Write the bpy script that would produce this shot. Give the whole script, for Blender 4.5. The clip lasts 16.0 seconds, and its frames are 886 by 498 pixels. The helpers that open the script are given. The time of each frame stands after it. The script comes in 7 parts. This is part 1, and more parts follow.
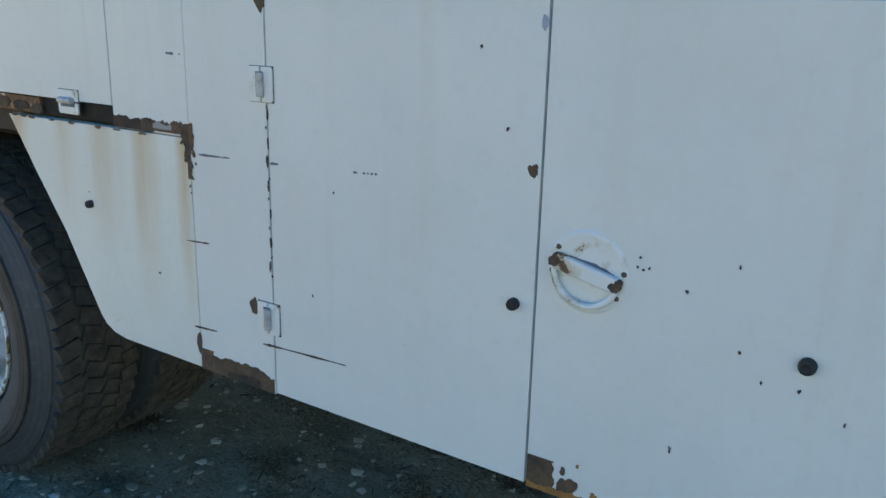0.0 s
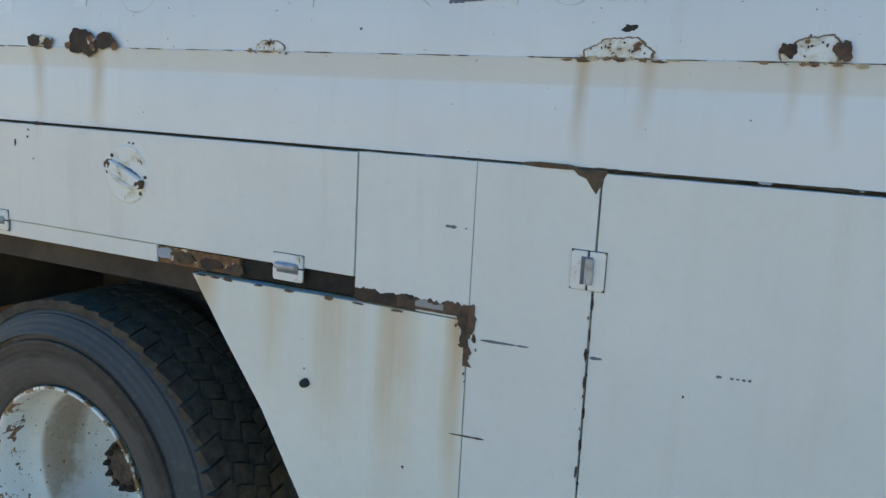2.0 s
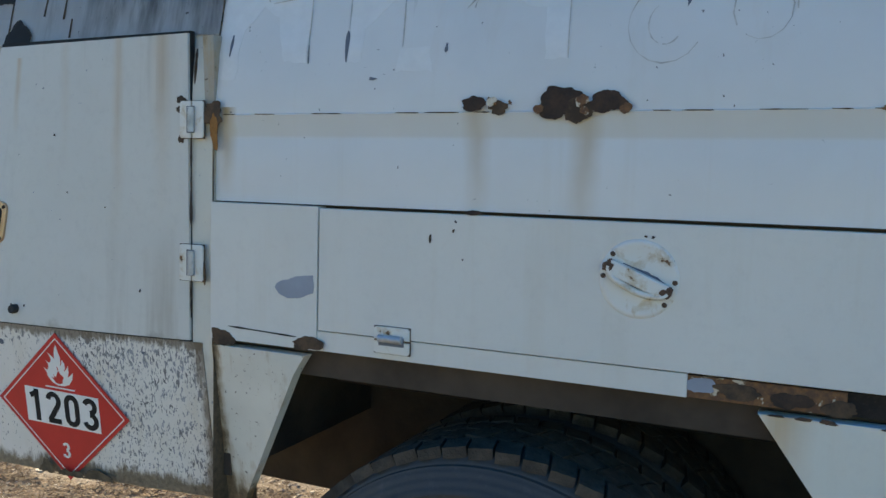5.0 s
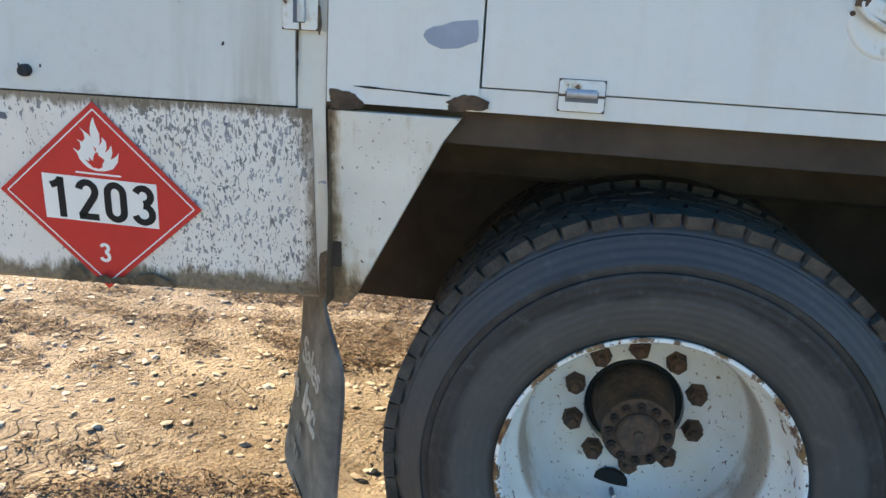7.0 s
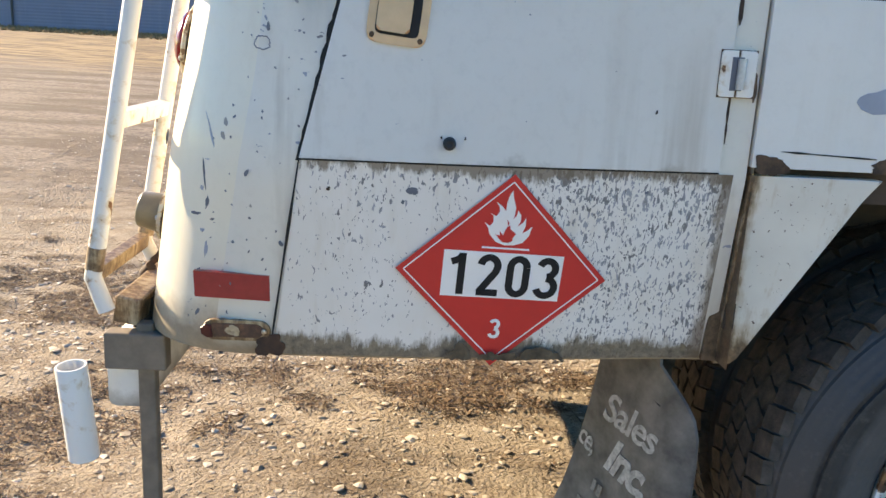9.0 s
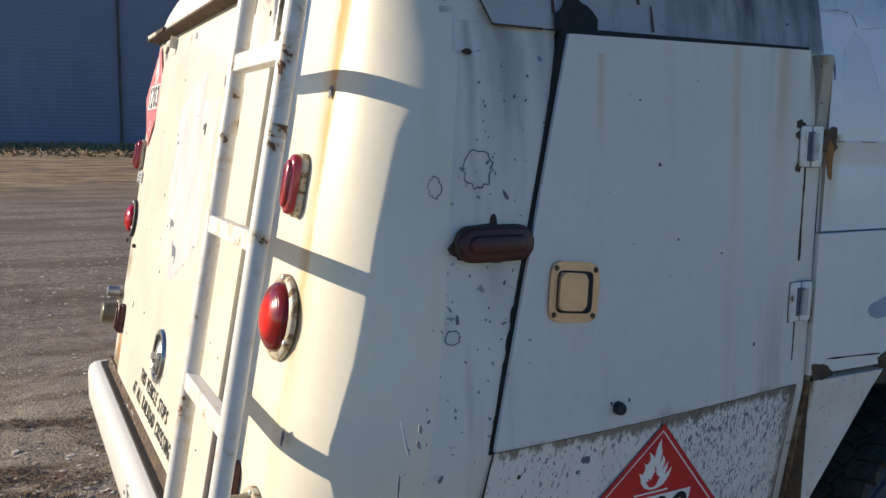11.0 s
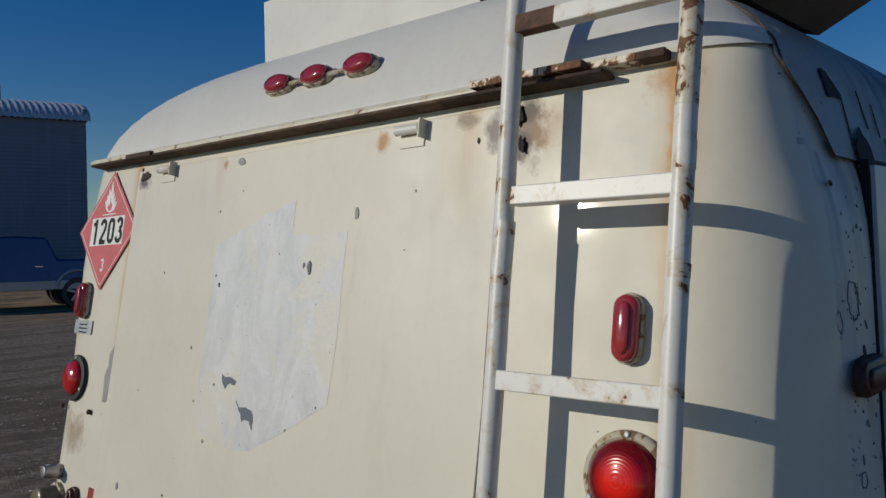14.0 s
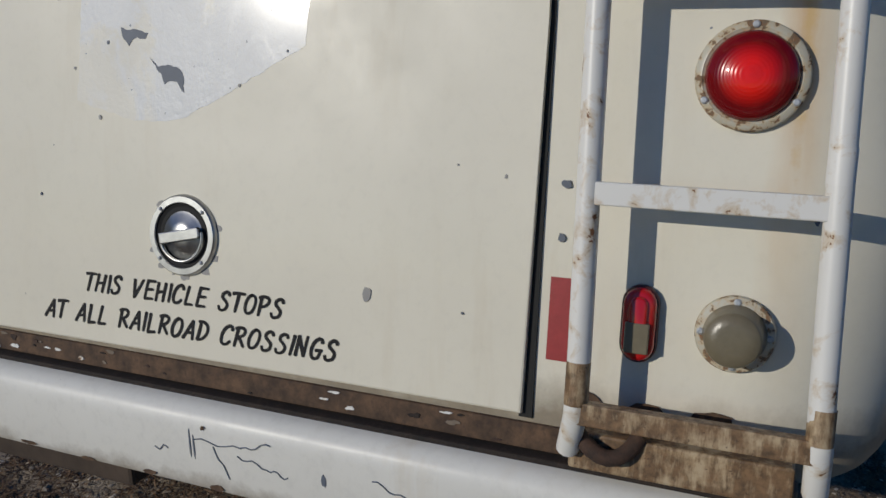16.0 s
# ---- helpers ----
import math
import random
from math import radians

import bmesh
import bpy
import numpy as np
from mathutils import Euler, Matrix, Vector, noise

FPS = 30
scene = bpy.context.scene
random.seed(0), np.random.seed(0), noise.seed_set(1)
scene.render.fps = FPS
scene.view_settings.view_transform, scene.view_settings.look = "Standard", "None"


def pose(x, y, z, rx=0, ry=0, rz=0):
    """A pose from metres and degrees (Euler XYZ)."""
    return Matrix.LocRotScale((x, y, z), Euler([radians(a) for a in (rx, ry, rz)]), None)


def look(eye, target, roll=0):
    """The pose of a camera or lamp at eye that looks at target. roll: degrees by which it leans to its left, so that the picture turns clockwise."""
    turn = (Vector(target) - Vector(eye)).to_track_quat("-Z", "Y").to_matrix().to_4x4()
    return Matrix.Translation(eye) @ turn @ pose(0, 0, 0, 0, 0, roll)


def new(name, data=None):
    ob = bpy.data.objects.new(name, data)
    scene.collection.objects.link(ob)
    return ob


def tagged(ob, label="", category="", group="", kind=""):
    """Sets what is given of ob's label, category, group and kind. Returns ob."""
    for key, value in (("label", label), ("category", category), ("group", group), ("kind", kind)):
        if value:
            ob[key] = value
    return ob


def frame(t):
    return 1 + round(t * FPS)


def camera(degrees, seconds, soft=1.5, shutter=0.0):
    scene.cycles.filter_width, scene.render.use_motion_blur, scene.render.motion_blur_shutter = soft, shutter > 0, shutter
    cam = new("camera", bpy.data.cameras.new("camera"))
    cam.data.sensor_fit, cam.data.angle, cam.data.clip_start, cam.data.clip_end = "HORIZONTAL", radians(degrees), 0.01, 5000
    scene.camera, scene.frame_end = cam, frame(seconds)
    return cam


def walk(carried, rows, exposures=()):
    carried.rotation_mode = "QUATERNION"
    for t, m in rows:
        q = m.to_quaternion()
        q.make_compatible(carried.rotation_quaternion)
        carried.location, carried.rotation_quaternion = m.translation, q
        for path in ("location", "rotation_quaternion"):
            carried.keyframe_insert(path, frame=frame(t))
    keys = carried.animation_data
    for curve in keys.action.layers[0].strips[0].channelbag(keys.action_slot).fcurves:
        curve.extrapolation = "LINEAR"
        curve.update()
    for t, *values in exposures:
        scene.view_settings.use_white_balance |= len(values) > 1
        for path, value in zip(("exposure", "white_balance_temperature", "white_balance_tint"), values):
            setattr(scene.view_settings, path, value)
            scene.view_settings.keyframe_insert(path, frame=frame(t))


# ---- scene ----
cam = camera(55.8, 16.0)
PATH = [
    (0, (2.921, -1.165, 1.52), (1.857, 0.44, 0.978), 1.4),
    (0.5, (2.728, -1.18, 1.537), (1.649, 0.42, 1.009), 1.5),
    (1, (2.575, -1.216, 1.574), (1.529, 0.414, 1.075), 2.0),
    (1.5, (2.343, -1.281, 1.621), (1.349, 0.393, 1.163), 2.1),
    (2, (2.153, -1.363, 1.65), (1.247, 0.387, 1.306), 2.9),
    (2.5, (1.947, -1.351, 1.682), (1.09, 0.442, 1.457), 2.9),
    (3, (1.752, -1.358, 1.7), (0.932, 0.462, 1.575), 2.8),
    (3.5, (1.515, -1.424, 1.685), (0.706, 0.405, 1.648), 2.5),
    (4, (1.317, -1.46, 1.69), (0.471, 0.352, 1.668), 2.0),
    (4.5, (1.113, -1.428, 1.674), (0.258, 0.378, 1.586), 1.2),
    (5, (0.909, -1.416, 1.612), (0.087, 0.4, 1.446), 1.5),
    (5.2, (0.824, -1.423, 1.604), (0.039, 0.403, 1.381), 1.5),
    (7.3, (-0.019, -1.455, 1.395), (-0.168, 0.468, 0.864), 3.5),
    (7.5, (-0.139, -1.498, 1.392), (-0.223, 0.434, 0.881), 3.5),
    (8, (-0.39, -1.56, 1.379), (-0.401, 0.386, 0.916), 3.4),
    (8.5, (-0.649, -1.503, 1.412), (-0.596, 0.433, 0.913), 3.1),
    (8.7, (-0.726, -1.486, 1.424), (-0.687, 0.452, 0.932), 3.1),
    (10.8, (-1.646, -1.153, 1.697), (-0.808, 0.636, 1.39), 1.1),
    (11, (-1.696, -1.129, 1.731), (-0.779, 0.628, 1.466), 0.9),
    (11.5, (-1.891, -1.059, 1.783), (-0.793, 0.606, 1.638), 0.3),
    (12, (-2.042, -0.975, 1.826), (-0.821, 0.609, 1.844), -0.2),
    (12.5, (-2.096, -0.826, 1.85), (-0.8, 0.688, 2.017), -0.8),
    (13, (-2.17, -0.7, 1.843), (-0.801, 0.743, 2.05), -1.1),
    (13.5, (-2.322, -0.54, 1.816), (-0.878, 0.838, 1.945), -1.7),
    (14, (-2.391, -0.412, 1.769), (-0.913, 0.935, 1.777), -1.3),
    (14.5, (-2.335, -0.247, 1.673), (-0.821, 1.053, 1.542), -0.5),
    (15, (-2.295, -0.119, 1.613), (-0.705, 1.059, 1.322), -0.7),
    (15.5, (-2.378, 0.022, 1.565), (-0.684, 0.975, 1.095), -1.1),
    (16, (-2.496, 0.168, 1.516), (-0.726, 0.921, 0.966), -0.9),
]
walk(cam, [(t, look(e, g, r)) for t, e, g, r in PATH],
     exposures=[(0, 1.82, 10300, 10), (1.5, 1.88, 11200, 11), (2.5, 1.53, 10300, 9), (3.0, 1.08, 9000, 8), (3.5, 0.96, 8800, 7), (4.0, 1.02, 8900, 7), (4.5, 0.94, 8900, 6), (5.0, 1.33, 9400, 7), (7.3, 1.98, 9700, 11), (8.7, 1.88, 9500, 12),
                (10.8, 0.66, 7900, 11), (12, -0.14, 6900, 7), (13.0, -0.36, 6700, 6), (13.5, -0.62, 6600, 6), (14.5, -1.15, 6650, 7), (15.5, -1.18, 6450, 8), (16, -0.98, 6350, 9)])

# ---- world and sun ----
TO_SUN = Vector((-0.783, 0.530, 0.325)).normalized()
SUN_ELEV = math.asin(TO_SUN.z)
world = bpy.data.worlds.new("sky_world")
scene.world = world
world.use_nodes = True
wn = world.node_tree.nodes
sky = wn.new("ShaderNodeTexSky")
sky.sky_type, sky.sun_disc = "NISHITA", False
sky.sun_elevation, sky.sun_rotation = SUN_ELEV, math.atan2(TO_SUN.x, TO_SUN.y)
sky.air_density, sky.dust_density, sky.ozone_density = 1.0, 0.0, 3.4
deep = wn.new("ShaderNodeHueSaturation")
deep.inputs["Saturation"].default_value = 1.39
deep.inputs["Hue"].default_value = 0.516
world.node_tree.links.new(sky.outputs[0], deep.inputs["Color"])
world.node_tree.links.new(deep.outputs[0], wn["Background"].inputs[0])
wn["Background"].inputs[1].default_value = 0.117
sun_data = bpy.data.lights.new("sun", "SUN")
sun_data.energy, sun_data.angle, sun_data.color = 4.4, radians(0.55), (1.0, 0.93, 0.82)
sun = new("sun", sun_data)
sun.matrix_world = look((0, 0, 30), Vector((0, 0, 30)) - TO_SUN)


# ---- materials ----
class Mat:
    """A node material with short ways to add nodes."""

    def __init__(self, name, rough=0.5, metal=0.0):
        self.m = bpy.data.materials.new(name)
        self.m.use_nodes = True
        self.t = self.m.node_tree
        self.b = self.t.nodes["Principled BSDF"]
        self.b.inputs["Roughness"].default_value = rough
        self.b.inputs["Metallic"].default_value = metal
        self.co = self.t.nodes.new("ShaderNodeTexCoord").outputs["Object"]

    def put(self, sock, v):
        if isinstance(v, bpy.types.NodeSocket):
            self.t.links.new(v, sock)
        elif isinstance(v, tuple) and len(v) == 3 and sock.type == "RGBA":
            sock.default_value = (*v, 1)
        else:
            sock.default_value = v

    def scaled(self, sx, sy, sz, vec=None):
        n = self.t.nodes.new("ShaderNodeMapping")
        n.inputs["Scale"].default_value = (sx, sy, sz)
        self.put(n.inputs["Vector"], vec or self.co)
        return n.outputs[0]

    def noise(self, scale, detail=3.0, rough=0.55, vec=None, warp=0.0):
        n = self.t.nodes.new("ShaderNodeTexNoise")
        n.inputs["Scale"].default_value, n.inputs["Detail"].default_value = scale, detail
        n.inputs["Roughness"].default_value, n.inputs["Distortion"].default_value = rough, warp
        self.put(n.inputs["Vector"], vec or self.co)
        return n.outputs["Fac"]

    def voro(self, scale, vec=None, feature="F1", out="Distance"):
        n = self.t.nodes.new("ShaderNodeTexVoronoi")
        n.feature = feature
        n.inputs["Scale"].default_value = scale
        self.put(n.inputs["Vector"], vec or self.co)
        return n.outputs[out]

    def ramp(self, v, lo, hi, a=0.0, b=1.0):
        n = self.t.nodes.new("ShaderNodeMapRange")
        self.put(n.inputs["Value"], v)
        for k, x in zip(("From Min", "From Max", "To Min", "To Max"), (lo, hi, a, b)):
            self.put(n.inputs[k], x)
        return n.outputs[0]

    def math(self, op, a, b=0.0):
        n = self.t.nodes.new("ShaderNodeMath")
        n.operation = op
        self.put(n.inputs[0], a), self.put(n.inputs[1], b)
        return n.outputs[0]

    def mix(self, f, a, b):
        n = self.t.nodes.new("ShaderNodeMix")
        n.data_type = "RGBA"
        self.put(n.inputs[0], f), self.put(n.inputs[6], a), self.put(n.inputs[7], b)
        return n.outputs[2]

    def axis(self, k):
        n = self.t.nodes.new("ShaderNodeSeparateXYZ")
        self.put(n.inputs[0], self.co)
        return n.outputs[k]

    def done(self, color, bump=None, strength=0.2, dist=0.002, rough=None):
        self.put(self.b.inputs["Base Color"], color)
        if rough is not None:
            self.put(self.b.inputs["Roughness"], rough)
        if bump is not None:
            n = self.t.nodes.new("ShaderNodeBump")
            n.inputs["Strength"].default_value, n.inputs["Distance"].default_value = strength, dist
            self.put(n.inputs["Height"], bump)
            self.put(self.b.inputs["Normal"], n.outputs[0])
        return self.m


def paint(name, base=(0.74, 0.73, 0.69), stain=(0.52, 0.42, 0.27), streaks=0.3, chips=0.0, chip_scale=60.0,
          grime=0.25, rough=0.38, runs=(), mud=None, coat=0.0, spots=()):
    """Old white enamel: clouded, streaked down the face, with chipped specks and dirt."""
    m = Mat(name, rough)
    m.b.inputs["Coat Weight"].default_value, m.b.inputs["Coat Roughness"].default_value = coat, 0.05
    m.b.inputs["Specular IOR Level"].default_value = 0.35
    cloud = m.noise(2.3, 4, 0.6)
    c = m.mix(m.ramp(cloud, 0.35, 0.7), base, tuple(v * 0.93 for v in base))
    fine = m.noise(45, 3, 0.7)
    c = m.mix(m.ramp(fine, 0.5, 0.8, 0, grime), c, tuple(v * 0.8 for v in base))
    run = m.noise(1.0, 4, 0.65, m.scaled(14, 14, 0.8))
    blotch = m.noise(1.7, 2, 0.5)
    f = m.math("MULTIPLY", m.ramp(run, 0.52, 0.78, 0, streaks), m.ramp(blotch, 0.42, 0.62))
    c = m.mix(f, c, stain)
    wob = m.math("MULTIPLY", m.math("SUBTRACT", m.noise(3.5, 3, 0.6), 0.5), 0.05)
    for axis, at, wide, top, foot, much in runs:
        d = m.math("ABSOLUTE", m.math("SUBTRACT", m.math("ADD", m.axis(axis), wob), at))
        a = m.math("MULTIPLY", m.ramp(d, wide, wide * 0.1), m.ramp(m.axis(2), foot, top))
        a = m.math("MULTIPLY", a, m.math("LESS_THAN", m.axis(2), top + 0.01))
        c = m.mix(m.math("MULTIPLY", a, m.ramp(run, 0.3, 0.6, 0.35 * abs(much), abs(much))), c, (0.55, 0.30, 0.09) if much > 0 else (0.24, 0.23, 0.22))
    for axis, at, up, wide, tall, col, much in spots:
        du = m.math("DIVIDE", m.math("SUBTRACT", m.axis(axis), at), wide)
        dv = m.math("DIVIDE", m.math("SUBTRACT", m.axis(2), up), tall)
        d = m.math("SQRT", m.math("ADD", m.math("MULTIPLY", du, du), m.math("MULTIPLY", dv, dv)))
        d = m.math("ADD", d, m.math("MULTIPLY", m.math("SUBTRACT", m.noise(26, 5, 0.7), 0.5), 2.2))
        c = m.mix(m.ramp(d, 1.05, 0.35, 0, much), c, col)
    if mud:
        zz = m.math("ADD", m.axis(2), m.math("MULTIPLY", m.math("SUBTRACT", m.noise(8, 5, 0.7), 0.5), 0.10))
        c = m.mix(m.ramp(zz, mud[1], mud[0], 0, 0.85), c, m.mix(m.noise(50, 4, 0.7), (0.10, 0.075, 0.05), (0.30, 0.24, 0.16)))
    rgh = m.ramp(m.noise(6, 4, 0.6), 0.3, 0.7, rough - 0.06, rough + 0.12)
    speck = m.noise(chip_scale, 2.2, 0.5, m.scaled(0.62, 1, 1.05))
    lo = 0.80 - chips * 0.22
    mask = m.ramp(speck, lo, lo + 0.015)
    c = m.mix(mask, c, m.mix(m.ramp(m.noise(5, 2), 0.45, 0.6), (0.30, 0.33, 0.38), (0.14, 0.14, 0.15)))
    hgt = m.math("ADD", m.noise(9, 3, 0.5), m.math("MULTIPLY", mask, -0.5))
    return m.done(c, hgt, 0.12, 0.003, rgh)


def pitted(name):
    """White enamel beaten by road stones: grey slanting flecks, thickest to the front and the head, mud along the foot."""
    m = Mat(name, 0.45)
    x, z = m.axis(0), m.axis(2)
    base = m.mix(m.ramp(m.noise(4, 4, 0.6), 0.35, 0.7), (0.76, 0.75, 0.72), (0.70, 0.68, 0.63))
    base = m.mix(m.ramp(m.noise(1.0, 4, 0.65, m.scaled(26, 26, 2.0)), 0.54, 0.76, 0, 0.3), base, (0.50, 0.43, 0.31))
    dense = m.math("ADD", m.ramp(x, -0.86, -0.52, 0, 0.075), m.ramp(z, 1.08, 1.23, 0, 0.035))
    dense = m.math("ADD", dense, m.math("MULTIPLY", m.math("SUBTRACT", m.noise(7, 3, 0.6), 0.5), 0.14))
    c = base
    depth = None
    for k, (sc, turn, lo) in enumerate(((122, 38, 0.700), (160, -30, 0.706), (205, 70, 0.712))):
        mp = m.t.nodes.new("ShaderNodeMapping")
        mp.inputs["Rotation"].default_value = (0, radians(turn), 0)
        mp.inputs["Scale"].default_value = (1.0, 1.0, 0.42)
        m.put(mp.inputs["Vector"], m.co)
        n = m.noise(sc, 1.6, 0.5, mp.outputs[0], warp=0.5)
        f = m.ramp(m.math("ADD", n, dense), lo, lo + 0.012)
        tone = m.mix(m.ramp(m.noise(14 + 5 * k, 2), 0.42, 0.6), (0.31, 0.33, 0.36), (0.16, 0.165, 0.17))
        c = m.mix(f, c, tone)
        depth = f if depth is None else m.math("MAXIMUM", depth, f)
    rag = m.math("MULTIPLY", m.math("SUBTRACT", m.noise(1.0, 5, 0.75, m.scaled(38, 38, 9)), 0.5), 0.10)
    rag = m.math("ADD", rag, m.math("MULTIPLY", m.math("SUBTRACT", m.noise(5, 3, 0.6), 0.5), 0.07))
    zz = m.math("ADD", z, rag)
    mud = m.mix(m.ramp(m.noise(60, 5, 0.75), 0.35, 0.65), (0.060, 0.045, 0.028), (0.22, 0.175, 0.11))
    c = m.mix(m.ramp(zz, 0.928, 0.908, 0, 0.92), c, mud)
    c = m.mix(m.ramp(m.math("ADD", z, m.math("MULTIPLY", rag, 0.8)), 1.226, 1.238, 0, 0.85), c, (0.16, 0.125, 0.09))
    c = m.mix(m.ramp(m.math("ADD", x, rag), -0.325, -0.300, 0, 0.8), c, (0.14, 0.10, 0.065))
    return m.done(c, m.math("MULTIPLY", depth, -1.0), 0.25, 0.002)


def stained(name, base=(0.74, 0.72, 0.65), brown=(0.16, 0.105, 0.06), amount=0.5, scale=5.0, edges=(), rough=0.5):
    """Cream paint with brown, ragged rust stain; edges are (axis, from, to) over which it thickens."""
    m = Mat(name, rough)
    c = m.mix(m.ramp(m.noise(6, 4, 0.6), 0.35, 0.7), base, tuple(v * 0.86 for v in base))
    n = m.math("ADD", m.math("MULTIPLY", m.noise(scale, 5, 0.7), 0.6), m.math("MULTIPLY", m.noise(1.0, 5, 0.7, m.scaled(scale * 8, scale * 8, scale * 1.2)), 0.4))
    for axis, lo, hi in edges:
        n = m.math("ADD", n, m.ramp(m.axis(axis), lo, hi, 0, 0.30))
    c = m.mix(m.ramp(n, 0.66 - 0.14 * amount, 0.80 - 0.14 * amount, 0, 0.75), c, (0.42, 0.30, 0.17))
    f = m.ramp(n, 0.76 - 0.14 * amount, 0.86 - 0.14 * amount, 0, 0.95)
    c = m.mix(f, c, m.mix(m.ramp(m.noise(70, 4, 0.7), 0.35, 0.65), tuple(v * 0.5 for v in brown), tuple(v * 1.4 for v in brown)))
    c = m.mix(m.ramp(m.noise(90, 3, 0.7), 0.66, 0.68), c, (0.10, 0.06, 0.035))
    return m.done(c, m.noise(60, 4, 0.6), 0.15, 0.002)


def weathered(name, lo, hi, forward, thin, thick, soot=0.75, patch=1.7, front=None):
    """Roof sheet: white paint under sooty blue-grey dirt with brown runs; the dirt thins below lo and beyond forward."""
    m = Mat(name, 0.38)
    x, z = m.axis(0), m.axis(2)
    c = m.mix(m.ramp(m.noise(3, 4, 0.6), 0.35, 0.7), (0.74, 0.74, 0.73), (0.68, 0.68, 0.67))
    c = m.mix(m.ramp(m.noise(1.0, 4, 0.65, m.scaled(14, 14, 0.8)), 0.56, 0.80, 0, 0.20), c, (0.52, 0.43, 0.30))
    for at, wide, top, foot, much in ((0.33, 0.03, 1.73, 1.50, 0.5), (0.53, 0.035, 1.73, 1.45, 0.6), (1.69, 0.018, 1.73, 1.55, 0.7), (1.80, 0.02, 1.73, 1.60, 0.5), (2.02, 0.015, 1.73, 1.62, 0.4), (2.08, 0.018, 1.73, 1.60, 0.5), (-0.235, 0.03, 1.74, 1.56, 0.9), (2.2, 0.03, 1.73, 1.56, 0.3)):
        d = m.math("ABSOLUTE", m.math("SUBTRACT", m.math("ADD", x, m.math("MULTIPLY", m.noise(9, 3), 0.03)), at + 0.015))
        a = m.math("MULTIPLY", m.math("MULTIPLY", m.ramp(d, wide, wide * 0.1), m.ramp(z, foot, top)), m.math("LESS_THAN", z, top + 0.01))
        c = m.mix(m.math("MULTIPLY", a, much), c, (0.45, 0.29, 0.12))
    lift = m.math("MULTIPLY", m.math("SUBTRACT", m.noise(4, 5, 0.65), 0.5), 0.16)
    zone = m.math("MULTIPLY", m.ramp(m.math("ADD", z, lift), lo, hi), m.ramp(m.math("ADD", x, m.math("MULTIPLY", lift, 4.0)), forward + 0.5, forward))
    crown = m.math("MULTIPLY", m.ramp(m.math("ADD", z, lift), 2.06, 2.17), m.ramp(x, 2.6, 1.6, 0, 0.9))
    zone = m.math("MULTIPLY", m.math("MAXIMUM", zone, crown), m.ramp(x, -0.95, -0.30, 0.2, 1.0))
    run = m.noise(1.0, 5, 0.7, m.scaled(11, 5, 1.3))
    dirt = m.mix(m.ramp(m.noise(2.5, 4, 0.7), 0.35, 0.65), (0.34, 0.345, 0.36), (0.54, 0.55, 0.57))
    dirt = m.mix(m.ramp(run, 0.48, 0.62, 0, soot), dirt, (0.085, 0.078, 0.075))
    dirt = m.mix(m.ramp(m.noise(13, 4, 0.7), 0.58, 0.72, 0, 0.8), dirt, (0.60, 0.61, 0.62))
    c = m.mix(m.math("MULTIPLY", zone, m.ramp(m.noise(patch, 4, 0.65), 0.25, 0.6, thin, thick)), c, dirt)
    if front:
        black = m.math("ADD", m.math("MULTIPLY", m.ramp(x, front[0], front[1]), m.ramp(m.math("ADD", z, lift), front[2], front[3])), m.math("MULTIPLY", m.math("SUBTRACT", run, 0.5), 2.2))
        c = m.mix(m.ramp(black, 0.35, 1.15, 0, 0.85), c, (0.095, 0.083, 0.072))
        pale = m.noise(1.0, 5, 0.75, m.scaled(24, 9, 4))
        c = m.mix(m.math("MULTIPLY", m.ramp(pale, 0.50, 0.60, 0, 0.75), m.ramp(z, front[2], front[3])), c, m.mix(m.ramp(black, 0.3, 1.0), (0.72, 0.72, 0.71), (0.34, 0.34, 0.35)))
    # tan belt under the seam: ground-tinted shade of a tilted strip, put into the colour
    band = m.math("MULTIPLY", m.ramp(z, 1.686, 1.692), m.ramp(z, 1.7335, 1.7325))
    c = m.mix(m.math("MULTIPLY", band, 0.35), c, (0.55, 0.48, 0.37))
    c = m.mix(m.ramp(m.noise(75, 3, 0.65), 0.71, 0.725), c, (0.10, 0.09, 0.085))
    return m.done(c, m.noise(7, 3, 0.5), 0.12, 0.004, m.ramp(m.noise(5, 4), 0.3, 0.7, 0.28, 0.5))


def tyre_rubber(name, cx, cz):
    """Rubber with a dusty inner wall, a darker polished band and scuffs; cx, cz is the axle."""
    m = Mat(name, 0.55)
    dx, dz = m.math("SUBTRACT", m.axis(0), cx), m.math("SUBTRACT", m.axis(2), cz)
    r = m.math("SQRT", m.math("ADD", m.math("MULTIPLY", dx, dx), m.math("MULTIPLY", dz, dz)))
    rr = m.math("ADD", r, m.math("MULTIPLY", m.math("SUBTRACT", m.noise(9, 4, 0.65), 0.5), 0.06))
    c = m.mix(m.ramp(rr, 0.365, 0.385), (0.080, 0.075, 0.070), (0.022, 0.021, 0.020))
    c = m.mix(m.ramp(rr, 0.420, 0.440), c, (0.058, 0.056, 0.055))
    c = m.mix(m.ramp(m.noise(5, 5, 0.7), 0.45, 0.68, 0, 0.6), c, (0.050, 0.049, 0.050))
    c = m.mix(m.ramp(m.noise(30, 5, 0.7), 0.55, 0.75, 0, 0.45), c, (0.14, 0.132, 0.122))
    ridge = m.math("SINE", m.math("MULTIPLY", r, 420.0))
    return m.done(c, m.math("ADD", m.noise(34, 5, 0.7), m.math("MULTIPLY", ridge, 0.22)), 0.45, 0.004, m.ramp(rr, 0.36, 0.40, 0.8, 0.62))


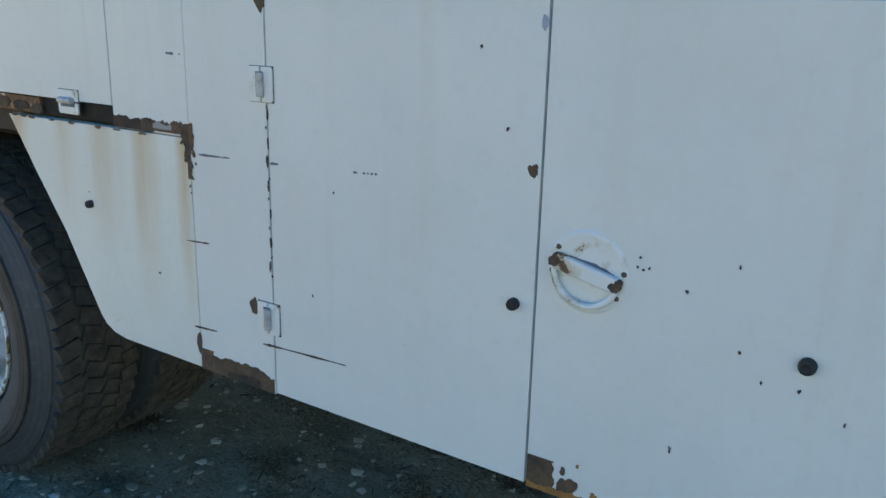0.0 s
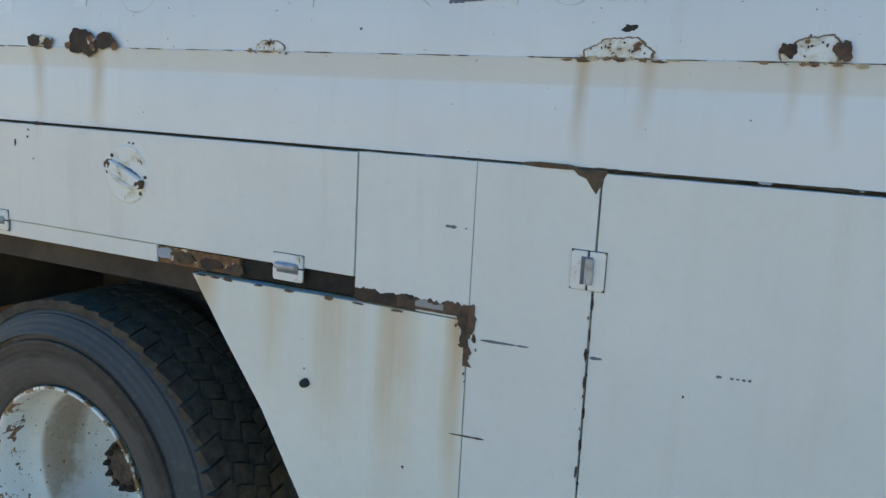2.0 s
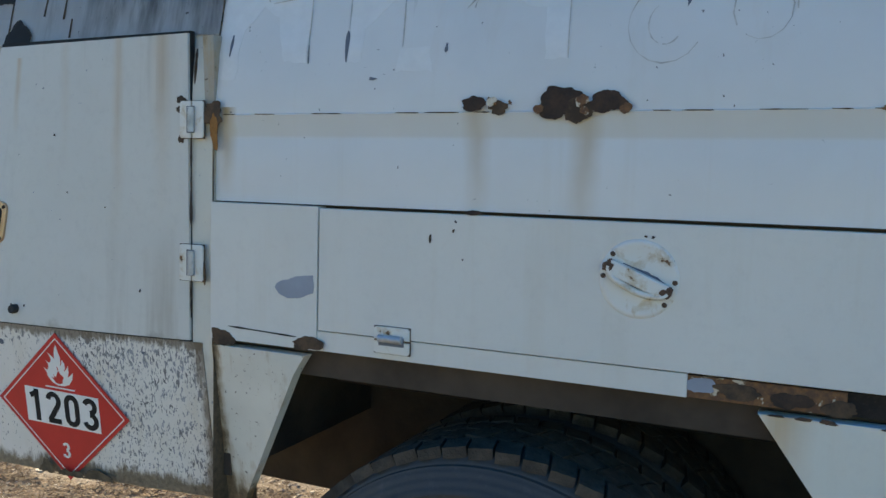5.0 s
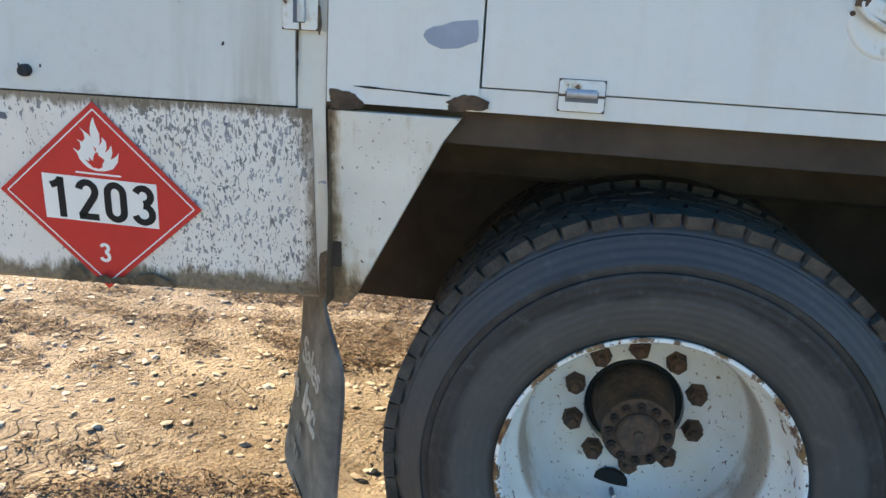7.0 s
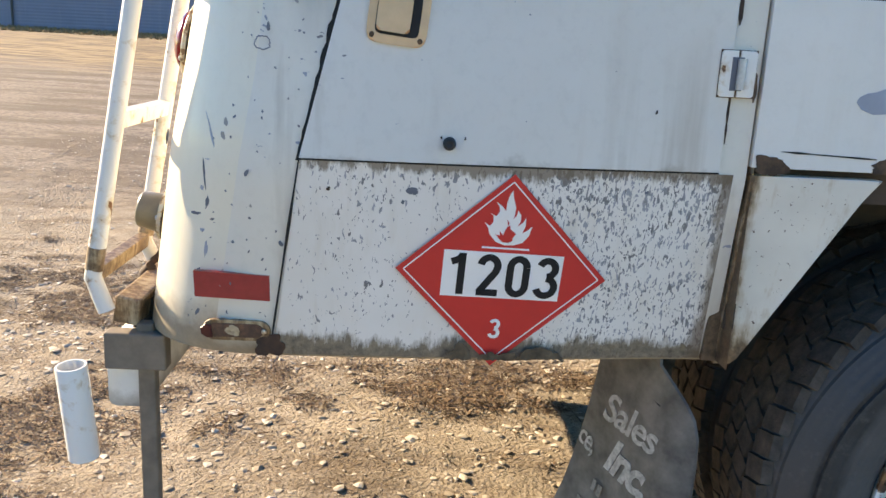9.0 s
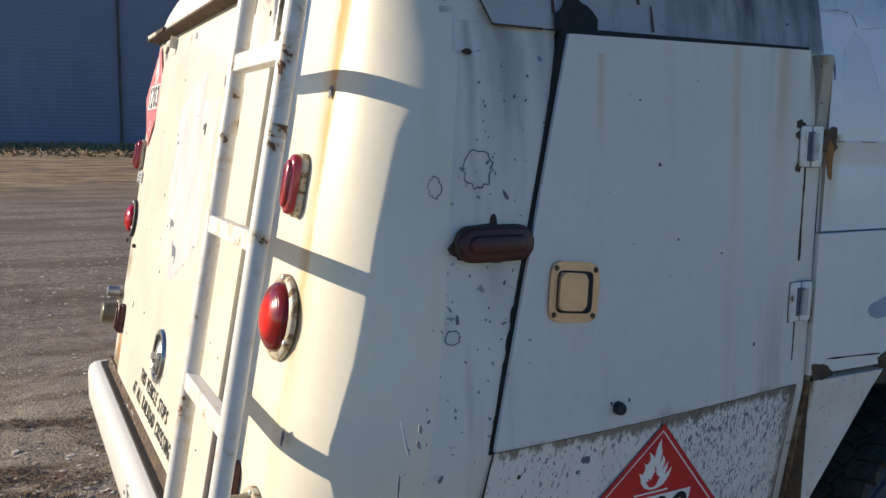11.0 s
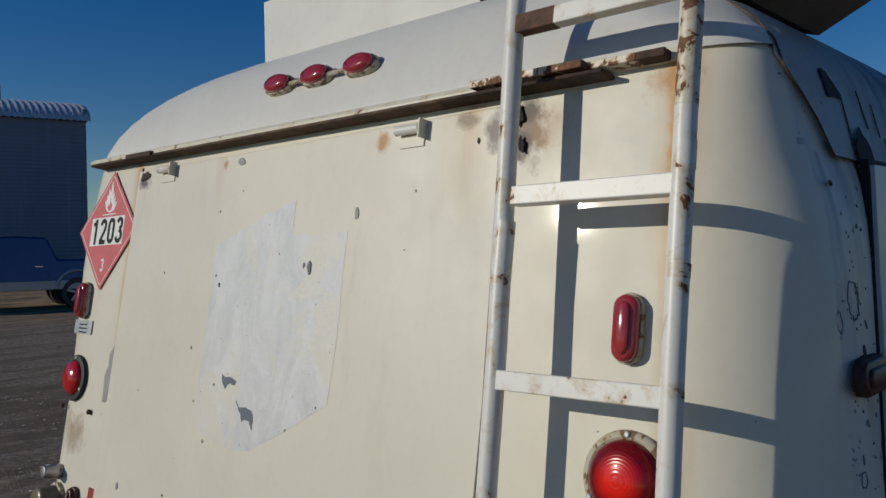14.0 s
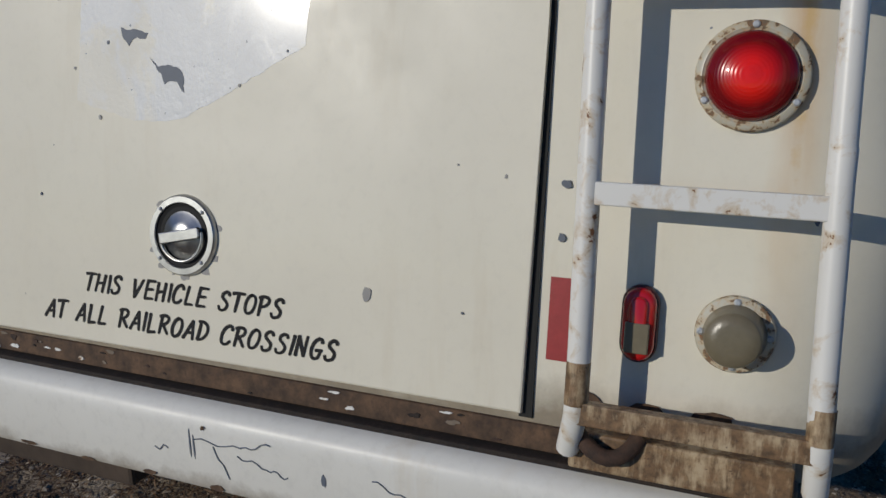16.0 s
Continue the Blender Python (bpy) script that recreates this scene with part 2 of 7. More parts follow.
def plain(name, col, rough=0.5, metal=0.0, vary=0.25, scale=18.0, bump=0.15, dist=0.002):
    m = Mat(name, rough, metal)
    n = m.noise(scale, 4, 0.6)
    c = m.mix(m.ramp(n, 0.3, 0.75), tuple(v * (1 - vary) for v in col), tuple(min(1, v * (1 + vary)) for v in col))
    return m.done(c, m.noise(scale * 4, 3, 0.6), bump, dist)


def rusty(name, a=(0.075, 0.044, 0.032), b=(0.19, 0.098, 0.056), scale=30.0):
    m = Mat(name, 0.85)
    n = m.noise(scale, 5, 0.7)
    c = m.mix(m.ramp(n, 0.38, 0.68), a, b)
    c = m.mix(m.ramp(m.noise(scale * 5, 2, 0.5), 0.55, 0.75, 0, 0.6), c, (0.045, 0.03, 0.025))
    return m.done(c, n, 0.5, 0.003)


def flaked(name, base=(0.74, 0.73, 0.69), under=(0.13, 0.065, 0.04), amount=0.5, scale=14.0):
    """White paint that flakes off rusty steel."""
    m = Mat(name, 0.5)
    n = m.noise(scale, 5, 0.65, warp=0.4)
    mask = m.ramp(n, 0.62 - 0.2 * amount, 0.635 - 0.2 * amount)
    rim = m.ramp(n, 0.50 - 0.2 * amount, 0.64 - 0.2 * amount, 0, 0.75)
    rust = m.mix(m.ramp(m.noise(scale * 6, 4, 0.7), 0.4, 0.65), under, (0.26, 0.12, 0.05))
    c = m.mix(rim, base, (0.50, 0.36, 0.19))
    c = m.mix(mask, c, rust)
    return m.done(c, m.math("MULTIPLY", mask, -1.0), 0.4, 0.002, m.ramp(mask, 0, 1, 0.4, 0.85))


M_SIDE = paint("white_paint", streaks=0.22)
M_SHELL = weathered("tank_paint", 1.96, 2.07, 0.0, 0.55, 0.95, 0.8, 1.7, (0.75, -0.95, 1.93, 2.06))
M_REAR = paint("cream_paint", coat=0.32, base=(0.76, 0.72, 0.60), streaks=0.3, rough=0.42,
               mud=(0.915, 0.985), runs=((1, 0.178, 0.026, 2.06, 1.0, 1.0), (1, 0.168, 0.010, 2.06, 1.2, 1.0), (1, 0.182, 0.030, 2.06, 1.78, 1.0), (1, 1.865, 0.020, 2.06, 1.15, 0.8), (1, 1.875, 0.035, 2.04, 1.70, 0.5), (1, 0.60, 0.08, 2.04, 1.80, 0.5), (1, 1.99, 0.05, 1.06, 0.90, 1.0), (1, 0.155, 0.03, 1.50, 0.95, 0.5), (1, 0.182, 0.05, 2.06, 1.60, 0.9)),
               spots=((1, 0.465, 1.985, 0.050, 0.070, (0.20, 0.12, 0.06), 0.9), (1, 0.478, 1.955, 0.022, 0.035, (0.05, 0.03, 0.02), 0.95), (1, 0.470, 2.015, 0.030, 0.025, (0.05, 0.03, 0.02), 0.9), (1, 0.42, 1.98, 0.05, 0.06, (0.50, 0.24, 0.07), 0.35), (1, 0.20, 2.03, 0.05, 0.035, (0.50, 0.24, 0.07), 0.8), (1, 0.178, 1.97, 0.020, 0.14, (0.62, 0.27, 0.035), 0.95), (1, 0.170, 1.78, 0.012, 0.16, (0.62, 0.33, 0.07), 0.8), (1, 0.165, 1.50, 0.012, 0.20, (0.62, 0.42, 0.16), 0.6), (1, 2.04, 1.265, 0.085, 0.062, (0.36, 0.28, 0.18), 0.75), (1, 1.975, 0.975, 0.05, 0.10, (0.46, 0.22, 0.06), 0.95), (1, 1.868, 1.76, 0.011, 0.22, (0.62, 0.46, 0.17), 0.75)))
M_DOOR = paint("cream_door_paint", coat=0.32, base=(0.76, 0.72, 0.60), streaks=0.3, rough=0.42,
               runs=((1, 0.60, 0.08, 2.04, 1.80, 0.5), (1, 1.42, 0.03, 2.05, 1.85, 0.4)),
               spots=((1, 0.535, 1.99, 0.022, 0.045, (0.05, 0.03, 0.02), 0.9), (1, 0.83, 2.0, 0.022, 0.026, (0.50, 0.24, 0.07), 0.95), (1, 1.40, 2.0, 0.012, 0.02, (0.50, 0.24, 0.07), 0.8), (1, 1.805, 1.985, 0.040, 0.022, (0.05, 0.03, 0.02), 0.9), (1, 0.60, 2.015, 0.03, 0.02, (0.20, 0.12, 0.06), 0.8)))
M_FLAP = paint("stained_paint", base=(0.76, 0.75, 0.68), stain=(0.50, 0.36, 0.18), streaks=0.6, grime=0.3,
               runs=((0, 0.87, 0.05, 1.25, 1.05, 0.7), (0, 1.22, 0.08, 1.25, 0.90, 0.55), (0, 1.36, 0.06, 1.25, 0.80, 0.65), (0, 1.49, 0.03, 1.25, 0.80, 0.8), (0, 1.05, 0.05, 1.25, 1.0, 0.4)))
M_GRIMY = pitted("stone_chipped_paint")
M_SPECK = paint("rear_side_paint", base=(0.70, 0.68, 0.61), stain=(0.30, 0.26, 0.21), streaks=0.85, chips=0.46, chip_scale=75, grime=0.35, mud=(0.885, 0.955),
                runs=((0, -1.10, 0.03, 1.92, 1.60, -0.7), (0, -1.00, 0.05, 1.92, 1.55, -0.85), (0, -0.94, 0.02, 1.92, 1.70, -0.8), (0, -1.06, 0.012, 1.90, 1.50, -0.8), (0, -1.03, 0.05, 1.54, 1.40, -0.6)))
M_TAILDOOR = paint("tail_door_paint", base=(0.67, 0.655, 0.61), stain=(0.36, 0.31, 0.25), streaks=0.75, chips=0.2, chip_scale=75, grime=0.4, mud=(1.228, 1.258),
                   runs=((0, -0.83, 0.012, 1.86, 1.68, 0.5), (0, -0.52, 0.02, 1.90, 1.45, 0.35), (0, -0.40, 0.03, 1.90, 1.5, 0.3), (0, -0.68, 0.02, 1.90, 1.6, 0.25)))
M_ARCH = stained("arch_panel_paint", amount=0.8, edges=((0, -0.232, -0.275), (2, 0.97, 0.87)))
M_RUST = rusty("rust")
M_DARKRUST = rusty("dark_rust", (0.03, 0.02, 0.016), (0.085, 0.045, 0.028))
M_BROWN = rusty("light_brown_rust", (0.20, 0.11, 0.06), (0.36, 0.21, 0.115))
M_SILL = rusty("brown_rust_sill", (0.055, 0.034, 0.022), (0.15, 0.088, 0.050), 22)
M_FLAKE = flaked("flaking_paint", amount=0.1, scale=22)
M_FLAKE2 = flaked("heavily_flaking_paint", amount=0.95)
M_FLAKE3 = flaked("lightly_flaking_paint", amount=-0.25, scale=24)
M_FLAKE4 = flaked("half_flaked_paint", (0.70, 0.66, 0.56), amount=0.62, scale=24)
# bare primer; also colours the shade patches on hinges and handles
M_PRIMER_SHADE = plain("grey_primer_and_shade", (0.115, 0.135, 0.17), 0.6, vary=0.12)
M_BARE = plain("blue_grey_primer", (0.30, 0.34, 0.41), 0.55, vary=0.1)
M_GREY = plain("bare_grey_undercoat", (0.30, 0.295, 0.285), 0.6, vary=0.15)
M_BLACK = plain("black_gap", (0.012, 0.012, 0.012), 0.8)
M_STOP = plain("black_rubber", (0.018, 0.018, 0.018), 0.65)
M_TYRE = tyre_rubber("tyre_rubber", 0.362, 0.592)
M_TREAD = plain("dusty_tread_rubber", (0.078, 0.060, 0.046), 0.95, vary=0.5, scale=26, bump=0.6, dist=0.006)
M_UNDER = plain("underbody_dirt", (0.062, 0.045, 0.034), 0.95, vary=0.4, scale=7, bump=0.4, dist=0.006)
M_STEEL = plain("steel", (0.46, 0.46, 0.45), 0.33, 1.0, vary=0.15, scale=40, bump=0.05)
M_WORNSTEEL = plain("worn_painted_steel", (0.42, 0.44, 0.46), 0.4, 0.4, vary=0.3, scale=50)
M_LATCH = plain("tan_plated_steel", (0.62, 0.38, 0.22), 0.4, 0.55, vary=0.12)
M_RED = plain("placard_red", (0.62, 0.030, 0.028), 0.45, vary=0.06)
M_FADED = plain("faded_placard_red", (0.60, 0.10, 0.11), 0.5, vary=0.1)
M_WHITE = plain("sign_white", (0.80, 0.80, 0.78), 0.5, vary=0.04)
M_INK = plain("black_ink", (0.008, 0.008, 0.009), 0.8, vary=0.1)
M_TAPE = plain("red_reflective_tape", (0.33, 0.035, 0.035), 0.4, vary=0.12, scale=60)
M_RING = flaked("lamp_ring", (0.48, 0.46, 0.38), (0.16, 0.13, 0.09), 0.4, 70)
M_AMBERWHITE = plain("clear_lens", (0.17, 0.145, 0.095), 0.3, vary=0.1, scale=60)
M_FLAPRUBBER = plain("mudflap_rubber", (0.185, 0.170, 0.152), 0.85, vary=0.5, scale=14, bump=0.4)

M_ORANGE = rusty("orange_rust", (0.30, 0.12, 0.03), (0.42, 0.20, 0.06))
M_BLACKRUST_SHADE = rusty("black_rust_and_shade", (0.010, 0.008, 0.007), (0.03, 0.02, 0.015))
M_STAIN = rusty("brown_stain", (0.40, 0.30, 0.18), (0.58, 0.47, 0.32), 25)
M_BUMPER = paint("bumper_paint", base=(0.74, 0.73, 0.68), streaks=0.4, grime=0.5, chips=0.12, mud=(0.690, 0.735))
M_PLATFORM = plain("dull_brown_steel", (0.17, 0.13, 0.10), 0.7, vary=0.3, scale=9)
M_STRIP = stained("stained_strip_paint", (0.40, 0.37, 0.32), (0.10, 0.065, 0.04), 1.5, 7.0, ((2, 1.30, 1.15),))
M_DIRTY = stained("filthy_cream_paint", (0.50, 0.41, 0.28), (0.15, 0.085, 0.04), 2.4, 9.0)
M_UNDERTAN = plain("dusty_steel", (0.20, 0.16, 0.12), 0.85, vary=0.3)
M_PLATE = stained("grimy_end_plate", (0.58, 0.52, 0.40), (0.20, 0.10, 0.045), 1.35, 8.0)
M_CAP = paint("roof_paint", base=(0.68, 0.67, 0.63), streaks=0.2, grime=0.35, rough=0.5)
M_CAPSIDE = weathered("grimy_roof_paint", 1.88, 1.98, 2.0, 0.15, 0.9, 0.9, 5.0, (-1.0, 0.25, 1.80, 1.90))
M_LADDER = flaked("ladder_paint", (0.72, 0.71, 0.67), (0.15, 0.07, 0.035), amount=-0.06, scale=22)
M_GUTTER = flaked("gutter_paint", (0.72, 0.68, 0.55), amount=-0.05, scale=26)


def lens_red(name, col=(0.50, 0.012, 0.014)):
    m = Mat(name, 0.16)
    m.b.inputs["Coat Weight"].default_value = 0.5
    c = m.mix(m.ramp(m.noise(30, 3), 0.3, 0.7, 0, 0.35), col, tuple(v * 0.6 for v in col))
    return m.done(c, m.noise(120, 2), 0.05, 0.001)


M_LENS = lens_red("red_lens")
M_LENSDULL = lens_red("dull_red_lens", (0.36, 0.030, 0.040))
M_LENSDARK = plain("dark_red_lens", (0.07, 0.010, 0.010), 0.45, vary=0.4, scale=30)


def ground_mat():
    m = Mat("gravel_and_dirt", 0.95)
    fine = m.noise(38, 6, 0.75)
    soil = m.mix(m.ramp(m.noise(5, 5, 0.7), 0.36, 0.64), (0.30, 0.235, 0.16), (0.43, 0.35, 0.255))
    soil = m.mix(m.ramp(fine, 0.50, 0.70, 0, 0.7), soil, (0.25, 0.185, 0.12))
    c = soil
    zone = m.math("ADD", m.noise(1.0, 5, 0.68, m.scaled(1.5, 3.4, 1)), m.math("MULTIPLY", m.math("SUBTRACT", fine, 0.5), 0.30))
    c = m.mix(m.ramp(zone, 0.47, 0.60, 0, 0.85), c, m.mix(m.ramp(m.noise(90, 4, 0.8), 0.38, 0.62), (0.085, 0.055, 0.033), (0.27, 0.19, 0.115)))
    peb = m.voro(60)
    c = m.mix(m.ramp(peb, 0.10, 0.22, 0.55, 0), c, m.mix(m.voro(60, None, "F1", "Color"), (0.28, 0.22, 0.15), (0.66, 0.58, 0.47)))
    straw = m.noise(1.0, 3, 0.7, m.scaled(30, 160, 30))
    c = m.mix(m.ramp(straw, 0.60, 0.68, 0, 0.5), c, (0.17, 0.115, 0.07))
    lug = m.math("SINE", m.math("ADD", m.math("MULTIPLY", m.axis(0), 92.0), m.math("MULTIPLY", m.math("SINE", m.math("MULTIPLY", m.axis(1), 40.0)), 2.2)))
    track = m.math("MULTIPLY", m.math("MULTIPLY", m.ramp(m.axis(1), 0.42, 0.47), m.ramp(m.axis(1), 0.86, 0.80)), m.ramp(m.axis(0), -0.9, -1.25))
    track = m.math("MULTIPLY", track, m.ramp(m.noise(3, 3), 0.35, 0.5))
    lug = m.math("MULTIPLY", m.ramp(lug, 0.1, 0.6), track)
    y = m.math("ADD", m.axis(1), m.math("MULTIPLY", m.math("SUBTRACT", m.noise(0.35, 4, 0.65), 0.5), 6.0))
    grit = m.mix(m.ramp(m.noise(16, 5, 0.8), 0.40, 0.60), (0.12, 0.088, 0.062), (0.36, 0.285, 0.215))
    grit = m.mix(m.ramp(m.noise(1.0, 4, 0.65, m.scaled(0.35, 1.6, 1)), 0.46, 0.56, 0, 0.85), grit, (0.125, 0.083, 0.052))
    c = m.mix(m.ramp(y, 4.0, 6.5, 0, 0.85), c, grit)
    grass = m.mix(m.ramp(m.noise(1.0, 5, 0.7, m.scaled(0.7, 2.6, 1)), 0.40, 0.60), (0.11, 0.070, 0.042), (0.42, 0.285, 0.135))
    c = m.mix(m.ramp(y, 17.0, 22.0, 0, 0.95), c, grass)
    h = m.math("SUBTRACT", m.math("ADD", m.math("MULTIPLY", peb, -0.6), m.noise(70, 5, 0.75)), m.math("MULTIPLY", lug, 1.3))
    return m.done(c, h, 0.9, 0.016)


M_GROUND = ground_mat()


# ---- mesh helpers ----
def thing(name, label, category, group="", kind=""):
    return tagged(new(name), label, category, group, kind)


def part(name, bm, material, parent=None, label="", smooth=None):
    """Links bm as one mesh object under parent."""
    me = bpy.data.meshes.new(name)
    bm.to_mesh(me)
    bm.free()
    me.materials.append(material)
    ob = new(name, me)
    if smooth is not None:
        me.polygons.foreach_set("use_smooth", [True] * len(me.polygons))
        if smooth < 180:
            me.set_sharp_from_angle(angle=radians(smooth))
    ob.parent = parent
    if label:
        tagged(ob, label)
    return ob


def box(bm, x0, x1, y0, y1, z0, z1, bevel=0.0, m=None):
    r = bmesh.ops.create_cube(bm, size=1.0)
    vs = r["verts"]
    for v in vs:
        v.co = Vector((x0 + (v.co.x + 0.5) * (x1 - x0), y0 + (v.co.y + 0.5) * (y1 - y0), z0 + (v.co.z + 0.5) * (z1 - z0)))
    if m is not None:
        bmesh.ops.transform(bm, matrix=m, verts=vs)
    if bevel:
        es = list({e for v in vs for e in v.link_edges})
        bmesh.ops.bevel(bm, geom=es, offset=bevel, segments=2, affect="EDGES", profile=0.5)
    return bm


def prism(bm, pts, h0, h1, m=None, bevel=0.0):
    """An outline in the plane of local x and y, thick from h0 to h1 along local z; bevel rounds its front rim."""
    a = sum(p[0] * q[1] - q[0] * p[1] for p, q in zip(pts, [*pts[1:], pts[0]]))
    if a < 0:
        pts = pts[::-1]
    lo = [bm.verts.new((x, y, h0)) for x, y in pts]
    hi = [bm.verts.new((x, y, h1)) for x, y in pts]
    n = len(pts)
    top = bm.faces.new(hi)
    bm.faces.new(lo[::-1])
    for i in range(n):
        j = (i + 1) % n
        bm.faces.new((lo[i], lo[j], hi[j], hi[i]))
    vs = lo + hi
    if bevel:
        r = bmesh.ops.bevel(bm, geom=list(top.edges), offset=bevel, segments=2, affect="EDGES", profile=0.5)
        vs = list({*[v for v in vs if v.is_valid], *r["verts"]})
    if m is not None:
        bmesh.ops.transform(bm, matrix=m, verts=vs)
    return bm


def lathe(bm, prof, m=None, seg=40, cap=True, sx=1.0, sy=1.0):
    """Turns (radius, height) pairs round local z."""
    rings = []
    for r, h in prof:
        rings.append([bm.verts.new((r * math.cos(2 * math.pi * k / seg) * sx, r * math.sin(2 * math.pi * k / seg) * sy, h)) for k in range(seg)])
    for a, b in zip(rings, rings[1:]):
        for k in range(seg):
            j = (k + 1) % seg
            bm.faces.new((a[k], a[j], b[j], b[k]))
    if cap:
        bm.faces.new(rings[-1])
    if m is not None:
        bmesh.ops.transform(bm, matrix=m, verts=[v for r in rings for v in r])
    return bm


def sweep(bm, pts, r, seg=12):
    """A round bar along a line of points."""
    pts = [Vector(p) for p in pts]
    rings = []
    n = None
    for i, p in enumerate(pts):
        d = (pts[min(i + 1, len(pts) - 1)] - pts[max(i - 1, 0)]).normalized()
        if n is None:
            n = d.orthogonal().normalized()
        n = (n - d * n.dot(d)).normalized()
        b = d.cross(n)
        rings.append([bm.verts.new(p + r * (math.cos(2 * math.pi * k / seg) * n + math.sin(2 * math.pi * k / seg) * b)) for k in range(seg)])
    for a, b in zip(rings, rings[1:]):
        for k in range(seg):
            j = (k + 1) % seg
            bm.faces.new((a[k], a[j], b[j], b[k]))
    bm.faces.new(rings[0][::-1])
    bm.faces.new(rings[-1])
    return bm


def bend(p, c, q, n=8):
    """Points from p to q round the corner c."""
    p, c, q = Vector(p), Vector(c), Vector(q)
    return [(1 - t) ** 2 * p + 2 * t * (1 - t) * c + t * t * q for t in (i / n for i in range(n + 1))]


def oval(w, h, n=28, power=1.0):
    """A rounded outline w wide and h high."""
    pts = []
    for k in range(n):
        a = 2 * math.pi * k / n
        c, s = math.cos(a), math.sin(a)
        pts.append((math.copysign(abs(c) ** power, c) * w / 2, math.copysign(abs(s) ** power, s) * h / 2))
    return pts


def stadium(w, h, n=10):
    """An upright outline with round ends, w wide and h high."""
    r, d = w / 2, h / 2 - w / 2
    return [(r * math.cos(a), d + r * math.sin(a)) for a in np.linspace(0, math.pi, n)] + \
           [(r * math.cos(a), -d + r * math.sin(a)) for a in np.linspace(math.pi, 2 * math.pi, n)]


def rough_outline(w, h, seed, n=18, amount=0.28):
    """A ragged closed outline about w wide and h high."""
    rnd = random.Random(seed)
    n = max(n, 8)
    if n >= 16:
        n = 44
    waves = [(k, rnd.uniform(0, 6.28), amount * rnd.uniform(0.4, 1.0) / k ** 0.9) for k in (2, 3, 4, 5, 7, 9)]
    pts = []
    for k in range(n):
        a = 2 * math.pi * k / n
        f = 1 + sum(g * math.sin(j * a + p) for j, p, g in waves) + (rnd.uniform(-0.06, 0.06) if n > 20 else 0)
        f = max(0.35, f)
        pts.append((math.cos(a) * w / 2 * f, math.sin(a) * h / 2 * f))
    return pts


# the flat side of the truck is y = 0 and faces -y; its rear leans forward as it rises and faces -x
WIDTH, MID = 2.30, 1.15
LEAN = 0.175


def torn(pts, seed, step=0.008, amount=0.0017):
    """The outline with a ragged edge."""
    rnd = random.Random(seed)
    out, drift = [], 0.0
    for (u0, v0), (u1, v1) in zip(pts, pts[1:] + pts[:1]):
        n = max(1, int(math.hypot(u1 - u0, v1 - v0) / step))
        for k in range(n):
            drift = 0.7 * drift + rnd.uniform(-amount, amount)
            out.append((u0 + (u1 - u0) * k / n + drift, v0 + (v1 - v0) * k / n + rnd.uniform(-amount, amount)))
    return out


def rear_x(z):
    return -1.352 + LEAN * (z - 1.07)


def side_at(x, z, out=0.0, turn=0.0):
    """Local x forward along the truck, local y up, local z out of its side."""
    return Matrix(((1, 0, 0, x), (0, 0, -1, -out), (0, 1, 0, z), (0, 0, 0, 1))) @ pose(0, 0, 0, 0, 0, turn)


def rear_at(y, z, out=0.0, turn=0.0):
    """Local x to the truck's near side, local y up its rear, local z out of it."""
    k = LEAN / math.hypot(1, LEAN)
    c = 1 / math.hypot(1, LEAN)
    return Matrix(((0, k, -c, rear_x(z) - c * out), (-1, 0, 0, y), (0, c, k, z + k * out), (0, 0, 0, 1))) @ pose(0, 0, 0, 0, 0, turn)


# inset of the shell's side and of its rear, by height
LEVELS = [(1.555, 0, 0), (1.64, 0, 0), (1.735, 0, 0), (1.80, 0.003, 0), (1.86, 0.010, 0), (1.92, 0.024, 0), (1.97, 0.034, 0),
          (2.02, 0.046, 0), (2.065, 0.062, 0), (2.10, 0.085, 0.004), (2.14, 0.12, 0.012), (2.175, 0.165, 0.024), (2.21, 0.225, 0.042),
          (2.24, 0.30, 0.062), (2.265, 0.385, 0.085), (2.285, 0.475, 0.11), (2.305, 0.60, 0.145), (2.32, 0.74, 0.20), (2.332, 0.90, 0.28)]


def inset(z):
    return float(np.interp(z, [a for a, _, _ in LEVELS], [b for _, b, _ in LEVELS]))


def corner_radius(z):
    return float(np.interp(z, [1.40, 1.75, 2.05, 2.33], [0.25, 0.205, 0.185, 0.16]))


def corner_y(x, z, grow=0.0):
    """Where the tail's near side, rounding into its rear, lies at x and height z; grow is how proud of it."""
    d, r = inset(z) - grow, corner_radius(z)
    x0 = rear_x(z) + float(np.interp(z, [a for a, _, _ in LEVELS], [c for _, _, c in LEVELS])) - grow
    c = math.sqrt(max(0.0, 1 - min(1.0, max(0.0, (x0 + r - x) / r)) ** 2))
    k = min(1.0, max(0.0, (0.12 - d) / 0.05))
    return d * (1 - k * (1 - c ** 3)) + r * (1 - c)


def tail_outline(z, d, e, x1, n=30):
    """The plan of the tail at height z, from its near side round the rear to its far side."""
    x0 = rear_x(z) + e
    r = corner_radius(z)
    k = min(1.0, max(0.0, (0.12 - d) / 0.05))
    pts = [(x, d) for x in np.linspace(x1, x0 + r + 0.02, 10)]
    for a in np.linspace(0, 90, n):
        t = radians(a)
        pts.append((x0 + r * (1 - math.sin(t)), d * (1 - k * (1 - math.cos(t) ** 3)) + r * (1 - math.cos(t))))
    for a in np.linspace(90, 0, n):
        t = radians(a)
        pts.append((x0 + r * (1 - math.sin(t)), WIDTH - d - r * (1 - math.cos(t))))
    pts.append((x1, WIDTH - d))
    return pts


